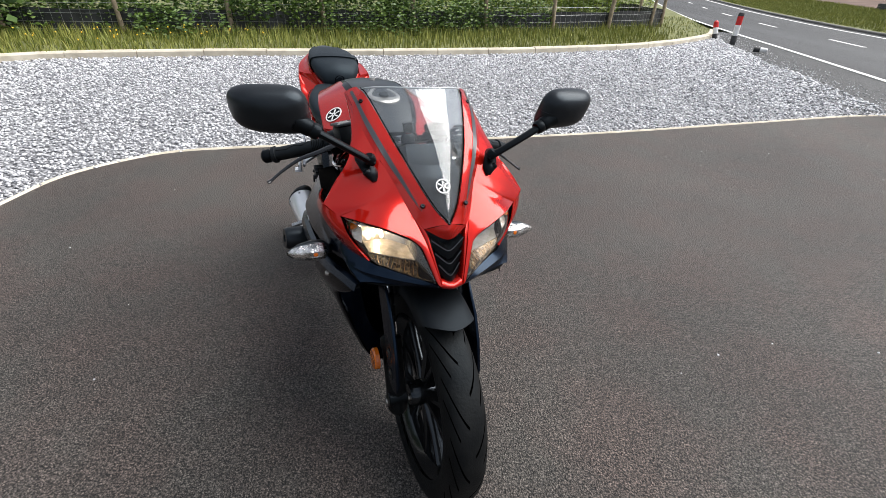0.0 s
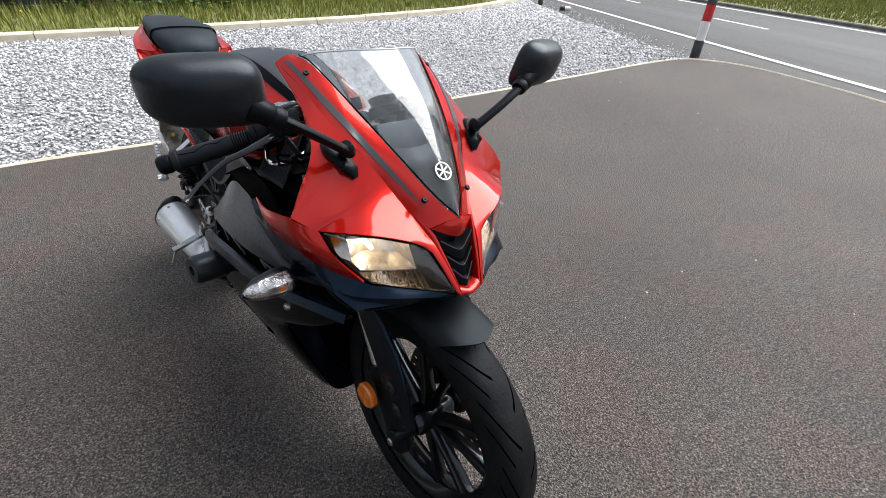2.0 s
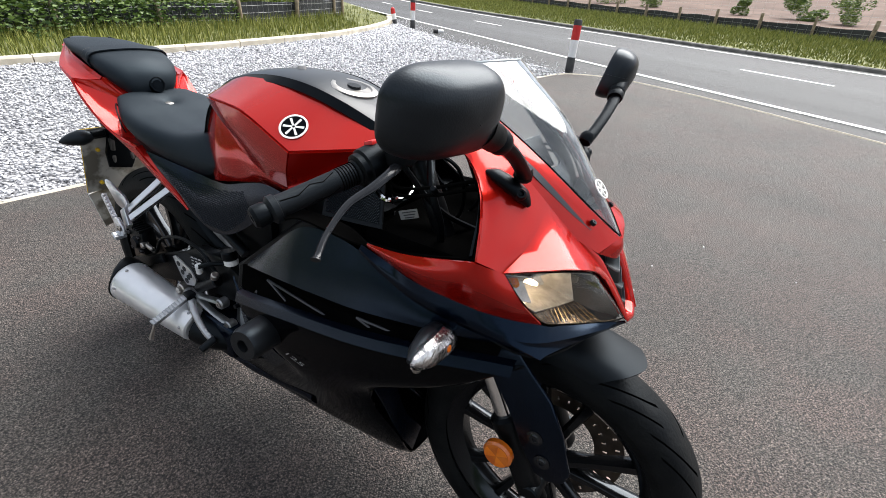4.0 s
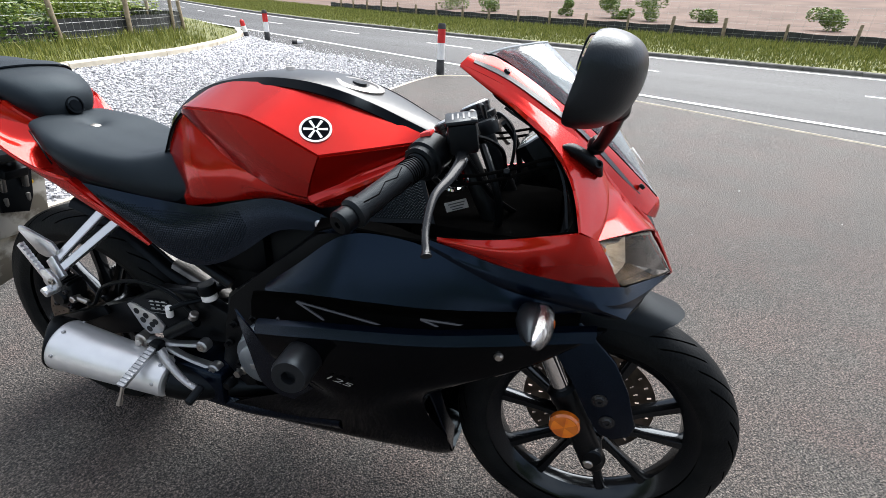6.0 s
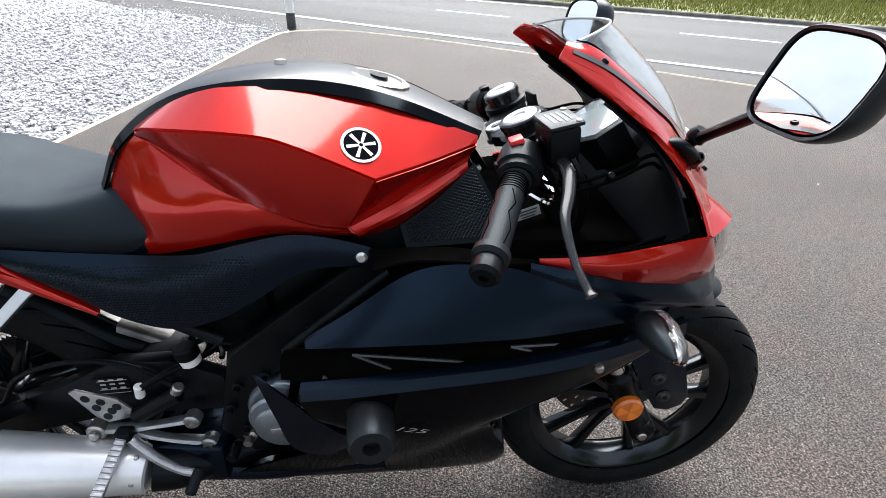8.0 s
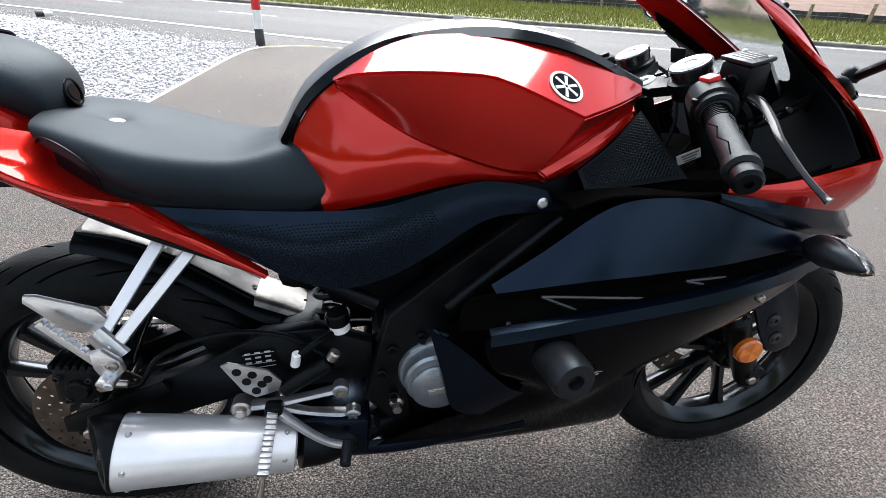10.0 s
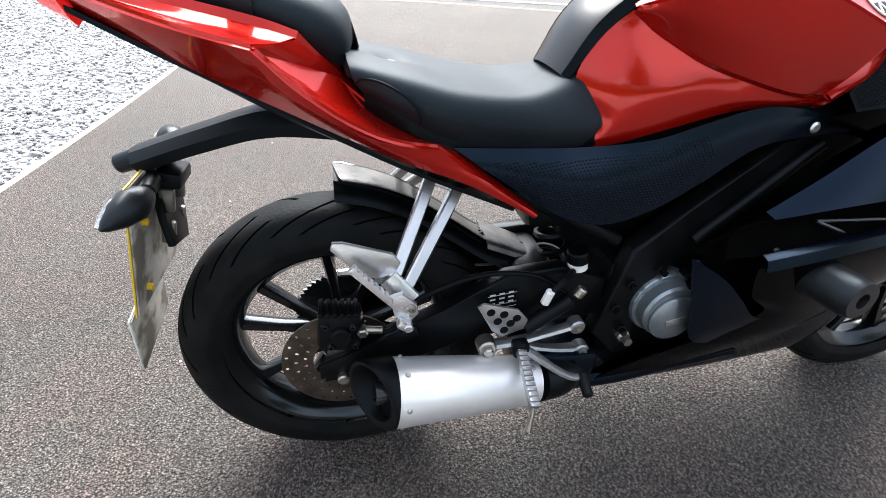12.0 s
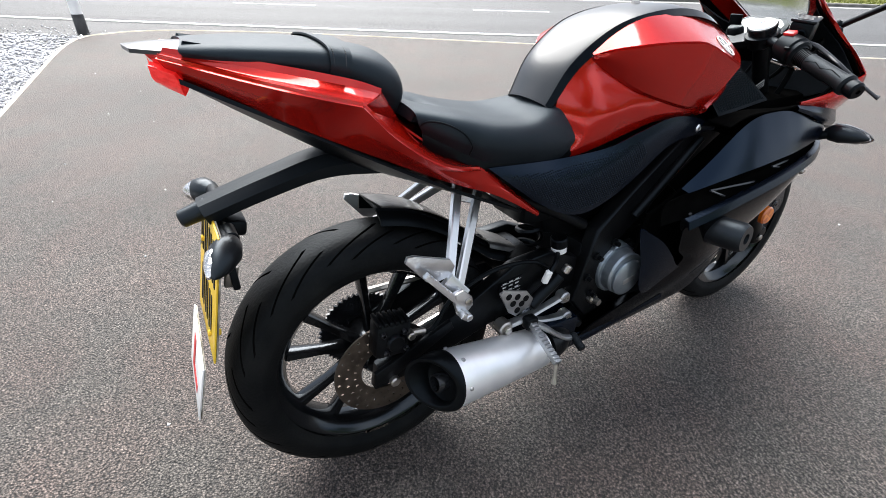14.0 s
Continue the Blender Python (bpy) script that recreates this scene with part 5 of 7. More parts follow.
bpart("nose_floor", loft([[(1.24, -0.205, 0.690), (1.352, -0.178, 0.666), (1.42, -0.02, 0.674)], [(1.2, 0, 0.66), (1.3, 0, 0.66), (1.42, 0, 0.670)], [(1.24, 0.205, 0.690), (1.352, 0.178, 0.666), (1.42, 0.02, 0.674)]], 10, 4), PLASTIC)
# inner fairing lining round the clocks
lining = [[(1.135, -0.146, 0.957), (1.195, -0.150, 0.920), (1.232, -0.186, 0.872), (1.248, -0.226, 0.815)], [(1.220, -0.092, 0.905), (1.256, -0.094, 0.872), (1.256, -0.130, 0.828), (1.238, -0.188, 0.770)], [(1.27, 0, 0.895), (1.295, 0, 0.862), (1.275, 0, 0.80), (1.245, 0, 0.70)]]
bpart("inner_lining", loft(lining + [[(x, -y, z) for x, y, z in r] for r in lining[-2::-1]], 16, 4), MATT, "black inner fairing lining")
bpart("headlamp_shell", block((0.25, 0.30, 0.07), 0.02, pose(1.115, 0, 0.728)), GROOVE, "black shell behind the lamps")
both("inner_ledge", loft([[(0.84, -0.196, 0.736), (0.90, -0.203, 0.757), (1.03, -0.215, 0.760), (1.13, -0.218, 0.776), (1.232, -0.200, 0.797)], [(0.83, -0.150, 0.742), (0.90, -0.158, 0.752), (0.98, -0.164, 0.752), (1.06, -0.178, 0.735), (1.22, -0.205, 0.755)], [(0.84, -0.11, 0.70), (0.92, -0.11, 0.69), (1.04, -0.13, 0.665), (1.12, -0.16, 0.66), (1.24, -0.17, 0.70)]], 26, 5, straight=True), GROOVE, "black ledge inside the fairing")

# side fairing
top_panel = [[(0.735, -0.19, 0.61), (0.809, -0.196, 0.669), (0.872, -0.199, 0.722), (0.913, -0.201, 0.744), (0.962, -0.204, 0.752), (1.033, -0.212, 0.75), (1.104, -0.222, 0.73), (1.215, -0.216, 0.696), (1.33, -0.15, 0.655)],
             [(0.7364, -0.1966, 0.608), (0.8121, -0.2084, 0.6551), (0.8771, -0.2144, 0.6948), (0.9205, -0.2168, 0.711), (0.9698, -0.2191, 0.718), (1.0371, -0.2244, 0.7184), (1.106, -0.2293, 0.7076), (1.214, -0.2195, 0.6882), (1.3232, -0.1515, 0.6526)],
             [(0.7377, -0.2017, 0.6059), (0.8151, -0.2193, 0.6411), (0.8822, -0.2284, 0.6676), (0.928, -0.2311, 0.678), (0.9776, -0.2327, 0.684), (1.0412, -0.2353, 0.6868), (1.1081, -0.2351, 0.6851), (1.213, -0.2216, 0.6804), (1.3164, -0.1515, 0.6502)],
             [(0.739, -0.205, 0.604), (0.818, -0.228, 0.628), (0.887, -0.24, 0.642), (0.935, -0.243, 0.647), (0.985, -0.244, 0.652), (1.045, -0.244, 0.657), (1.11, -0.239, 0.664), (1.212, -0.222, 0.673), (1.31, -0.15, 0.648)]]
both("side_fairing", loft(top_panel, 40, 4), SATIN, "satin black upper side fairing")
both("fairing_recess", loft([[(0.70, -0.188, 0.588), (0.80, -0.212, 0.622), (0.887, -0.232, 0.640), (1.03, -0.236, 0.652), (1.20, -0.216, 0.668), (1.29, -0.17, 0.655)],
                             [(0.69, -0.184, 0.565), (0.80, -0.198, 0.590), (0.887, -0.208, 0.600), (1.03, -0.210, 0.615), (1.20, -0.200, 0.645), (1.29, -0.17, 0.645)],
                             [(0.69, -0.190, 0.530), (0.80, -0.222, 0.552), (0.887, -0.230, 0.568), (1.03, -0.232, 0.592), (1.20, -0.220, 0.622), (1.29, -0.185, 0.630)]], 26, 4), GROOVE, "black recess with raised chevrons")
for pts in ([(0.806, -0.214, 0.601), (0.891, -0.222, 0.565)], [(0.806, -0.214, 0.601), (1.019, -0.224, 0.590)], [(1.039, -0.217, 0.617), (1.115, -0.221, 0.600)], [(1.039, -0.217, 0.617), (1.164, -0.213, 0.621)]):
    both("chevron_rib", sweep(pts, 0.0028, 6, smooth=False), STRIPE)
for bx, by, bz in ((0.762, -0.207, 0.550), (0.824, -0.217, 0.559)):
    both("recess_screw", turned((bx, by, bz), (bx, by - 0.007, bz), [(0.0065, 0), (0.0065, 0.5), (0.004, 1), (0, 1)], 12), DARKLEVER)
low_panel = [[(0.728, -0.230, 0.546), (0.80, -0.240, 0.563), (0.876, -0.244, 0.578), (1.047, -0.244, 0.604), (1.17, -0.236, 0.628), (1.262, -0.206, 0.634), (1.318, -0.182, 0.632)],
             [(0.722, -0.226, 0.526), (0.80, -0.241, 0.530), (0.89, -0.246, 0.540), (1.05, -0.244, 0.566), (1.165, -0.230, 0.595), (1.255, -0.202, 0.612), (1.316, -0.180, 0.628)],
             [(0.742, -0.216, 0.470), (0.82, -0.226, 0.455), (0.91, -0.226, 0.458), (1.02, -0.222, 0.482), (1.12, -0.212, 0.512), (1.226, -0.196, 0.556), (1.314, -0.179, 0.625)],
             [(0.80, -0.190, 0.392), (0.86, -0.190, 0.365), (0.92, -0.187, 0.362), (0.975, -0.186, 0.385), (1.01, -0.186, 0.405), (1.034, -0.184, 0.420), (1.050, -0.180, 0.434)],
             [(0.60, -0.136, 0.250), (0.74, -0.142, 0.252), (0.87, -0.142, 0.255), (0.98, -0.140, 0.258), (1.05, -0.132, 0.264), (1.078, -0.124, 0.270)],
             [(0.50, -0.112, 0.185), (0.68, -0.112, 0.186), (0.84, -0.108, 0.188), (0.96, -0.100, 0.188), (1.05, -0.088, 0.180), (1.082, -0.075, 0.176)],
             [(0.50, 0, 0.165), (0.68, 0, 0.168), (0.84, 0, 0.172), (0.96, 0, 0.172), (1.05, 0, 0.166), (1.086, 0, 0.164)]]
both("lower_fairing", loft(low_panel, 30, 5), GLOSS, "gloss black lower fairing and belly pan")
both("fairing_lip", loft([[(x, y + 0.010, z + 0.004) for x, y, z in low_panel[0]], [(x, y - 0.001, z + 0.001) for x, y, z in low_panel[0]], [(x, y - 0.006, z - 0.016) for x, y, z in low_panel[0]]], 30, 2, 0.003, straight=True), SATIN, "bevelled upper edge of the lower fairing")


def lettering(words, height, m):
    """Flat letters, lying in the plane of the matrix, as vertices and faces."""
    font = bpy.data.curves.new("letters", "FONT")
    font.body, font.size, font.shear = words, height * 1.4, 0.35
    holder = bpy.data.objects.new("letters", font)
    scene.collection.objects.link(holder)
    bpy.context.view_layer.update()
    me = bpy.data.meshes.new_from_object(holder.evaluated_get(bpy.context.evaluated_depsgraph_get()))
    got = [tuple(m @ v.co) for v in me.vertices], [tuple(p.vertices) for p in me.polygons]
    bpy.data.objects.remove(holder)
    bpy.data.curves.remove(font)
    bpy.data.meshes.remove(me)
    return got


bpart("decal", lettering("125", 0.0125, pose(0.861, -0.2375, 0.464, 100, 0, 0) @ Matrix.Rotation(radians(-12), 4, "Z") @ Matrix.Scale(2.1, 4, (1, 0, 0))), PRINT, "pale grey slanting number decal")
both("front_scoop", loft([[(1.048, -0.184, 0.445), (1.062, -0.152, 0.360), (1.078, -0.124, 0.272), (1.082, -0.073, 0.178)], [(1.03, -0.15, 0.48), (1.04, -0.12, 0.45), (1.065, -0.09, 0.31), (1.075, -0.03, 0.21)]], 14, 3), SATIN)
# added black plates that keep bright ground from showing through behind the blade
for s in (-1, 1):
    bpart("gap_plate", plate([(0.66, 0.36), (0.90, 0.30), (1.00, 0.42), (1.02, 0.56), (0.84, 0.60), (0.70, 0.54)], -0.004, 0.004, 0.0, Matrix.Translation((0, 0.150 * s, 0))), GROOVE, "dull black plate added to close the gap inside the fairing")
both("fairing_blade", loft([[(0.640, -0.180, 0.530), (0.664, -0.185, 0.436), (0.688, -0.182, 0.350), (0.76, -0.165, 0.310), (0.90, -0.145, 0.285)], [(0.650, -0.186, 0.526), (0.700, -0.202, 0.492), (0.745, -0.206, 0.445), (0.80, -0.196, 0.392), (0.92, -0.170, 0.345)]], 24, 4), SATIN, "black slanting rear edge of the fairing")
both("belly_rail", loft([[(0.50, -0.120, 0.225), (0.60, -0.128, 0.228), (0.72, -0.135, 0.245), (0.84, -0.148, 0.268)], [(0.50, -0.128, 0.200), (0.60, -0.134, 0.205), (0.72, -0.135, 0.220), (0.84, -0.148, 0.250)], [(0.51, -0.11, 0.175), (0.60, -0.115, 0.180), (0.72, -0.115, 0.195), (0.84, -0.12, 0.212)]], 16, 3), SATIN)
for s in (-1, 1):
    bpart("fairing_screw", turned((1.175, 0.226 * s, 0.583), (1.175, 0.234 * s, 0.583), [(0.008, 0), (0.008, 0.5), (0.005, 1)], 12), STEEL)
    bpart("crash_bobbin", turned((0.822, 0.17 * s, 0.502), (0.838, 0.308 * s, 0.512), [(0.026, 0), (0.030, 0.25), (0.0355, 0.4), (0.0345, 0.93), (0.030, 1), (0.013, 1), (0.011, 0.9), (0, 0.9)], 28), NYLON, "black nylon crash bobbin")
# front turn signals
for s, fl in ((-1, lambda q: q), (1, mirrored)):
    ind = bpart("front_indicator", fl(moved(turned((0, -0.228, 0), (0.004, -0.320, 0.002), [(0.008, 0), (0.020, 0.15), (0.022, 0.4), (0.015, 0.75), (0.003, 1)], 20), Matrix.Translation((1.216, 0, 0.682)))), NYLON, "black turn signal pod")
    bpart("stalk", fl(sweep([(1.20, -0.205, 0.665), (1.205, -0.225, 0.672), (1.212, -0.245, 0.680)], 0.011, 10)), PLASTIC, "", ind)
    bpart("lens", fl(turned((1.230, -0.229, 0.683), (1.229, -0.326, 0.682), [(0.004, 0), (0.020, 0.12), (0.0225, 0.35), (0.018, 0.70), (0.010, 0.9), (0.002, 1)], 18)), LENS, "clear turn signal lens", ind).visible_shadow = False
    bpart("reflector", fl(turned((1.2265, -0.234, 0.683), (1.2265, -0.320, 0.682), [(0.003, 0), (0.018, 0.12), (0.020, 0.35), (0.015, 0.70), (0.008, 0.9), (0.002, 1)], 9)), SIGNAL, "", ind)
    bpart("bulb", fl(turned((1.234, -0.262, 0.683), (1.246, -0.263, 0.683), [(0.010, 0), (0.009, 0.5), (0.004, 1)], 14)), AMBER, "amber bulb", ind)

# mirrors
def mirror_side(fl, s):
    rails = []
    for dx, sc in ((-0.004, 0.97), (0.0, 1.0), (0.008, 1.0), (0.018, 0.96), (0.028, 0.87), (0.037, 0.71), (0.043, 0.48), (0.046, 0.24), (0.047, 0.004)):
        ring = []
        for a in np.linspace(0, 2 * math.pi, 33):
            ca, sa = math.cos(a), math.sin(a)
            yy = 0.0687 * math.copysign(abs(ca) ** 0.56, ca) * sc
            zz = 0.0429 * math.copysign(abs(sa) ** 0.56, sa) * sc * (1.0 + 0.11 * ca)
            yy -= 0.167 * zz
            ring.append((1.2405 + dx + 0.141 * yy + 0.25 * zz, -0.3336 + yy + 0.10 * dx, 1.0162 + zz - 0.008 * yy - 0.12 * dx))
        rails.append(ring)
    head = bpart("mirror", fl(loft(rails, 64, 3, 0.003, flip=True)), NYLON, "black rounded rear-view mirror")
    c = np.mean(rails[0][:-1], axis=0)
    inner = [tuple(c + (np.array(p) - c) * 0.95 + (0.0015, 0, 0)) for p in rails[0][:-1]]
    n = len(inner)
    bpart("mirror_glass", fl(([tuple(c + (0.0015, 0, 0))] + inner, [(0, 1 + (i + 1) % n, 1 + i) for i in range(n)])), MIRROR, "silvered mirror glass", head)
    bpart("stem", fl(sweep([(1.268, -0.138, 0.908), (1.275, -0.165, 0.926), (1.280, -0.215, 0.957), (1.278, -0.262, 0.984)], [0.0125, 0.0105, 0.0105, 0.0115], 12, n=20, flat=0.72)), PLASTIC, "flat black mirror arm", head)
    bpart("collar", fl(turned((1.279, -0.247, 0.976), (1.270, -0.290, 0.998), [(0.0135, 0), (0.0155, 0.12), (0.0155, 0.30), (0.0145, 0.34), (0.0165, 0.40), (0.0165, 0.62), (0.021, 1)], 20)), PLASTIC, "ribbed black collar", head)
    bpart("stem_base", fl(sweep([(1.222, -0.162, 0.912), (1.236, -0.157, 0.908), (1.256, -0.148, 0.896), (1.272, -0.140, 0.883), (1.282, -0.136, 0.870)], [0.004, 0.015, 0.0175, 0.0165, 0.006], 18, n=22, flat=0.62)), PLASTIC, "black mirror foot", head)
    bpart("foot_bolt", fl(turned((1.271, -0.146, 0.884), (1.276, -0.157, 0.892), [(0.0085, 0), (0.0085, 0.7), (0.006, 1), (0.004, 1), (0.004, 0.4), (0, 0.4)], 16)), DARKMETAL, "", head)
    bpart("pivot_cap", fl(turned((1.268, -0.142, 0.911), (1.272, -0.148, 0.925), [(0.013, 0), (0.013, 0.6), (0.009, 1), (0, 1)], 16)), PLASTIC, "", head)


mirror_side(lambda q: q, -1)
mirror_side(mirrored, 1)


def sym(rails):
    return rails + [[(x, -y, z) for x, y, z in r] for r in rails[-2::-1]]


# handlebars and controls
for s, fl in ((-1, lambda q: q), (1, mirrored)):
    hb = bpart("handlebar", steered(fl(rod((1.045, -0.10, 0.895), (0.985, -0.315, 0.832), 0.011))), DARKMETAL, "black clip-on handlebar")
    bpart("clamp", steered(fl(rod((1.055, -0.088, 0.875), (1.043, -0.088, 0.900), 0.026))), DARKMETAL, "", hb)
    g0, g1 = Vector((1.022, -0.193, 0.8705)), Vector((0.974, -0.327, 0.8305))
    ribs = [(0.0165, 0), (0.021, 0.005), (0.021, 0.03)]
    ribs += [(0.0172, 0.05), (0.0178, 0.25), (0.0172, 0.27), (0.0172, 0.9), (0.021, 0.91), (0.021, 0.97), (0.016, 1.0)]
    gr = bpart("grip", steered(fl(turned(g0, g1, ribs, 28))), GRIPRUB, "black ribbed rubber grip", hb)
    gm, gl = along(g0, g1), (g1 - g0).length
    for a0 in (0.2, 1.77, 3.34, 4.91):
        zig = [((0.0172) * math.cos(a0 + da), fr * gl, 0.0172 * math.sin(a0 + da)) for fr, da in ((0.28, 0), (0.42, 0.5), (0.55, 0.2), (0.70, 0.7), (0.88, 0.5))]
        bpart("grip_line", steered(fl(moved(sweep(zig, 0.0009, 5, smooth=False), gm))), GROOVE, "", gr)
    for k in range(7):
        ring = [(0.0178 * math.cos(w), (0.06 + k * 0.03) * gl, 0.0178 * math.sin(w)) for w in np.linspace(0, 2 * math.pi, 25)]
        bpart("grip_ring", steered(fl(moved(sweep(ring, 0.0009, 5, smooth=False), gm))), GROOVE, "", gr)
    ed = (g1 - g0).normalized()
    bpart("bar_end", steered(fl(turned(g1, g1 + ed * 0.024, [(0.015, 0), (0.017, 0.2), (0.017, 0.8), (0.013, 1), (0.005, 1), (0.005, 0.8), (0, 0.8)], 20))), PLASTIC, "black bar end weight", hb)
    bpart("switch_box", steered(fl(turned((1.038, -0.145, 0.887), (1.023, -0.198, 0.870), [(0.022, 0), (0.029, 0.12), (0.031, 0.5), (0.031, 0.75), (0.027, 0.8), (0.027, 0.95), (0.022, 1)], 26))), PLASTIC, "black switch housing", hb)
    bpart("kill_switch" if s < 0 else "horn_button", block((0.018, 0.022, 0.008), 0.002, TURNED @ pose(1.024, 0.163 * s, 0.9105, 0, -20, 0)), REDPLAS if s < 0 else PLASTIC, "red engine stop switch" if s < 0 else "", hb)
    bpart("starter_button", block((0.010, 0.012, 0.010), 0.002, TURNED @ pose(1.002, 0.178 * s, 0.882, 0, -20, 0)), PLASTIC, "", hb)
    bpart("lever", steered(fl(sweep([(1.078, -0.165, 0.892), (1.086, -0.195, 0.884), (1.080, -0.230, 0.868), (1.068, -0.268, 0.850), (1.071, -0.312, 0.822), (1.080, -0.338, 0.804), (1.083, -0.346, 0.800)], [0.0095, 0.0095, 0.0082, 0.0064, 0.0052, 0.0052, 0.0078], 12, flat=0.62))), DARKLEVER, "thin dark metal hand lever with a ball end", hb)
    bpart("lever_bracket", block((0.045, 0.035, 0.022), 0.006, TURNED @ pose(1.060, 0.142 * s, 0.885, 0, -20, 15 * s)), DARKMETAL, "", hb)
RES = TURNED @ pose(1.078, -0.158, 0.912, 6, -10, 14)
res = bpart("brake_reservoir", block((0.044, 0.048, 0.046), 0.007, RES), PLASTIC, "black brake fluid reservoir")
bpart("lid", block((0.047, 0.051, 0.006), 0.002, RES @ Matrix.Translation((0, 0, 0.026))), NYLON, "black printed lid", res)
for k in range(4):
    bpart("print_bar", block((0.0025, 0.030 - 0.004 * (k % 2), 0.0008), 0, RES @ Matrix.Translation((-0.012 + k * 0.008, 0, 0.0293))), PRINT, "", res)
for sy in (-0.020, 0.020):
    bpart("lid_screw", moved(rod((0.017, sy, 0.028), (0.017, sy, 0.0305), 0.004), RES), STEEL, "", res)
bpart("sight_glass", moved(turned((-0.021, -0.004, -0.002), (-0.025, -0.004, -0.002), [(0.012, 0), (0.012, 0.6), (0.009, 1), (0.008, 0.7), (0, 0.7)], 18), RES), GLOSS, "", res)
bpart("reservoir_stay", bar((1.070, -0.150, 0.890), (1.080, -0.172, 0.884), 0.022, 0.018, 0.014), DARKMETAL, "", res)
both("cable", sweep([(1.05, -0.14, 0.885), (1.09, -0.12, 0.905), (1.13, -0.07, 0.87), (1.12, -0.03, 0.78), (1.05, -0.03, 0.70)], 0.0035, 6), PLASTIC)
both("chrome_ring", sweep([(1.035, -0.175, 0.85), (1.07, -0.185, 0.835), (1.085, -0.15, 0.835), (1.075, -0.115, 0.845)], 0.0045, 8), CHROME)

for dz in (0.0, -0.012):
    both("throttle_cable", sweep([(1.03, -0.135, 0.872 + dz), (1.08, -0.175, 0.856 + dz), (1.15, -0.172, 0.872 + dz), (1.21, -0.150, 0.890 + dz), (1.25, -0.11, 0.87 + dz)], 0.0027, 8), GROOVE)
both("cable_clip", rod((1.150, -0.180, 0.873), (1.152, -0.166, 0.859), 0.005), PLASTIC)
both("wire_loom", sweep([(1.10, -0.11, 0.89), (1.125, -0.14, 0.85), (1.14, -0.13, 0.79), (1.13, -0.11, 0.72)], 0.0065, 8), PLASTIC)
for s in (-1, 1):
    for k in range(2):
        bpart("switch_mark", block((0.002, 0.011, 0.003), 0, TURNED @ pose(1.055 + k * 0.004, (0.150 + k * 0.004) * s, 0.909 - k * 0.012, 0, 30, 14 * s)), WHITE)
# instrument pod
pod = Matrix.Translation((1.185, 0, 0.895)) @ pose(0, 0, 0, 0, -38, 0)
octo = [(0.052, 0.022), (0.036, 0.042), (-0.036, 0.042), (-0.052, 0.022), (-0.052, -0.022), (-0.036, -0.042), (0.036, -0.042), (0.052, -0.022)]


def pod_plate(scale, z0, z1):
    bm = plate([(a * scale, b * scale) for a, b in octo], z0, z1, 0.002)
    bmesh.ops.transform(bm, matrix=pod @ Matrix(((0, 0, 1.0, 0), (1.35, 0, 0, 0), (0, 1, 0, 0), (0, 0, 0, 1))), verts=bm.verts)
    return bm


cl = bpart("instrument_pod", pod_plate(1.0, -0.05, 0.008), PLASTIC, "black instrument pod")
bpart("display", pod_plate(0.84, 0.0, 0.0095), LCD, "dark glossy display glass", cl)
bpart("pod_mount", block((0.05, 0.10, 0.06), 0.012, pose(1.22, 0, 0.85, 0, -38, 0)), PLASTIC, "", cl)

# tank
V0, WP, QP = (0.515, -0.083, 0.888), (0.845, -0.172, 0.858), (0.802, -0.142, 0.776)
top_r = [(0.514, -0.079, 0.890), (0.545, -0.081, 0.911), (0.580, -0.084, 0.930), (0.617, -0.086, 0.943), (0.655, -0.087, 0.949), (0.742, -0.087, 0.949), (0.843, -0.083, 0.930)]
top_f = [(0.843, -0.083, 0.930), (0.918, -0.070, 0.908), (0.988, -0.052, 0.882)]
brow_r = [V0, (0.540, -0.110, 0.899), (0.571, -0.132, 0.905), (0.620, -0.150, 0.909), (0.680, -0.161, 0.909), (0.735, -0.168, 0.902), WP]
brow_f = [WP, (0.918, -0.122, 0.867), (0.986, -0.060, 0.874)]
line_r = [V0, (0.540, -0.090, 0.871), (0.578, -0.102, 0.847), (0.628, -0.116, 0.820), (0.692, -0.130, 0.797), (0.752, -0.138, 0.780), QP]
line_f = [QP, (0.885, -0.118, 0.812), (0.974, -0.066, 0.846)]
hollow_f = [(0.8235, -0.161, 0.817), (0.905, -0.108, 0.833), (0.980, -0.056, 0.860)]
lip_f = [(0.816, -0.143, 0.765), (0.892, -0.126, 0.800), (0.974, -0.072, 0.838)]
base_f = [(0.815, -0.122, 0.751), (0.878, -0.114, 0.772), (0.968, -0.072, 0.826)]
brow_face = loft([cornered(top_r, top_f), cornered(brow_r, brow_f)], 31, 6, 0.004)
mid_face = loft([spline(brow_r, 30), spline(brow_r, 30) * 0.5 + spline(line_r, 30) * 0.5 + np.array((0, -0.004, 0)), spline(line_r, 30)], 30, 5, 0.004)
front_face = joined(loft([brow_f, hollow_f, line_f], 16, 5, 0.004), loft([line_f, lip_f, base_f], 16, 4, 0.004))
low_line = [(x, y + 0.005, z - 0.005) for x, y, z in line_r]
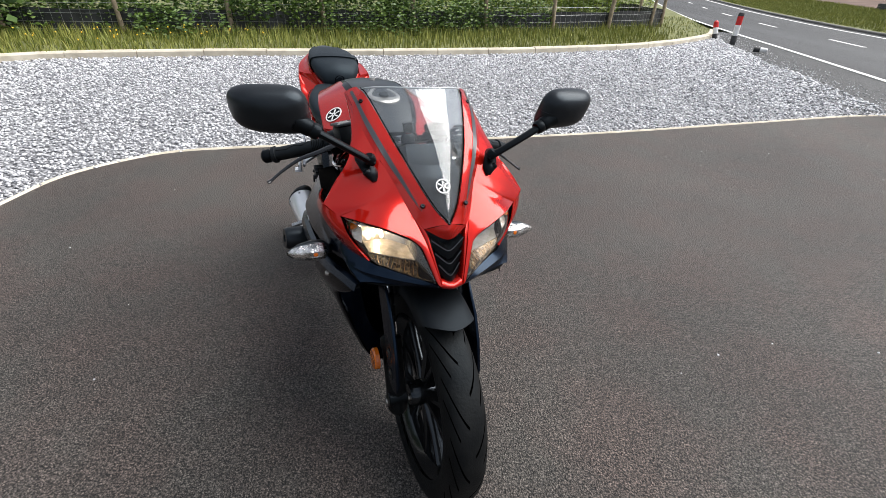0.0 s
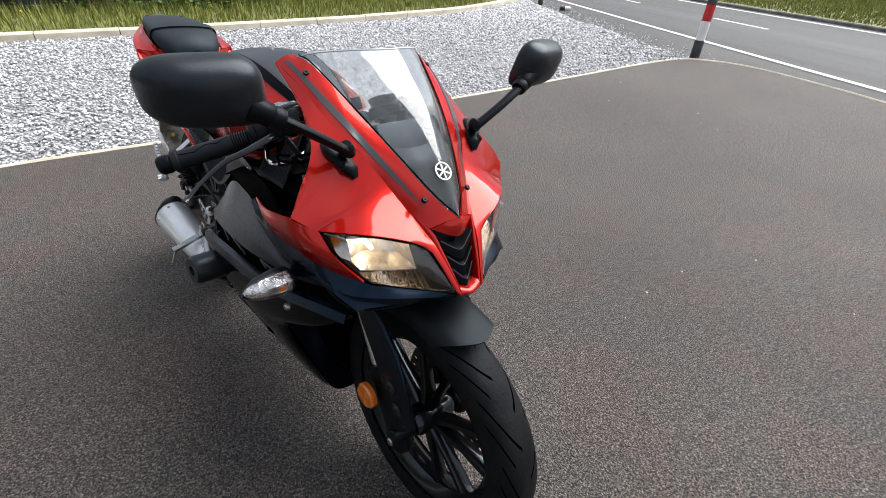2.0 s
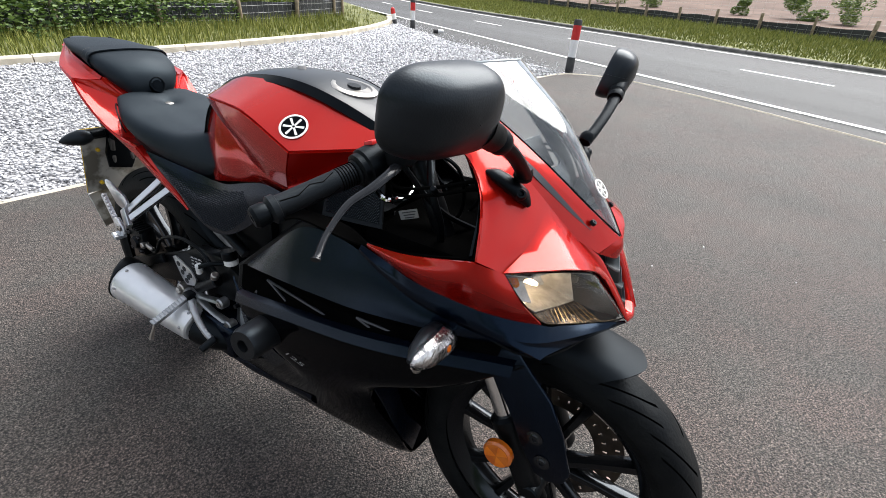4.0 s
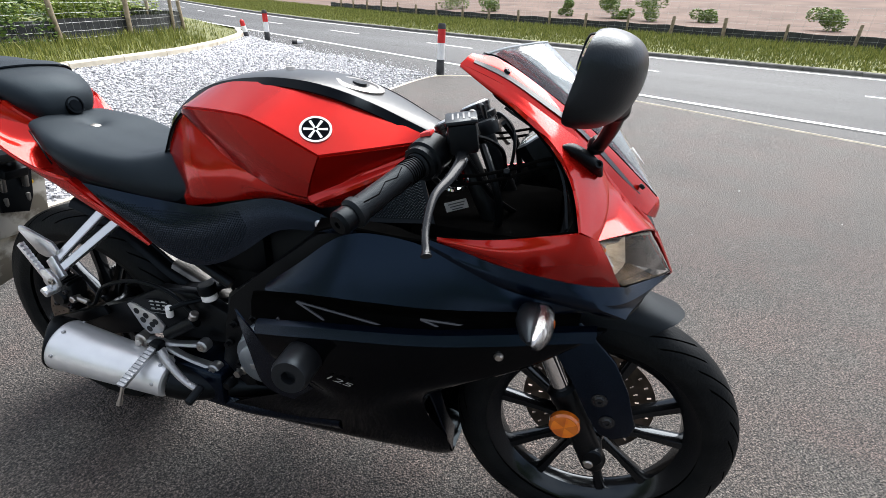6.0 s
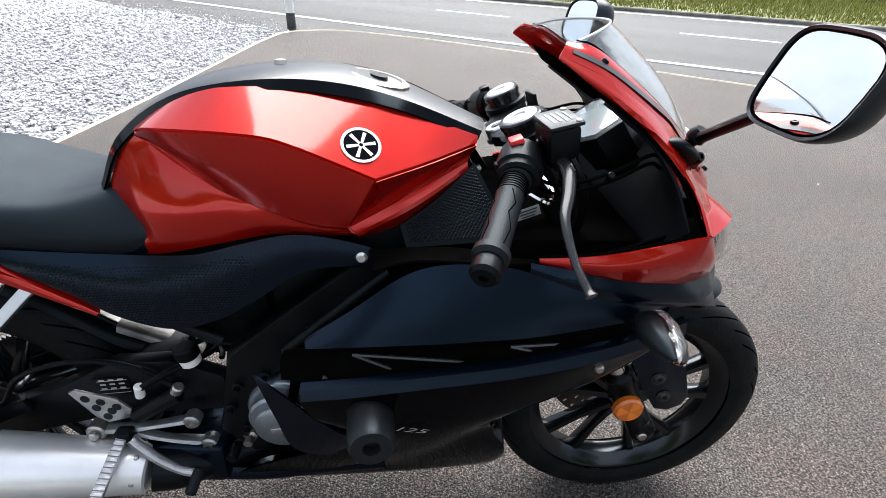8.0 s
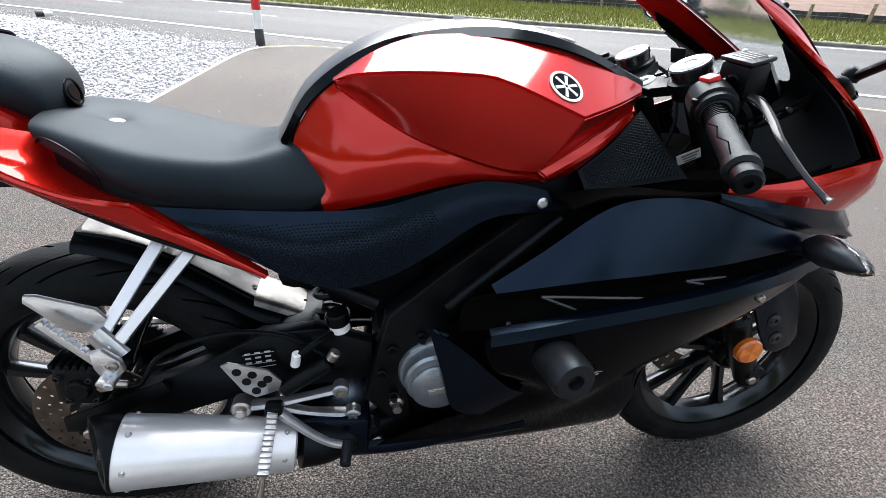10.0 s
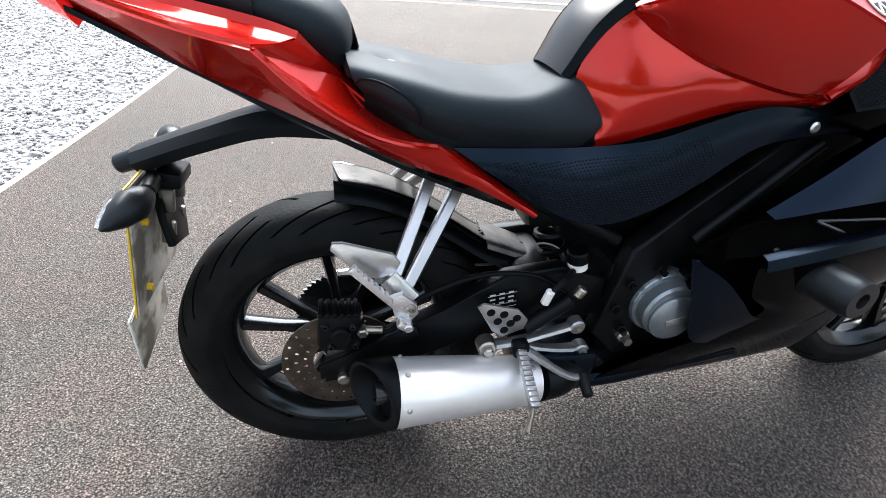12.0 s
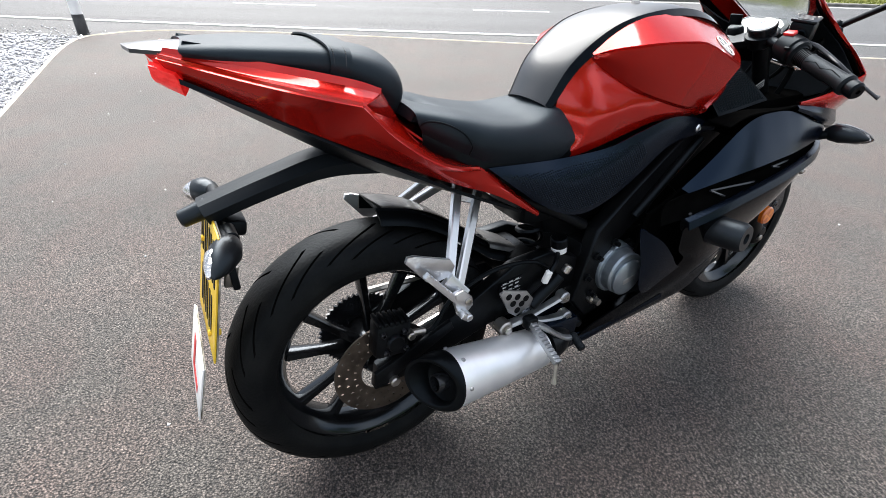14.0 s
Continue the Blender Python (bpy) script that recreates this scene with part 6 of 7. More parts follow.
knee_cols = [[(0.513, -0.080, 0.886), (0.476, -0.071, 0.853), (0.447, -0.069, 0.792), (0.488, -0.088, 0.738), (0.465, -0.086, 0.696)],
             [low_line[1], (0.520, -0.092, 0.835), (0.502, -0.097, 0.785), (0.512, -0.100, 0.742), (0.512, -0.094, 0.702)],
             [low_line[2], (0.565, -0.104, 0.815), (0.556, -0.110, 0.782), (0.562, -0.108, 0.750), (0.572, -0.102, 0.718)],
             [low_line[3], (0.624, -0.114, 0.803), (0.622, -0.115, 0.782), (0.626, -0.112, 0.758), (0.630, -0.107, 0.733)],
             [low_line[4], (0.690, -0.124, 0.782), (0.690, -0.123, 0.771), (0.690, -0.120, 0.760), (0.692, -0.114, 0.748)],
             [low_line[5], (0.752, -0.131, 0.769), (0.753, -0.130, 0.764), (0.754, -0.127, 0.758), (0.756, -0.119, 0.748)],
             [(0.806, -0.138, 0.770), (0.808, -0.136, 0.766), (0.810, -0.134, 0.762), (0.812, -0.130, 0.757), (0.815, -0.122, 0.751)]]
knee_face = loft(knee_cols, 24, 5, 0.004)
tank_step = loft([line_r, low_line], 30, 1, 0.003)
lip_end = loft([[QP, (0.810, -0.146, 0.769), lip_f[0], (0.818, -0.135, 0.756), base_f[0]], [(0.802, -0.136, 0.772), (0.806, -0.135, 0.767), (0.810, -0.133, 0.762), (0.812, -0.129, 0.757), (0.815, -0.121, 0.752)]], 10, 2, 0.002)
tank_shell = brow_face


def on_shell(vf, x, z):
    """The pose that lays a badge flat on a shell's outer face near x and z."""
    v = np.array(vf[0])[:len(vf[0]) // 2]
    d = np.hypot(v[:, 0] - x, v[:, 2] - z)
    near = v[np.argsort(d)[:9]]
    c = near.mean(0)
    w = np.linalg.svd(near - c)[2]
    nrm = w[2] if w[2][1] < 0 else -w[2]
    return Matrix.Translation(c + nrm * 0.0046) @ Vector(nrm).to_track_quat("Y", "Z").to_matrix().to_4x4()


for ob in both("tank", joined(brow_face, mid_face, front_face, knee_face, tank_step, lip_end), RED, "glossy red creased fuel tank side"):
    ob.data.set_sharp_from_angle(angle=radians(24))
cov = [[(0.433, -0.068, 0.792), (0.484, -0.078, 0.866), (0.570, -0.088, 0.922), (0.674, -0.093, 0.948), (0.78, -0.092, 0.947), (0.88, -0.084, 0.925), (0.99, -0.056, 0.878)],
       [(0.428, -0.058, 0.800), (0.478, -0.066, 0.876), (0.566, -0.074, 0.934), (0.672, -0.078, 0.958), (0.78, -0.078, 0.959), (0.88, -0.068, 0.936), (0.996, -0.046, 0.888)],
       [(0.422, -0.03, 0.806), (0.474, -0.035, 0.883), (0.563, -0.04, 0.941), (0.668, -0.042, 0.965), (0.78, -0.042, 0.966), (0.88, -0.034, 0.940), (1.002, -0.024, 0.892)],
       [(0.420, 0, 0.808), (0.472, 0, 0.885), (0.561, 0, 0.943), (0.668, 0, 0.967), (0.78, 0, 0.968), (0.88, 0, 0.941), (1.004, 0, 0.893)]]
bpart("tank_cover", loft(sym(cov), 34, 3, 0.004), COVERGREY, "dark grey glossy cover along the tank's top")
trim = [[(x, y - 0.0015, z + 0.0005) for x, y, z in cov[0]], [(x, y - 0.001, z + 0.0015) for x, y, z in cov[1]]]
both("cover_trim", loft(trim, 34, 3, 0.003), GLOSS, "gloss black edge of the tank cover")
capm = along((0.840, 0, 0.9465), (0.8465, 0, 0.9765))
fc = bpart("fuel_cap", moved(lathe([(0.048, 0), (0.048, 0.006), (0.043, 0.009), (0.036, 0.009), (0.034, 0.006), (0.0, 0.006)], 36), capm), STEEL, "round metal fuel filler cap")
bpart("key_flap", moved(lathe([(0.014, 0.006), (0.013, 0.011), (0, 0.011)], 18), capm), DARKMETAL, "", fc)
bpart("tank_bolt", turned((0.70, 0, 0.968), (0.70, 0, 0.975), [(0.010, 0), (0.008, 1)], 14), STEEL)
at_badge = on_shell(tank_shell, 0.824, 0.890)
roundel(at_badge, 0.0265, None, WHITE, GLOSS)
flip_y = Matrix.Diagonal((1, -1, 1, 1))
roundel(flip_y @ at_badge @ Matrix.Diagonal((1, 1, -1, 1)), 0.0265, None, WHITE, GLOSS)
both("side_filler", loft([[(0.47, -0.070, 0.73), (0.62, -0.085, 0.752), (0.80, -0.088, 0.778), (0.88, -0.080, 0.795), (0.97, -0.052, 0.850)], [(0.45, -0.085, 0.66), (0.62, -0.095, 0.68), (0.80, -0.105, 0.70), (0.90, -0.105, 0.70), (1.02, -0.09, 0.76)]], 18, 3), PLASTIC, "black infill under the tank")
bpart("tank_inside", block((0.38, 0.13, 0.10), 0.02, pose(0.74, 0, 0.80)), PLASTIC)

# textured knee panels and radiator mesh panels
knee = [[(0.255, -0.118, 0.724), (0.35, -0.108, 0.712), (0.447, -0.100, 0.703), (0.56, -0.115, 0.712), (0.64, -0.124, 0.736), (0.72, -0.131, 0.757), (0.80, -0.134, 0.748), (0.89, -0.130, 0.716)],
        [(0.30, -0.120, 0.690), (0.40, -0.118, 0.665), (0.48, -0.120, 0.655), (0.57, -0.126, 0.668), (0.65, -0.130, 0.700), (0.72, -0.134, 0.728), (0.80, -0.136, 0.728), (0.89, -0.131, 0.712)],
        [(0.37, -0.116, 0.640), (0.43, -0.120, 0.600), (0.505, -0.122, 0.578), (0.58, -0.126, 0.598), (0.65, -0.130, 0.640), (0.73, -0.134, 0.696), (0.81, -0.135, 0.708), (0.89, -0.130, 0.708)]]
both("knee_panel", loft(knee, 30, 5), SATIN, "black knee panel with a dimpled texture")
knee_v = np.array(loft(knee, 60, 10)[0])
halves = knee_v[:len(knee_v) // 2], knee_v[len(knee_v) // 2:]
knee_v = min(halves, key=lambda h: h[:, 1].mean())
patch = [(0.305, 0.700), (0.360, 0.693), (0.447, 0.686), (0.530, 0.692), (0.590, 0.704), (0.645, 0.722), (0.665, 0.690), (0.640, 0.652), (0.580, 0.608), (0.520, 0.582), (0.482, 0.580), (0.430, 0.612), (0.365, 0.655)]
grid = np.array([(0.300 + i * 0.0060 + (j % 2) * 0.0030, 0.580 + j * 0.0048 + i * 0.0004) for j in range(31) for i in range(64)])
dots = []
for x, z in grid[inside(grid[:, 0], grid[:, 1], patch)]:
    d = np.hypot(knee_v[:, 0] - x, knee_v[:, 2] - z)
    k = np.argsort(d)[:4]
    y = np.average(knee_v[k, 1], weights=1 / (d[k] + 1e-4)) - 0.0004
    dots.append(([(x - 0.0023, y, z), (x, y - 0.0020, z + 0.0004), (x + 0.0023, y, z), (x, y, z - 0.0019), (x, y, z + 0.0019)], [(0, 3, 1), (3, 2, 1), (2, 4, 1), (4, 0, 1)]))
both("knee_texture", joined(*dots), KNEESKIN)
for s in (-1, 1):
    bpart("panel_screw", turned((0.818, 0.131 * s, 0.722), (0.818, 0.142 * s, 0.722), [(0.010, 0), (0.010, 0.6), (0.006, 1)], 14), ALU, "silver screw head")
mesh_rails = [[(0.875, -0.118, 0.765), (0.93, -0.102, 0.802), (0.985, -0.074, 0.848)], [(0.885, -0.136, 0.738), (0.96, -0.142, 0.748), (1.04, -0.152, 0.762)]]
both("mesh_panel", loft([[(0.875, -0.118, 0.765), (0.93, -0.102, 0.802), (0.985, -0.074, 0.848)], [(0.885, -0.136, 0.738), (0.96, -0.142, 0.748), (1.04, -0.152, 0.762)]], 12, 4), PLASTIC, "black honeycomb mesh panel")

cells = []
ra, rb = spline(mesh_rails[0], 60), spline(mesh_rails[1], 60)
for i in range(4, 57):
    a, b = ra[i], rb[i]
    rows = int(np.linalg.norm(b - a) / 0.0058)
    for k in range(1, rows):
        p = a + (b - a) * ((k + 0.5 * (i % 2)) / (rows + 0.5)) + np.array((-0.001, -0.0030, 0.0024))
        q = 0.0016
        if i % 2 == 0 or k < rows - 1:
            cells.append(([tuple(p + (-q, 0, -q)), tuple(p + (q, 0, -q)), tuple(p + (q, 0, q)), tuple(p + (-q, 0, q)), tuple(p + (0, -0.0022, 0.001))], [(0, 1, 4), (1, 2, 4), (2, 3, 4), (3, 0, 4)]))
both("honeycomb", joined(*cells), SEATSKIN)

# seats and tail
seat = [[(0.142, -0.092, 0.795), (0.20, -0.112, 0.762), (0.26, -0.114, 0.732), (0.36, -0.106, 0.712), (0.45, -0.090, 0.698), (0.492, -0.088, 0.724)],
        [(0.130, -0.102, 0.815), (0.20, -0.134, 0.788), (0.27, -0.138, 0.764), (0.36, -0.124, 0.745), (0.45, -0.102, 0.735), (0.496, -0.086, 0.742)],
        [(0.125, -0.095, 0.834), (0.20, -0.122, 0.818), (0.27, -0.124, 0.798), (0.36, -0.108, 0.783), (0.43, -0.086, 0.788), (0.466, -0.068, 0.796)],
        [(0.122, -0.05, 0.842), (0.20, -0.06, 0.824), (0.27, -0.06, 0.803), (0.36, -0.055, 0.787), (0.42, -0.045, 0.797), (0.446, -0.035, 0.808)],
        [(0.120, 0, 0.842), (0.20, 0, 0.820), (0.27, 0, 0.802), (0.36, 0, 0.786), (0.42, 0, 0.798), (0.440, 0, 0.812)]]
bpart("seat_base", loft(sym([[(x, y * 0.97, z + 0.004) for x, y, z in seat[0]], [(x, y * 0.9, z - 0.03) for x, y, z in seat[0]], [(x, 0, z - 0.035) for x, y, z in seat[0]]]), 20, 2, 0.003), PLASTIC)
seat_vf = loft(sym(seat), 60, 7, 0.02)
sv = np.array(seat_vf[0])
sv[:, 2] -= 0.009 * np.exp(-((sv[:, 0] - 0.184) ** 2 + (sv[:, 1] * 0.8) ** 2) / 0.018 ** 2)
rs = bpart("rider_seat", (sv, seat_vf[1]), SEATSKIN, "black vinyl rider seat")
bpart("seat_button", turned((0.184, 0, 0.809), (0.1855, 0, 0.8195), [(0.011, 0), (0.011, 0.8), (0.006, 1), (0, 1)], 16), STEEL, "", rs)
both("seat_seam", sweep([(0.131, -0.104, 0.812), (0.142, -0.113, 0.820), (0.166, -0.126, 0.816), (0.193, -0.137, 0.800), (0.208, -0.140, 0.778), (0.207, -0.134, 0.762)], 0.0016, 6), PLASTIC, "", rs)
pill = [[(-0.175, -0.062, 0.930), (-0.10, -0.085, 0.917), (0, -0.093, 0.899), (0.045, -0.093, 0.880), (0.070, -0.084, 0.862), (0.088, -0.064, 0.843), (0.098, -0.045, 0.824)],
        [(-0.180, -0.066, 0.938), (-0.10, -0.090, 0.928), (0, -0.099, 0.914), (0.055, -0.098, 0.896), (0.090, -0.086, 0.872), (0.108, -0.066, 0.848), (0.112, -0.046, 0.824)],
        [(-0.176, -0.052, 0.944), (-0.10, -0.076, 0.941), (0, -0.084, 0.932), (0.070, -0.078, 0.914), (0.112, -0.066, 0.888), (0.127, -0.054, 0.856), (0.121, -0.040, 0.824)],
        [(-0.172, 0, 0.946), (-0.10, 0, 0.946), (0, 0, 0.938), (0.085, 0, 0.922), (0.126, 0, 0.894), (0.136, 0, 0.857), (0.124, 0, 0.824)]]
ps = bpart("pillion_seat", loft(sym(pill), 40, 4, 0.02), SEATSKIN, "black padded pillion seat")


def over_seat(f, out):
    """A line across the pillion seat, f of the way along it."""
    h = [spline(r, 101)[int(f * 100)] for r in pill]
    h = [(x, y * (1 + out * 12), z + out) for x, y, z in h]
    return h + [(x, -y, z) for x, y, z in h[-2::-1]]


bpart("strap", loft([over_seat(f, 0.0025) for f in (0.33, 0.365, 0.40)], 40, 2, 0.0028), SEATSKIN, "stitched black grab strap", ps)
for f in (0.342, 0.388):
    pts = spline(over_seat(f, 0.0044), 90)
    bpart("stitching", joined(*[sweep([pts[i], pts[i + 1]], 0.0008, 4, smooth=False) for i in range(0, 89, 2)]), STITCH, "grey stitching", ps)
bt = along((0.1345, 0.003, 0.8570), (0.1540, 0.003, 0.8615))
bpart("seat_lock", moved(lathe([(0.021, -0.02), (0.021, 0.002), (0.019, 0.004), (0.0165, 0.004), (0.0160, 0.002), (0.0125, 0.002), (0.0115, 0.0035), (0.0, 0.0035)], 30), bt), GLOSS, "round black seat lock cover", ps)

KP, BP, PP = (0.022, -0.149, 0.866), (0.070, -0.097, 0.874), (0.112, -0.062, 0.812)
t0 = [(-0.200, -0.070, 0.944), (-0.10, -0.093, 0.924), (0.02, -0.101, 0.893), BP]
t05 = [(-0.203, -0.072, 0.938), (-0.10, -0.098, 0.914), (0.018, -0.106, 0.882), (0.066, -0.101, 0.866)]
t07 = [(-0.206, -0.076, 0.935), (-0.11, -0.109, 0.906), (0.0, -0.124, 0.877), (0.044, -0.124, 0.863)]
edge_b = [(-0.210, -0.082, 0.935), (-0.12, -0.120, 0.907), (-0.04, -0.140, 0.884), KP]
edge_f = [KP, (0.036, -0.150, 0.851), (0.058, -0.150, 0.826), (0.085, -0.149, 0.802), (0.118, -0.146, 0.776), (0.155, -0.141, 0.754), (0.190, -0.135, 0.740), (0.232, -0.130, 0.730)]
edge_t = [(0.232, -0.130, 0.730), (0.262, -0.126, 0.704), (0.310, -0.119, 0.663), (0.392, -0.112, 0.600)]
t2 = [(-0.190, -0.064, 0.908), (-0.09, -0.085, 0.855), (-0.01, -0.090, 0.810), (0.05, -0.100, 0.780), (0.12, -0.112, 0.745), (0.20, -0.120, 0.706), (0.28, -0.122, 0.668), (0.388, -0.112, 0.599)]
side_mid = [(-0.202, -0.078, 0.923), (-0.10, -0.112, 0.884), (0.0, -0.128, 0.850), (0.05, -0.136, 0.810), (0.12, -0.135, 0.760), (0.20, -0.128, 0.718), (0.28, -0.124, 0.682), (0.390, -0.113, 0.600)]


def narrowed(rail):
    """The rail with its rear end drawn in towards the middle of the machine."""
    out = []
    for x, y, z in rail:
        f = min(1, max(0, (-0.05 - x) / 0.16))
        out.append((x + 0.006 * f, y * (1 - 0.36 * f ** 1.2), z - 0.004 * f))
    return out


t0, t05, t07, edge_b, t2, side_mid = [narrowed([tuple(p) for p in spline(r, 30)]) for r in (t0, t05, t07, edge_b, t2, side_mid)]
whole_edge = cornered(edge_b, edge_f, edge_t, n=15)
ridge_top = [(0.027, -0.140, 0.858), (0.070, -0.100, 0.834), PP]
ridge_low = [(0.029, -0.143, 0.854), (0.070, -0.110, 0.828), (0.112, -0.074, 0.805)]
floor_in = [ridge_low[0], ridge_low[1], ridge_low[2], (0.130, -0.076, 0.786), (0.160, -0.080, 0.762), (0.195, -0.084, 0.744), (0.232, -0.092, 0.728)]
floor_mid = [(0.032, -0.146, 0.850), (0.066, -0.132, 0.820), (0.098, -0.118, 0.794), (0.126, -0.116, 0.777), (0.158, -0.118, 0.756), (0.193, -0.120, 0.740), (0.232, -0.118, 0.727)]
tail_shape = joined(loft([t0, t05], 24, 2, 0.004, straight=True), loft([t05, t07, edge_b], 24, 4, 0.004),
                    loft([whole_edge, [tuple(p) for p in spline(side_mid, 43)], [tuple(p) for p in spline(t2, 43)]], 43, 5, 0.004),
                    loft([[KP, (0.046, -0.124, 0.866), (0.066, -0.101, 0.866)], ridge_top], 14, 4, 0.003, straight=True), loft([ridge_top, ridge_low], 14, 1, 0.003, straight=True),
                    loft([floor_in, floor_mid, edge_f], 30, 4, 0.004),
                    loft([[(0.232, -0.092, 0.728), (0.262, -0.106, 0.716), (0.310, -0.106, 0.672), (0.390, -0.106, 0.604)], edge_t], 14, 3, 0.004, straight=True),
                    loft([[BP, (0.090, -0.080, 0.842), PP], [(0.078, -0.055, 0.868), (0.098, -0.04, 0.842), (0.120, -0.022, 0.820)]], 12, 3, 0.003),
                    loft([[(0.066, -0.101, 0.866), (0.088, -0.082, 0.840), PP], [BP, (0.092, -0.079, 0.844), (0.115, -0.058, 0.816)]], 12, 1, 0.003))
for ob in both("tail_panel", tail_shape, RED, "glossy red tail fairing"):
    ob.data.set_sharp_from_angle(angle=radians(24))
tip_side = [(-0.232, -0.030, 0.940), (-0.208, -0.045, 0.938), (-0.150, -0.068, 0.934)]
bpart("tail_tip", loft([tip_side, [(-0.240, 0, 0.943), (-0.205, 0, 0.945), (-0.150, 0, 0.944)], [(x, -y, z) for x, y, z in tip_side]], 10, 4, 0.005), COVERGREY, "dark glossy tip of the tail")
bpart("tail_bed", loft([[(0.05, -0.060, 0.868), (0.112, -0.070, 0.812), (0.17, -0.098, 0.765)], [(0.07, 0, 0.868), (0.118, 0, 0.822), (0.17, 0, 0.79)], [(0.05, 0.060, 0.868), (0.112, 0.070, 0.812), (0.17, 0.098, 0.765)]], 10, 4), RED, "red tail bed between the seats")
lens = [[(-0.212, -0.046, 0.926), (-0.186, -0.054, 0.914)], [(-0.210, -0.043, 0.915), (-0.181, -0.051, 0.899)], [(-0.202, -0.038, 0.906), (-0.177, -0.044, 0.889)]]
tl = bpart("tail_light", loft(lens, 8, 4, 0.012), TAILRED, "red tail light lens")
bpart("tail_light", mirrored(loft(lens, 8, 4, 0.012)), TAILRED, "red tail light lens")
bpart("light_bar", loft([[(-0.210, -0.045, 0.926), (-0.217, 0, 0.930), (-0.210, 0.045, 0.926)], [(-0.202, -0.038, 0.905), (-0.208, 0, 0.905), (-0.202, 0.038, 0.905)]], 10, 3, 0.012), TAILRED, "", tl)
under = [[(-0.188, -0.060, 0.906), (-0.09, -0.082, 0.853), (0.05, -0.092, 0.773), (0.20, -0.103, 0.690), (0.36, -0.10, 0.610)], [(-0.18, 0, 0.895), (-0.08, 0, 0.825), (0.05, 0, 0.740), (0.20, 0, 0.670), (0.36, 0, 0.600)]]
bpart("undertail", loft(sym(under), 20, 4, 0.006), PLASTIC, "black undertail panel")

# number plate hanger
arm = bpart("plate_hanger", loft(sym([[(0.12, -0.030, 0.716), (0.0, -0.031, 0.731), (-0.10, -0.029, 0.715), (-0.20, -0.027, 0.689)], [(0.12, -0.035, 0.738), (0.0, -0.036, 0.749), (-0.10, -0.034, 0.730), (-0.205, -0.031, 0.702)],
                                      [(0.12, -0.022, 0.756), (0.0, -0.023, 0.763), (-0.10, -0.021, 0.741), (-0.208, -0.019, 0.711)], [(0.12, 0, 0.757), (0.0, 0, 0.764), (-0.10, 0, 0.742), (-0.210, 0, 0.712)]]), 18, 2, 0.005, straight=True), MATT, "black number plate hanger arm")
arm.data.set_sharp_from_angle(angle=radians(20))
bpart("plate_lamp", turned((-0.195, 0, 0.704), (-0.240, 0, 0.692), [(0.017, 0), (0.0155, 0.5), (0.0145, 0.92), (0.011, 1)], 18), NYLON, "black plate lamp", arm)
leg = bpart("hanger_leg", plate([(-0.045, 0.075), (0.045, 0.075), (0.040, 0.030), (0.046, -0.01), (0.034, -0.055), (-0.034, -0.055), (-0.046, -0.01), (-0.040, 0.030)], -0.006, 0.006, 0.003, pose(-0.186, 0, 0.612, 0, 14, 90)), PLASTIC, "black bracket behind the plate", arm)
bpart("clamp", block((0.05, 0.062, 0.026), 0.006, pose(-0.172, 0, 0.672, 0, 14, 0)), PLASTIC, "", leg)
for yy, zz in ((-0.028, 0.640), (0.028, 0.640), (-0.028, 0.585), (0.028, 0.585)):
    bpart("bracket_rib", block((0.022, 0.012, 0.040), 0.004, pose(-0.176 - (0.64 - zz) * 0.25, yy, zz, 0, 14, 0)), GALV, "", leg)
bpart("crossbar", rod((-0.185, -0.10, 0.675), (-0.185, 0.10, 0.675), 0.013), PLASTIC, "", arm)
PL = pose(-0.222, 0.0, 0.585, 0, 14, 0)
np_ = bpart("number_plate", block((0.003, 0.205, 0.225), 0.001, PL), YELLOW, "yellow rear number plate")
bpart("plate_back", block((0.003, 0.203, 0.223), 0.001, PL @ Matrix.Translation((0.0035, 0, 0))), DIRTY, "dirt-stained pale back of the plate", np_)
for r, zz in enumerate((0.055, -0.045)):
    for k in range(3 if r else 4):
        for q in (0, 1):
            bpart("plate_bar", block((0.0012, 0.009, 0.072), 0, PL @ Matrix.Translation((-0.0022, (k - (1 if r else 1.5)) * 0.048 + q * 0.022 - 0.011, zz))), PLASTIC, "", np_)
L2 = pose(-0.281, -0.003, 0.412, 0, 14, 0) @ pose(0, 0, 0, 15, 0, 0)
lp = bpart("learner_plate", block((0.003, 0.150, 0.150), 0.001, L2), WHITE, "white plate with red letter strokes")
bpart("learner_back", block((0.002, 0.148, 0.148), 0.0005, L2 @ Matrix.Translation((0.003, 0, 0))), DIRTY, "", lp)
bpart("letter_stroke", block((0.001, 0.02, 0.09), 0, L2 @ Matrix.Translation((-0.0022, 0.025, 0))), REDPLAS, "red letter stroke", lp)
bpart("letter_stroke", block((0.001, 0.06, 0.02), 0, L2 @ Matrix.Translation((-0.0022, -0.005, -0.035))), REDPLAS, "red letter stroke", lp)
for yy, zz in ((-0.06, 0.04), (0.06, 0.04), (-0.06, -0.08)):
    bpart("plate_bolt", moved(rod((-0.006, yy, zz), (0.014, yy, zz), 0.006), PL), YELLOW, "", np_)
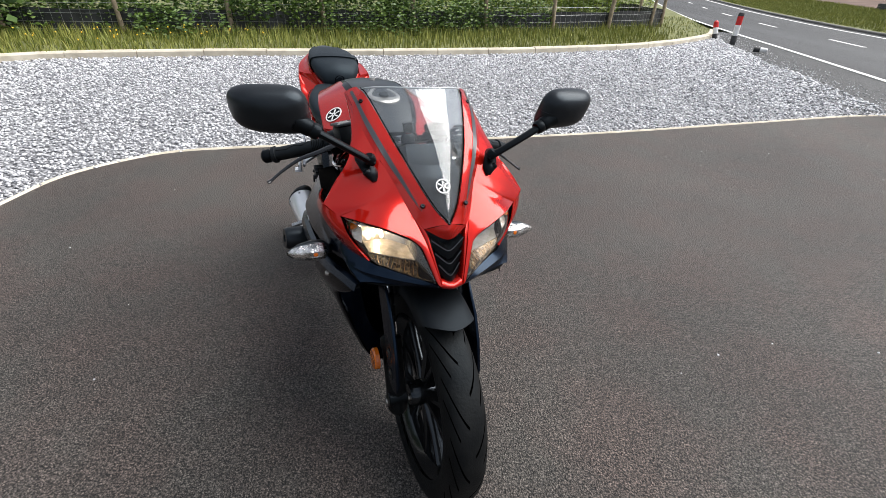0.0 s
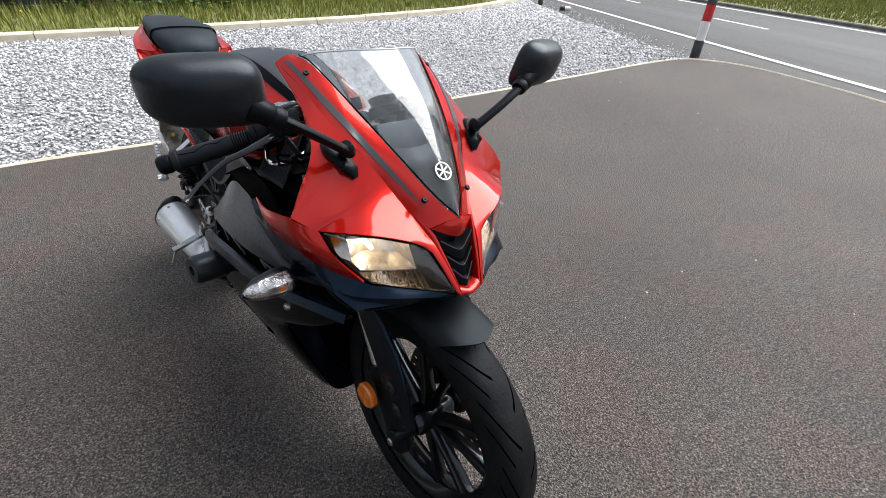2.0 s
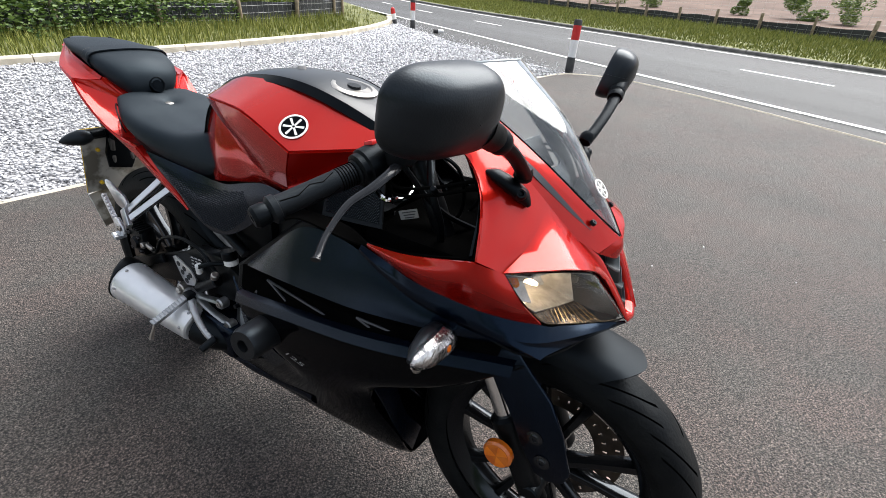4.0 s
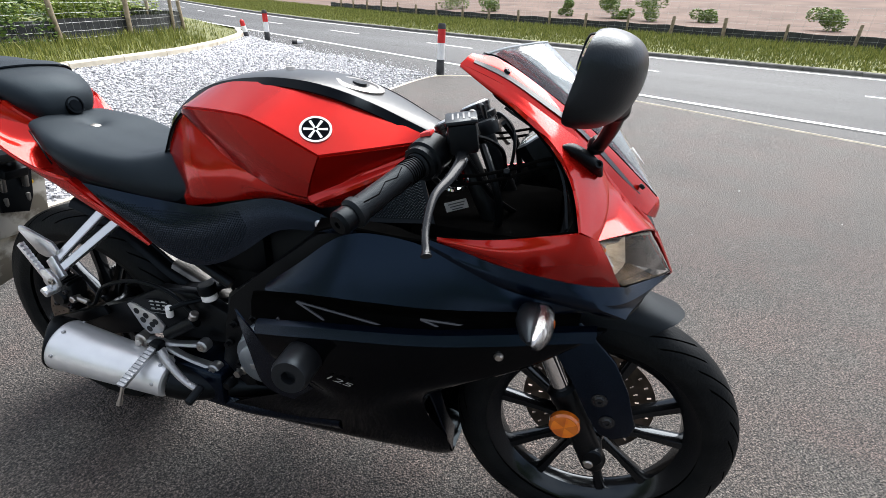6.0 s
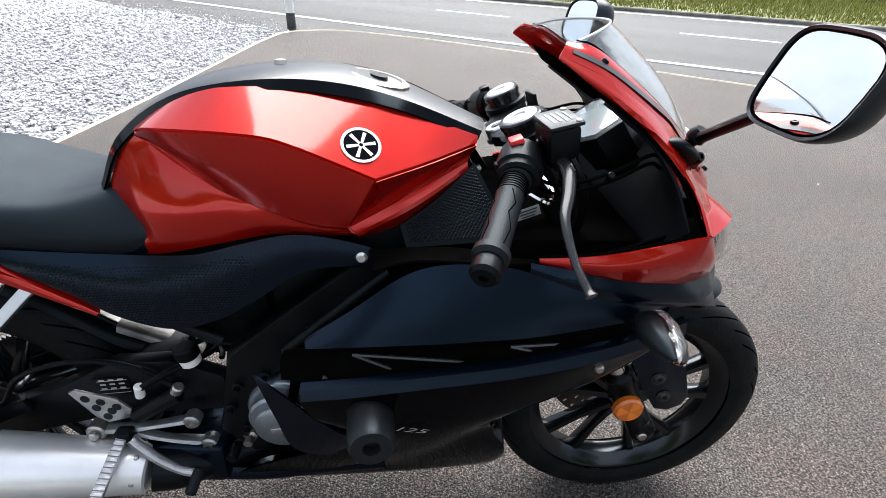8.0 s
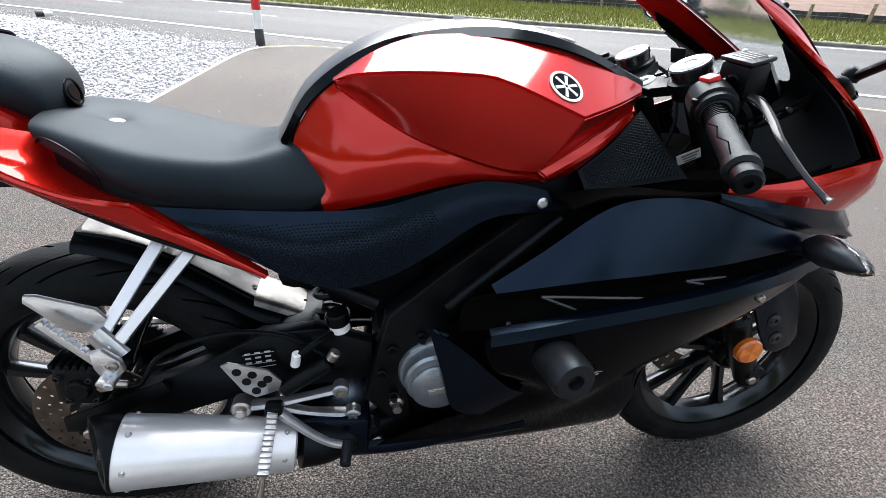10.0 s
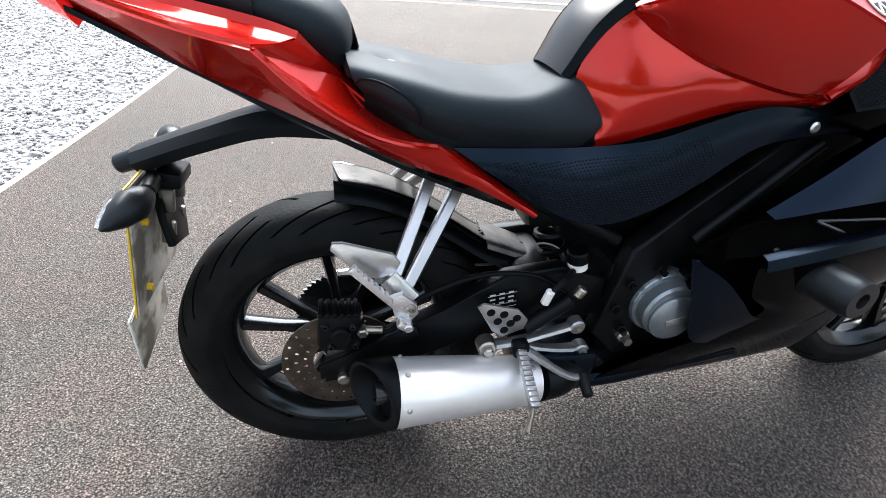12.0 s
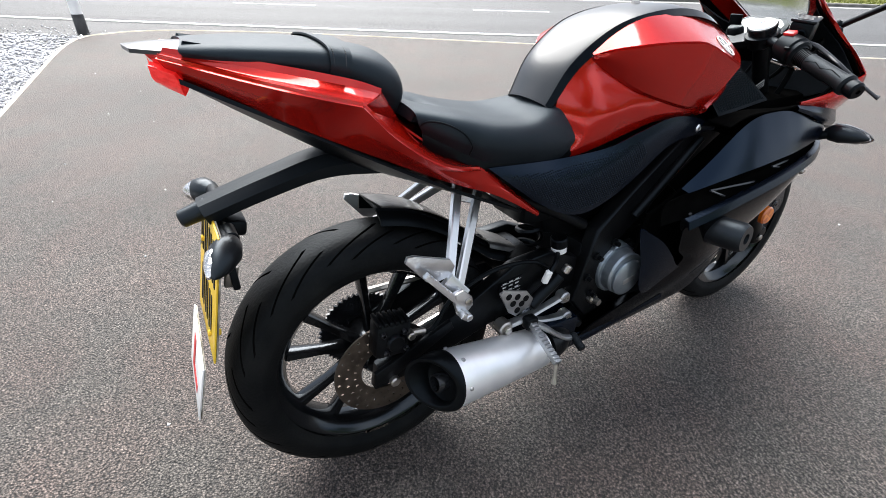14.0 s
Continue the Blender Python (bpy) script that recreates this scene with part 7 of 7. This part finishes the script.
for s, fl in ((-1, lambda q: q), (1, lambda q: moved(mirrored(q), Matrix.Translation((-0.002, 0.012, 0.020))))):
    ind = bpart("rear_indicator", fl(turned((-0.176, -0.072, 0.676), (-0.216, -0.152, 0.660), [(0.009, 0), (0.019, 0.16), (0.024, 0.38), (0.019, 0.66), (0.009, 0.9), (0.002, 1)], 20)), NYLON, "black turn signal pod")
    bpart("stalk", fl(rod((-0.178, -0.04, 0.680), (-0.177, -0.08, 0.678), 0.011)), PLASTIC, "", ind)
    bpart("lens", fl(turned((-0.189, -0.082, 0.674), (-0.222, -0.148, 0.661), [(0.005, 0), (0.014, 0.2), (0.019, 0.45), (0.013, 0.75), (0.003, 1)], 16)), SIGNAL, "clear turn signal lens", ind)

for ob in bike.children:
    if ob.name.split(".")[0] in ("plate_hanger", "number_plate", "learner_plate", "rear_indicator"):
        ob.location = (0.004, 0.018, -0.008)

# rear hugger, swinging arm
hug_line = [(0.080, 0.640), (0.140, 0.624), (0.200, 0.595), (0.265, 0.548), (0.334, 0.494), (0.385, 0.468), (0.430, 0.447)]
hug_rails = [[(x, y, z + d) for x, z in hug_line] for y, d in ((0.078, -0.034), (0.070, -0.006), (0.060, 0.000), (-0.004, 0.0), (-0.012, -0.004), (-0.028, -0.012), (-0.036, -0.024))]
hugger = bpart("rear_hugger", loft(hug_rails, 26, 3, 0.004), PLASTIC, "black rear wheel hugger")
plate_rails = [[(x, y, z + d) for x, z in hug_line] for y, d in ((0.060, 0.0040), (0.028, 0.0045), (-0.004, 0.0040), (-0.014, 0.001))]
bpart("hugger_trim", loft([[(x - 0.003 + 0.006 * k, y, z) for x, y, z in r] for k, r in enumerate(plate_rails)], 26, 2, 0.002), GALV, "dull grey metal plate along the hugger", hugger)
bpart("hugger_front", loft([[(x, y, z + d) for x, z in ((0.340, 0.496), (0.395, 0.470), (0.440, 0.446), (0.478, 0.420))] for y, d in ((0.060, 0.005), (0.028, 0.007), (-0.004, 0.007), (-0.020, 0.004), (-0.026, -0.006))], 14, 3, 0.003), GALV, "scuffed grey metal front section", hugger)
bpart("hugger_screw", turned((0.334, 0.014, 0.499), (0.335, 0.013, 0.507), [(0.011, 0), (0.010, 0.5), (0.006, 1), (0.003, 1), (0.003, 0.4), (0, 0.4)], 14), DARKMETAL, "", hugger)
bpart("hugger_mark", block((0.018, 0.006, 0.0012), 0.0004, pose(0.428, 0.022, 0.4635, 0, 28, 25)), GROOVE, "", hugger)
arm_o = [(0.02, 0.275), (0.03, 0.33), (0.10, 0.355), (0.25, 0.415), (0.36, 0.475), (0.46, 0.480), (0.55, 0.44), (0.55, 0.36), (0.45, 0.355), (0.30, 0.345), (0.12, 0.285)]
for s in (-1, 1):
    bpart("swinging_arm", plate(arm_o, 0.080 * s - 0.015, 0.080 * s + 0.015, 0.005), DARKMETAL, "black pressed steel swinging arm")
bpart("swinging_arm_bridge", block((0.08, 0.17, 0.07), 0.015, pose(0.42, 0, 0.43)), DARKMETAL)
stk = bpart("sticker", block((0.062, 0.0012, 0.036), 0, pose(0.352, -0.0962, 0.425, 0, -6, 0)), PLASTIC, "black label with pale print")
for r in range(3):
    for k in range(3):
        bpart("print_bar", block((0.010, 0.0006, 0.0034), 0, pose(0.334 + k * 0.017, -0.0970, 0.436 - r * 0.010 + k * 0.0018, 0, -6, 0)), LABELWHITE, "", stk)
for zz, w in ((0.4405, 0.054), (0.4195, 0.054), (0.4105, 0.054)):
    bpart("print_line", block((w, 0.0006, 0.0008), 0, pose(0.352, -0.0970, zz - 0.0045, 0, -6, 0)), LABELWHITE, "", stk)
cal = bpart("rear_caliper", block((0.075, 0.046, 0.085), 0.012, pose(0.062, -0.086, 0.402, 0, 8, 0)), DARKMETAL, "black finned rear brake caliper")
for k in range(6):
    bpart("fin", block((0.008, 0.044, 0.010), 0.002, pose(0.036 + k * 0.0115, -0.089, 0.447 - k * 0.0016)), DARKMETAL, "", cal)
for bx, bz in ((0.040, 0.425), (0.085, 0.418), (0.044, 0.378), (0.086, 0.375)):
    bpart("caliper_bolt", turned((bx, -0.105, bz), (bx, -0.116, bz), [(0.007, 0), (0.007, 0.6), (0.005, 1), (0.003, 1), (0.003, 0.5), (0, 0.5)], 12), DARKLEVER, "", cal)
bpart("piston_cover", turned((0.064, -0.105, 0.398), (0.064, -0.118, 0.398), [(0.020, 0), (0.020, 0.5), (0.016, 1), (0, 1)], 20), DARKMETAL, "", cal)
bpart("banjo_union", joined(rod((0.104, -0.100, 0.398), (0.135, -0.100, 0.392), 0.007), rod((0.100, -0.092, 0.398), (0.100, -0.114, 0.398), 0.010, 6)), STEEL, "", cal)
bpart("caliper_arm", plate([(0.015, 0.300), (0.045, 0.298), (0.20, 0.375), (0.192, 0.398), (0.018, 0.330)], -0.108, -0.096, 0.003), DARKMETAL, "", cal)
bpart("rear_brake_hose", sweep([(0.10, -0.095, 0.40), (0.15, -0.10, 0.39), (0.20, -0.10, 0.45), (0.30, -0.10, 0.485), (0.40, -0.105, 0.478), (0.47, -0.11, 0.43)], 0.0048, 8), PLASTIC)

# pillion footrest hangers
for s, fl in ((-1, lambda q: q), (1, mirrored)):
    hang = bpart("pillion_hanger", fl(joined(bar((0.250, -0.030, 0.678), (0.154, -0.160, 0.533), 0.021, 0.018, 0.013), bar((0.297, -0.036, 0.656), (0.171, -0.165, 0.519), 0.021, 0.018, 0.013), bar((0.232, -0.050, 0.650), (0.280, -0.056, 0.632), 0.016, 0.016, 0.010),
                                             bar((0.150, -0.158, 0.545), (0.180, -0.168, 0.505), 0.030, 0.034, 0.012))), ALU, "twin silver pillion footrest hanger")
    for x0, y0, z0, x1, y1, z1 in ((0.250, -0.030, 0.678, 0.154, -0.160, 0.533), (0.297, -0.036, 0.656, 0.171, -0.165, 0.519)):
        bpart("inlay", fl(bar((x0 * 0.7 + x1 * 0.3 + 0.0055, y0 * 0.7 + y1 * 0.3 - 0.0055, z0 * 0.7 + z1 * 0.3 - 0.0045), (x0 * 0.12 + x1 * 0.88 + 0.0055, y0 * 0.12 + y1 * 0.88 - 0.0055, z0 * 0.12 + z1 * 0.88 - 0.0045), 0.006, 0.006, 0.0020)), DARKLEVER, "", hang)
    bracket = plate([(0.150, 0.530), (0.168, 0.534), (0.188, 0.512), (0.190, 0.494), (0.174, 0.478), (0.158, 0.480), (0.152, 0.504)], -0.0055, 0.0055, 0.003, Matrix.Translation((0, 0.184 * s, 0)))
    bpart("peg_bracket", bracket, ALU, "", hang)
    bpart("peg_clevis", block((0.022, 0.024, 0.013), 0.003, pose(0.166, 0.194 * s, 0.484, 0, 40, 0)), ALU, "", hang)
    bpart("bracket_bolt", fl(turned((0.178, -0.190, 0.507), (0.178, -0.195, 0.507), [(0.008, 0), (0.008, 0.7), (0.005, 1), (0.0035, 1), (0.0035, 0.3), (0, 0.3)], 14)), STEEL, "", hang)
    bm = plate([(0.072, 0.600), (0.076, 0.611), (0.090, 0.610), (0.160, 0.583), (0.170, 0.566), (0.160, 0.548), (0.132, 0.543), (0.112, 0.550)], -0.004, 0.004, 0.002, Matrix.Translation((0, 0.152 * s, 0)))
    bpart("heel_plate", bm, ALU, "", hang)
    peg_bm = serrated((0.174, 0.186 * s, 0.492), (0.099, 0.176 * s, 0.581), 0.012, 0.011, 11, (0.78, 0, 0.62))
    bpart("footrest", peg_bm, ALU, "folded serrated footrest", hang)
    bpart("pivot", fl(rod((0.172, -0.176, 0.482), (0.172, -0.208, 0.482), 0.007, 12)), ALU, "", hang)

# silencer
can_a, can_b = Vector((0.405, -0.152, 0.268)), Vector((0.135, -0.181, 0.323))
can = bpart("silencer", turned(can_a, can_b, [(0.040, 0), (0.0455, 0.012), (0.0465, 0.03), (0.0535, 0.5), (0.0600, 0.985), (0.0585, 1.0)], 48), SILENCER, "brushed aluminium silencer")
can_axis = (can_b - can_a).normalized()
end_cap = bpart("end_cap", turned(can_b - can_axis * 0.004, can_b + can_axis * 0.034, [(0.0612, 0), (0.0618, 0.2), (0.0606, 0.55), (0.0585, 0.88), (0.0545, 1.0), (0.0490, 0.98), (0.0455, 0.88), (0.0400, 0.30), (0.0320, 0.16), (0, 0.16)], 44), PLASTIC, "black silencer end cap, cut off on the slant", can)
for v in end_cap.data.vertices:
    along_can = (v.co - can_b).dot(can_axis)
    v.co += can_axis * 0.53 * (v.co.y - can_b.y) * min(1, max(0, along_can / 0.034))
bpart("outlet", turned(can_b - can_axis * 0.002, can_b + can_axis * 0.026, [(0.019, 0), (0.019, 0.93), (0.0175, 1), (0.015, 1), (0.0145, 0.1), (0, 0.1)], 24), DARKLEVER, "burnt steel outlet pipe", end_cap)
can_m = along(can_b, can_a)
for a in (15, 72, 130, 190, 250, 310):
    for along_y, r in ((0.020, 0.0600), (0.258, 0.0468)):
        c, d = math.cos(radians(a)), math.sin(radians(a))
        bpart("rivet", moved(turned((r * c * 0.97, along_y, r * d * 0.97), ((r + 0.0022) * c, along_y, (r + 0.0022) * d), [(0.0048, 0), (0.0048, 0.4), (0.003, 1), (0, 1)], 10), can_m), CASTALU, "", can)
bpart("exhaust_pipe", sweep([(0.412, -0.151, 0.267), (0.46, -0.138, 0.256), (0.54, -0.09, 0.235), (0.66, -0.05, 0.225), (0.85, -0.03, 0.24), (0.98, 0, 0.33), (0.98, 0, 0.48)], [0.043, 0.041, 0.030, 0.026, 0.022, 0.020, 0.020], 20), DARKMETAL, "blackened exhaust pipe")

# frame, engine
bpart("inner_frame", plate([(0.48, 0.50), (0.42, 0.64), (0.50, 0.72), (0.66, 0.75), (0.86, 0.77), (0.96, 0.74), (0.84, 0.61), (0.70, 0.50), (0.60, 0.46)], -0.05, 0.05, 0.01), PLASTIC, "black inner frame and airbox side")
for s in (-1, 1):
    b = plate([(0.90, 0.715), (0.80, 0.700), (0.66, 0.580), (0.575, 0.515), (0.555, 0.42), (0.53, 0.33), (0.585, 0.265), (0.625, 0.275), (0.60, 0.36), (0.62, 0.455), (0.70, 0.515), (0.84, 0.625), (0.98, 0.70), (1.02, 0.78), (0.95, 0.79)], -0.02, 0.02, 0.008, Matrix.Translation((0, 0.100 * s, 0)))
    bpart("frame_beam", b, DARKMETAL, "black steel frame beam")
both("subframe_rail", sweep([(0.56, -0.085, 0.52), (0.42, -0.085, 0.60), (0.25, -0.08, 0.69)], 0.013, 10), DARKMETAL)
both("frame_tube", sweep([(0.86, -0.125, 0.69), (0.74, -0.128, 0.585), (0.68, -0.125, 0.53)], 0.011, 10), DARKMETAL)
bpart("engine_block", block((0.34, 0.20, 0.24), 0.03, pose(0.72, 0, 0.36)), DARKMETAL, "black engine block")
bpart("cylinder", block((0.13, 0.14, 0.16), 0.015, pose(0.87, 0, 0.46, 0, 35, 0)), DARKMETAL)
bpart("radiator", block((0.03, 0.26, 0.24), 0.008, pose(1.02, 0, 0.56, 0, 14, 0)), PLASTIC, "black radiator")
bpart("airbox", block((0.26, 0.15, 0.16), 0.03, pose(0.52, 0, 0.62)), PLASTIC)
eng = bpart("clutch_cover", turned((0.660, -0.09, 0.392), (0.660, -0.156, 0.392), [(0.066, 0), (0.066, 0.52), (0.0635, 0.58), (0.058, 0.60), (0.0565, 0.93), (0.052, 1.0), (0, 1.0)], 44), COVERALU, "silver cast engine cover")
bpart("cover_face", turned((0.662, -0.157, 0.382), (0.662, -0.164, 0.382), [(0.048, 0), (0.048, 0.5), (0.043, 1), (0, 1)], 32), COVERALU, "", eng)
bpart("print_bar", block((0.04, 0.002, 0.014), 0.001, pose(0.664, -0.1645, 0.378, 0, -10, 0)), CASTALU, "", eng)
for k in range(5):
    a = 0.9 + k * 0.75
    bpart("cover_bolt", turned((0.642 + 0.078 * math.cos(a), -0.115, 0.392 + 0.078 * math.sin(a)), (0.642 + 0.078 * math.cos(a), -0.138, 0.392 + 0.078 * math.sin(a)), [(0.010, 0), (0.010, 0.5), (0.006, 0.55), (0.006, 1)], 12), DARKMETAL, "", eng)
bpart("frame_bolt", turned((0.590, -0.115, 0.325), (0.590, -0.150, 0.325), [(0.014, 0), (0.014, 0.5), (0.009, 0.6), (0.009, 1)], 6), STEEL, "zinc frame bolt")
bpart("frame_bolt", turned((0.545, -0.115, 0.27), (0.545, -0.140, 0.27), [(0.013, 0), (0.013, 0.6), (0.009, 1)], 16), DARKMETAL)

bpart("collector_box", block((0.15, 0.20, 0.10), 0.014, pose(0.462, -0.045, 0.258, 0, 4, 0)), SATIN, "satin black exhaust collector box")
# rider footrest plate and rear brake pedal
fp = bpart("footrest_hanger", joined(sweep([(0.490, -0.122, 0.365), (0.42, -0.126, 0.354), (0.368, -0.128, 0.348)], [0.012, 0.010, 0.013], 8, flat=0.6),
                                     sweep([(0.508, -0.120, 0.300), (0.43, -0.126, 0.320), (0.368, -0.128, 0.348)], [0.013, 0.010, 0.013], 8, flat=0.6), sweep([(0.368, -0.128, 0.348), (0.318, -0.122, 0.342)], [0.012, 0.014], 8, smooth=False, flat=0.6),
                                     rod((0.490, -0.110, 0.365), (0.490, -0.135, 0.365), 0.015), rod((0.508, -0.108, 0.300), (0.508, -0.133, 0.300), 0.016)), CASTALU, "silver rider footrest hanger")
for bx, bz in ((0.490, 0.365), (0.508, 0.300)):
    bpart("hanger_screw", turned((bx, -0.134, bz), (bx, -0.138, bz), [(0.009, 0), (0.009, 1), (0.004, 1), (0.004, 0.3), (0, 0.3)], 14), STEEL, "", fp)
heel = plate([(0.298, 0.440), (0.310, 0.446), (0.372, 0.424), (0.392, 0.398), (0.385, 0.378), (0.345, 0.366), (0.326, 0.382)], -0.003, 0.003, 0.0015, Matrix.Translation((0, -0.127, 0)))
bpart("heel_guard", heel, CASTALU, "silver heel guard with black discs for its round holes", fp)
# black discs on the solid guard paint in the dark of its holes
for hx, hz in ((0.322, 0.426), (0.346, 0.418), (0.370, 0.406), (0.335, 0.404), (0.359, 0.396), (0.348, 0.382)):
    bpart("hole_disc", turned((hx, -0.1295, hz), (hx, -0.1308, hz), [(0.0078, 0), (0.0078, 1)], 14), DARKMETAL, "", fp)
bpart("hanger_bolt", joined(rod((0.318, -0.108, 0.344), (0.318, -0.138, 0.344), 0.018), rod((0.318, -0.138, 0.344), (0.318, -0.147, 0.344), 0.010, 6)), STEEL, "", fp)
f0, f1 = np.array((0.375, -0.148, 0.353)), np.array((0.370, -0.250, 0.314))
bpart("footrest", serrated(f0, f1, 0.012, 0.018, 12, (0.25, -0.1, 0.95)), CASTALU, "serrated silver footrest", fp)
bpart("footrest_clevis", block((0.03, 0.026, 0.03), 0.006, pose(0.376, -0.145, 0.348)), DARKMETAL, "", fp)
bpart("footrest_feeler", sweep([(0.370, -0.244, 0.312), (0.366, -0.251, 0.290), (0.360, -0.257, 0.266)], [0.004, 0.004, 0.0065], 8), STEEL, "", fp)
ped = bpart("brake_pedal", sweep([(0.372, -0.140, 0.350), (0.405, -0.158, 0.332), (0.440, -0.166, 0.302), (0.470, -0.168, 0.280), (0.498, -0.170, 0.272)], [0.012, 0.010, 0.009, 0.0085, 0.008], 8, flat=0.7), CASTALU, "silver rear brake pedal")
bpart("toe_rubber", rod((0.498, -0.164, 0.276), (0.494, -0.206, 0.262), 0.010), GRIPRUB, "", ped)
mcyl = bpart("rear_master_cylinder", rod((0.39, -0.122, 0.372), (0.475, -0.118, 0.425), 0.015), DARKMETAL, "rear brake master cylinder")
bpart("hose_union", rod((0.418, -0.13, 0.432), (0.425, -0.135, 0.462), 0.008), WHITE, "", mcyl)
bpart("hose_union", rod((0.478, -0.128, 0.438), (0.488, -0.13, 0.455), 0.010), STEEL, "", mcyl)
bpart("fluid_bottle", joined(rod((0.495, -0.085, 0.466), (0.493, -0.085, 0.482), 0.018, 20)), WHITE, "white brake fluid bottle")
bpart("bottle_cap", rod((0.493, -0.085, 0.482), (0.490, -0.085, 0.506), 0.0205, 20), PLASTIC, "black bottle cap")
bpart("bottle_hose", sweep([(0.490, -0.088, 0.470), (0.455, -0.120, 0.468), (0.425, -0.135, 0.455)], 0.006, 8), PLASTIC)
bpart("shock_spring", joined(*[sweep([(0.475 + 0.03 * math.cos(a), 0.03 * math.sin(a), 0.40 + a * 0.006) for a in np.linspace(0, 28, 120)], 0.006, 6, n=120)]), DARKMETAL, "black suspension spring")
# maker's label inside the fairing
lab = bpart("label", block((0.040, 0.0015, 0.016), 0, pose(1.064, -0.112, 0.785, 0, -22, 0)), PRINT, "small pale label inside the fairing")
for k in range(3):
    bpart("print_bar", block((0.030 - 0.005 * k, 0.001, 0.0018), 0, pose(1.064 + 0.0015 * k, -0.1130, 0.7895 - k * 0.0045, 0, -22, 0)), STRIPE, "", lab)
# side stand
bpart("side_stand", joined(sweep([(0.56, 0.10, 0.26), (0.60, 0.17, 0.13), (0.62, 0.225, 0.016)], [0.013, 0.011, 0.011], 10), rod((0.60, 0.225, 0.010), (0.65, 0.235, 0.010), 0.012)), DARKMETAL, "black side stand on the tarmac")
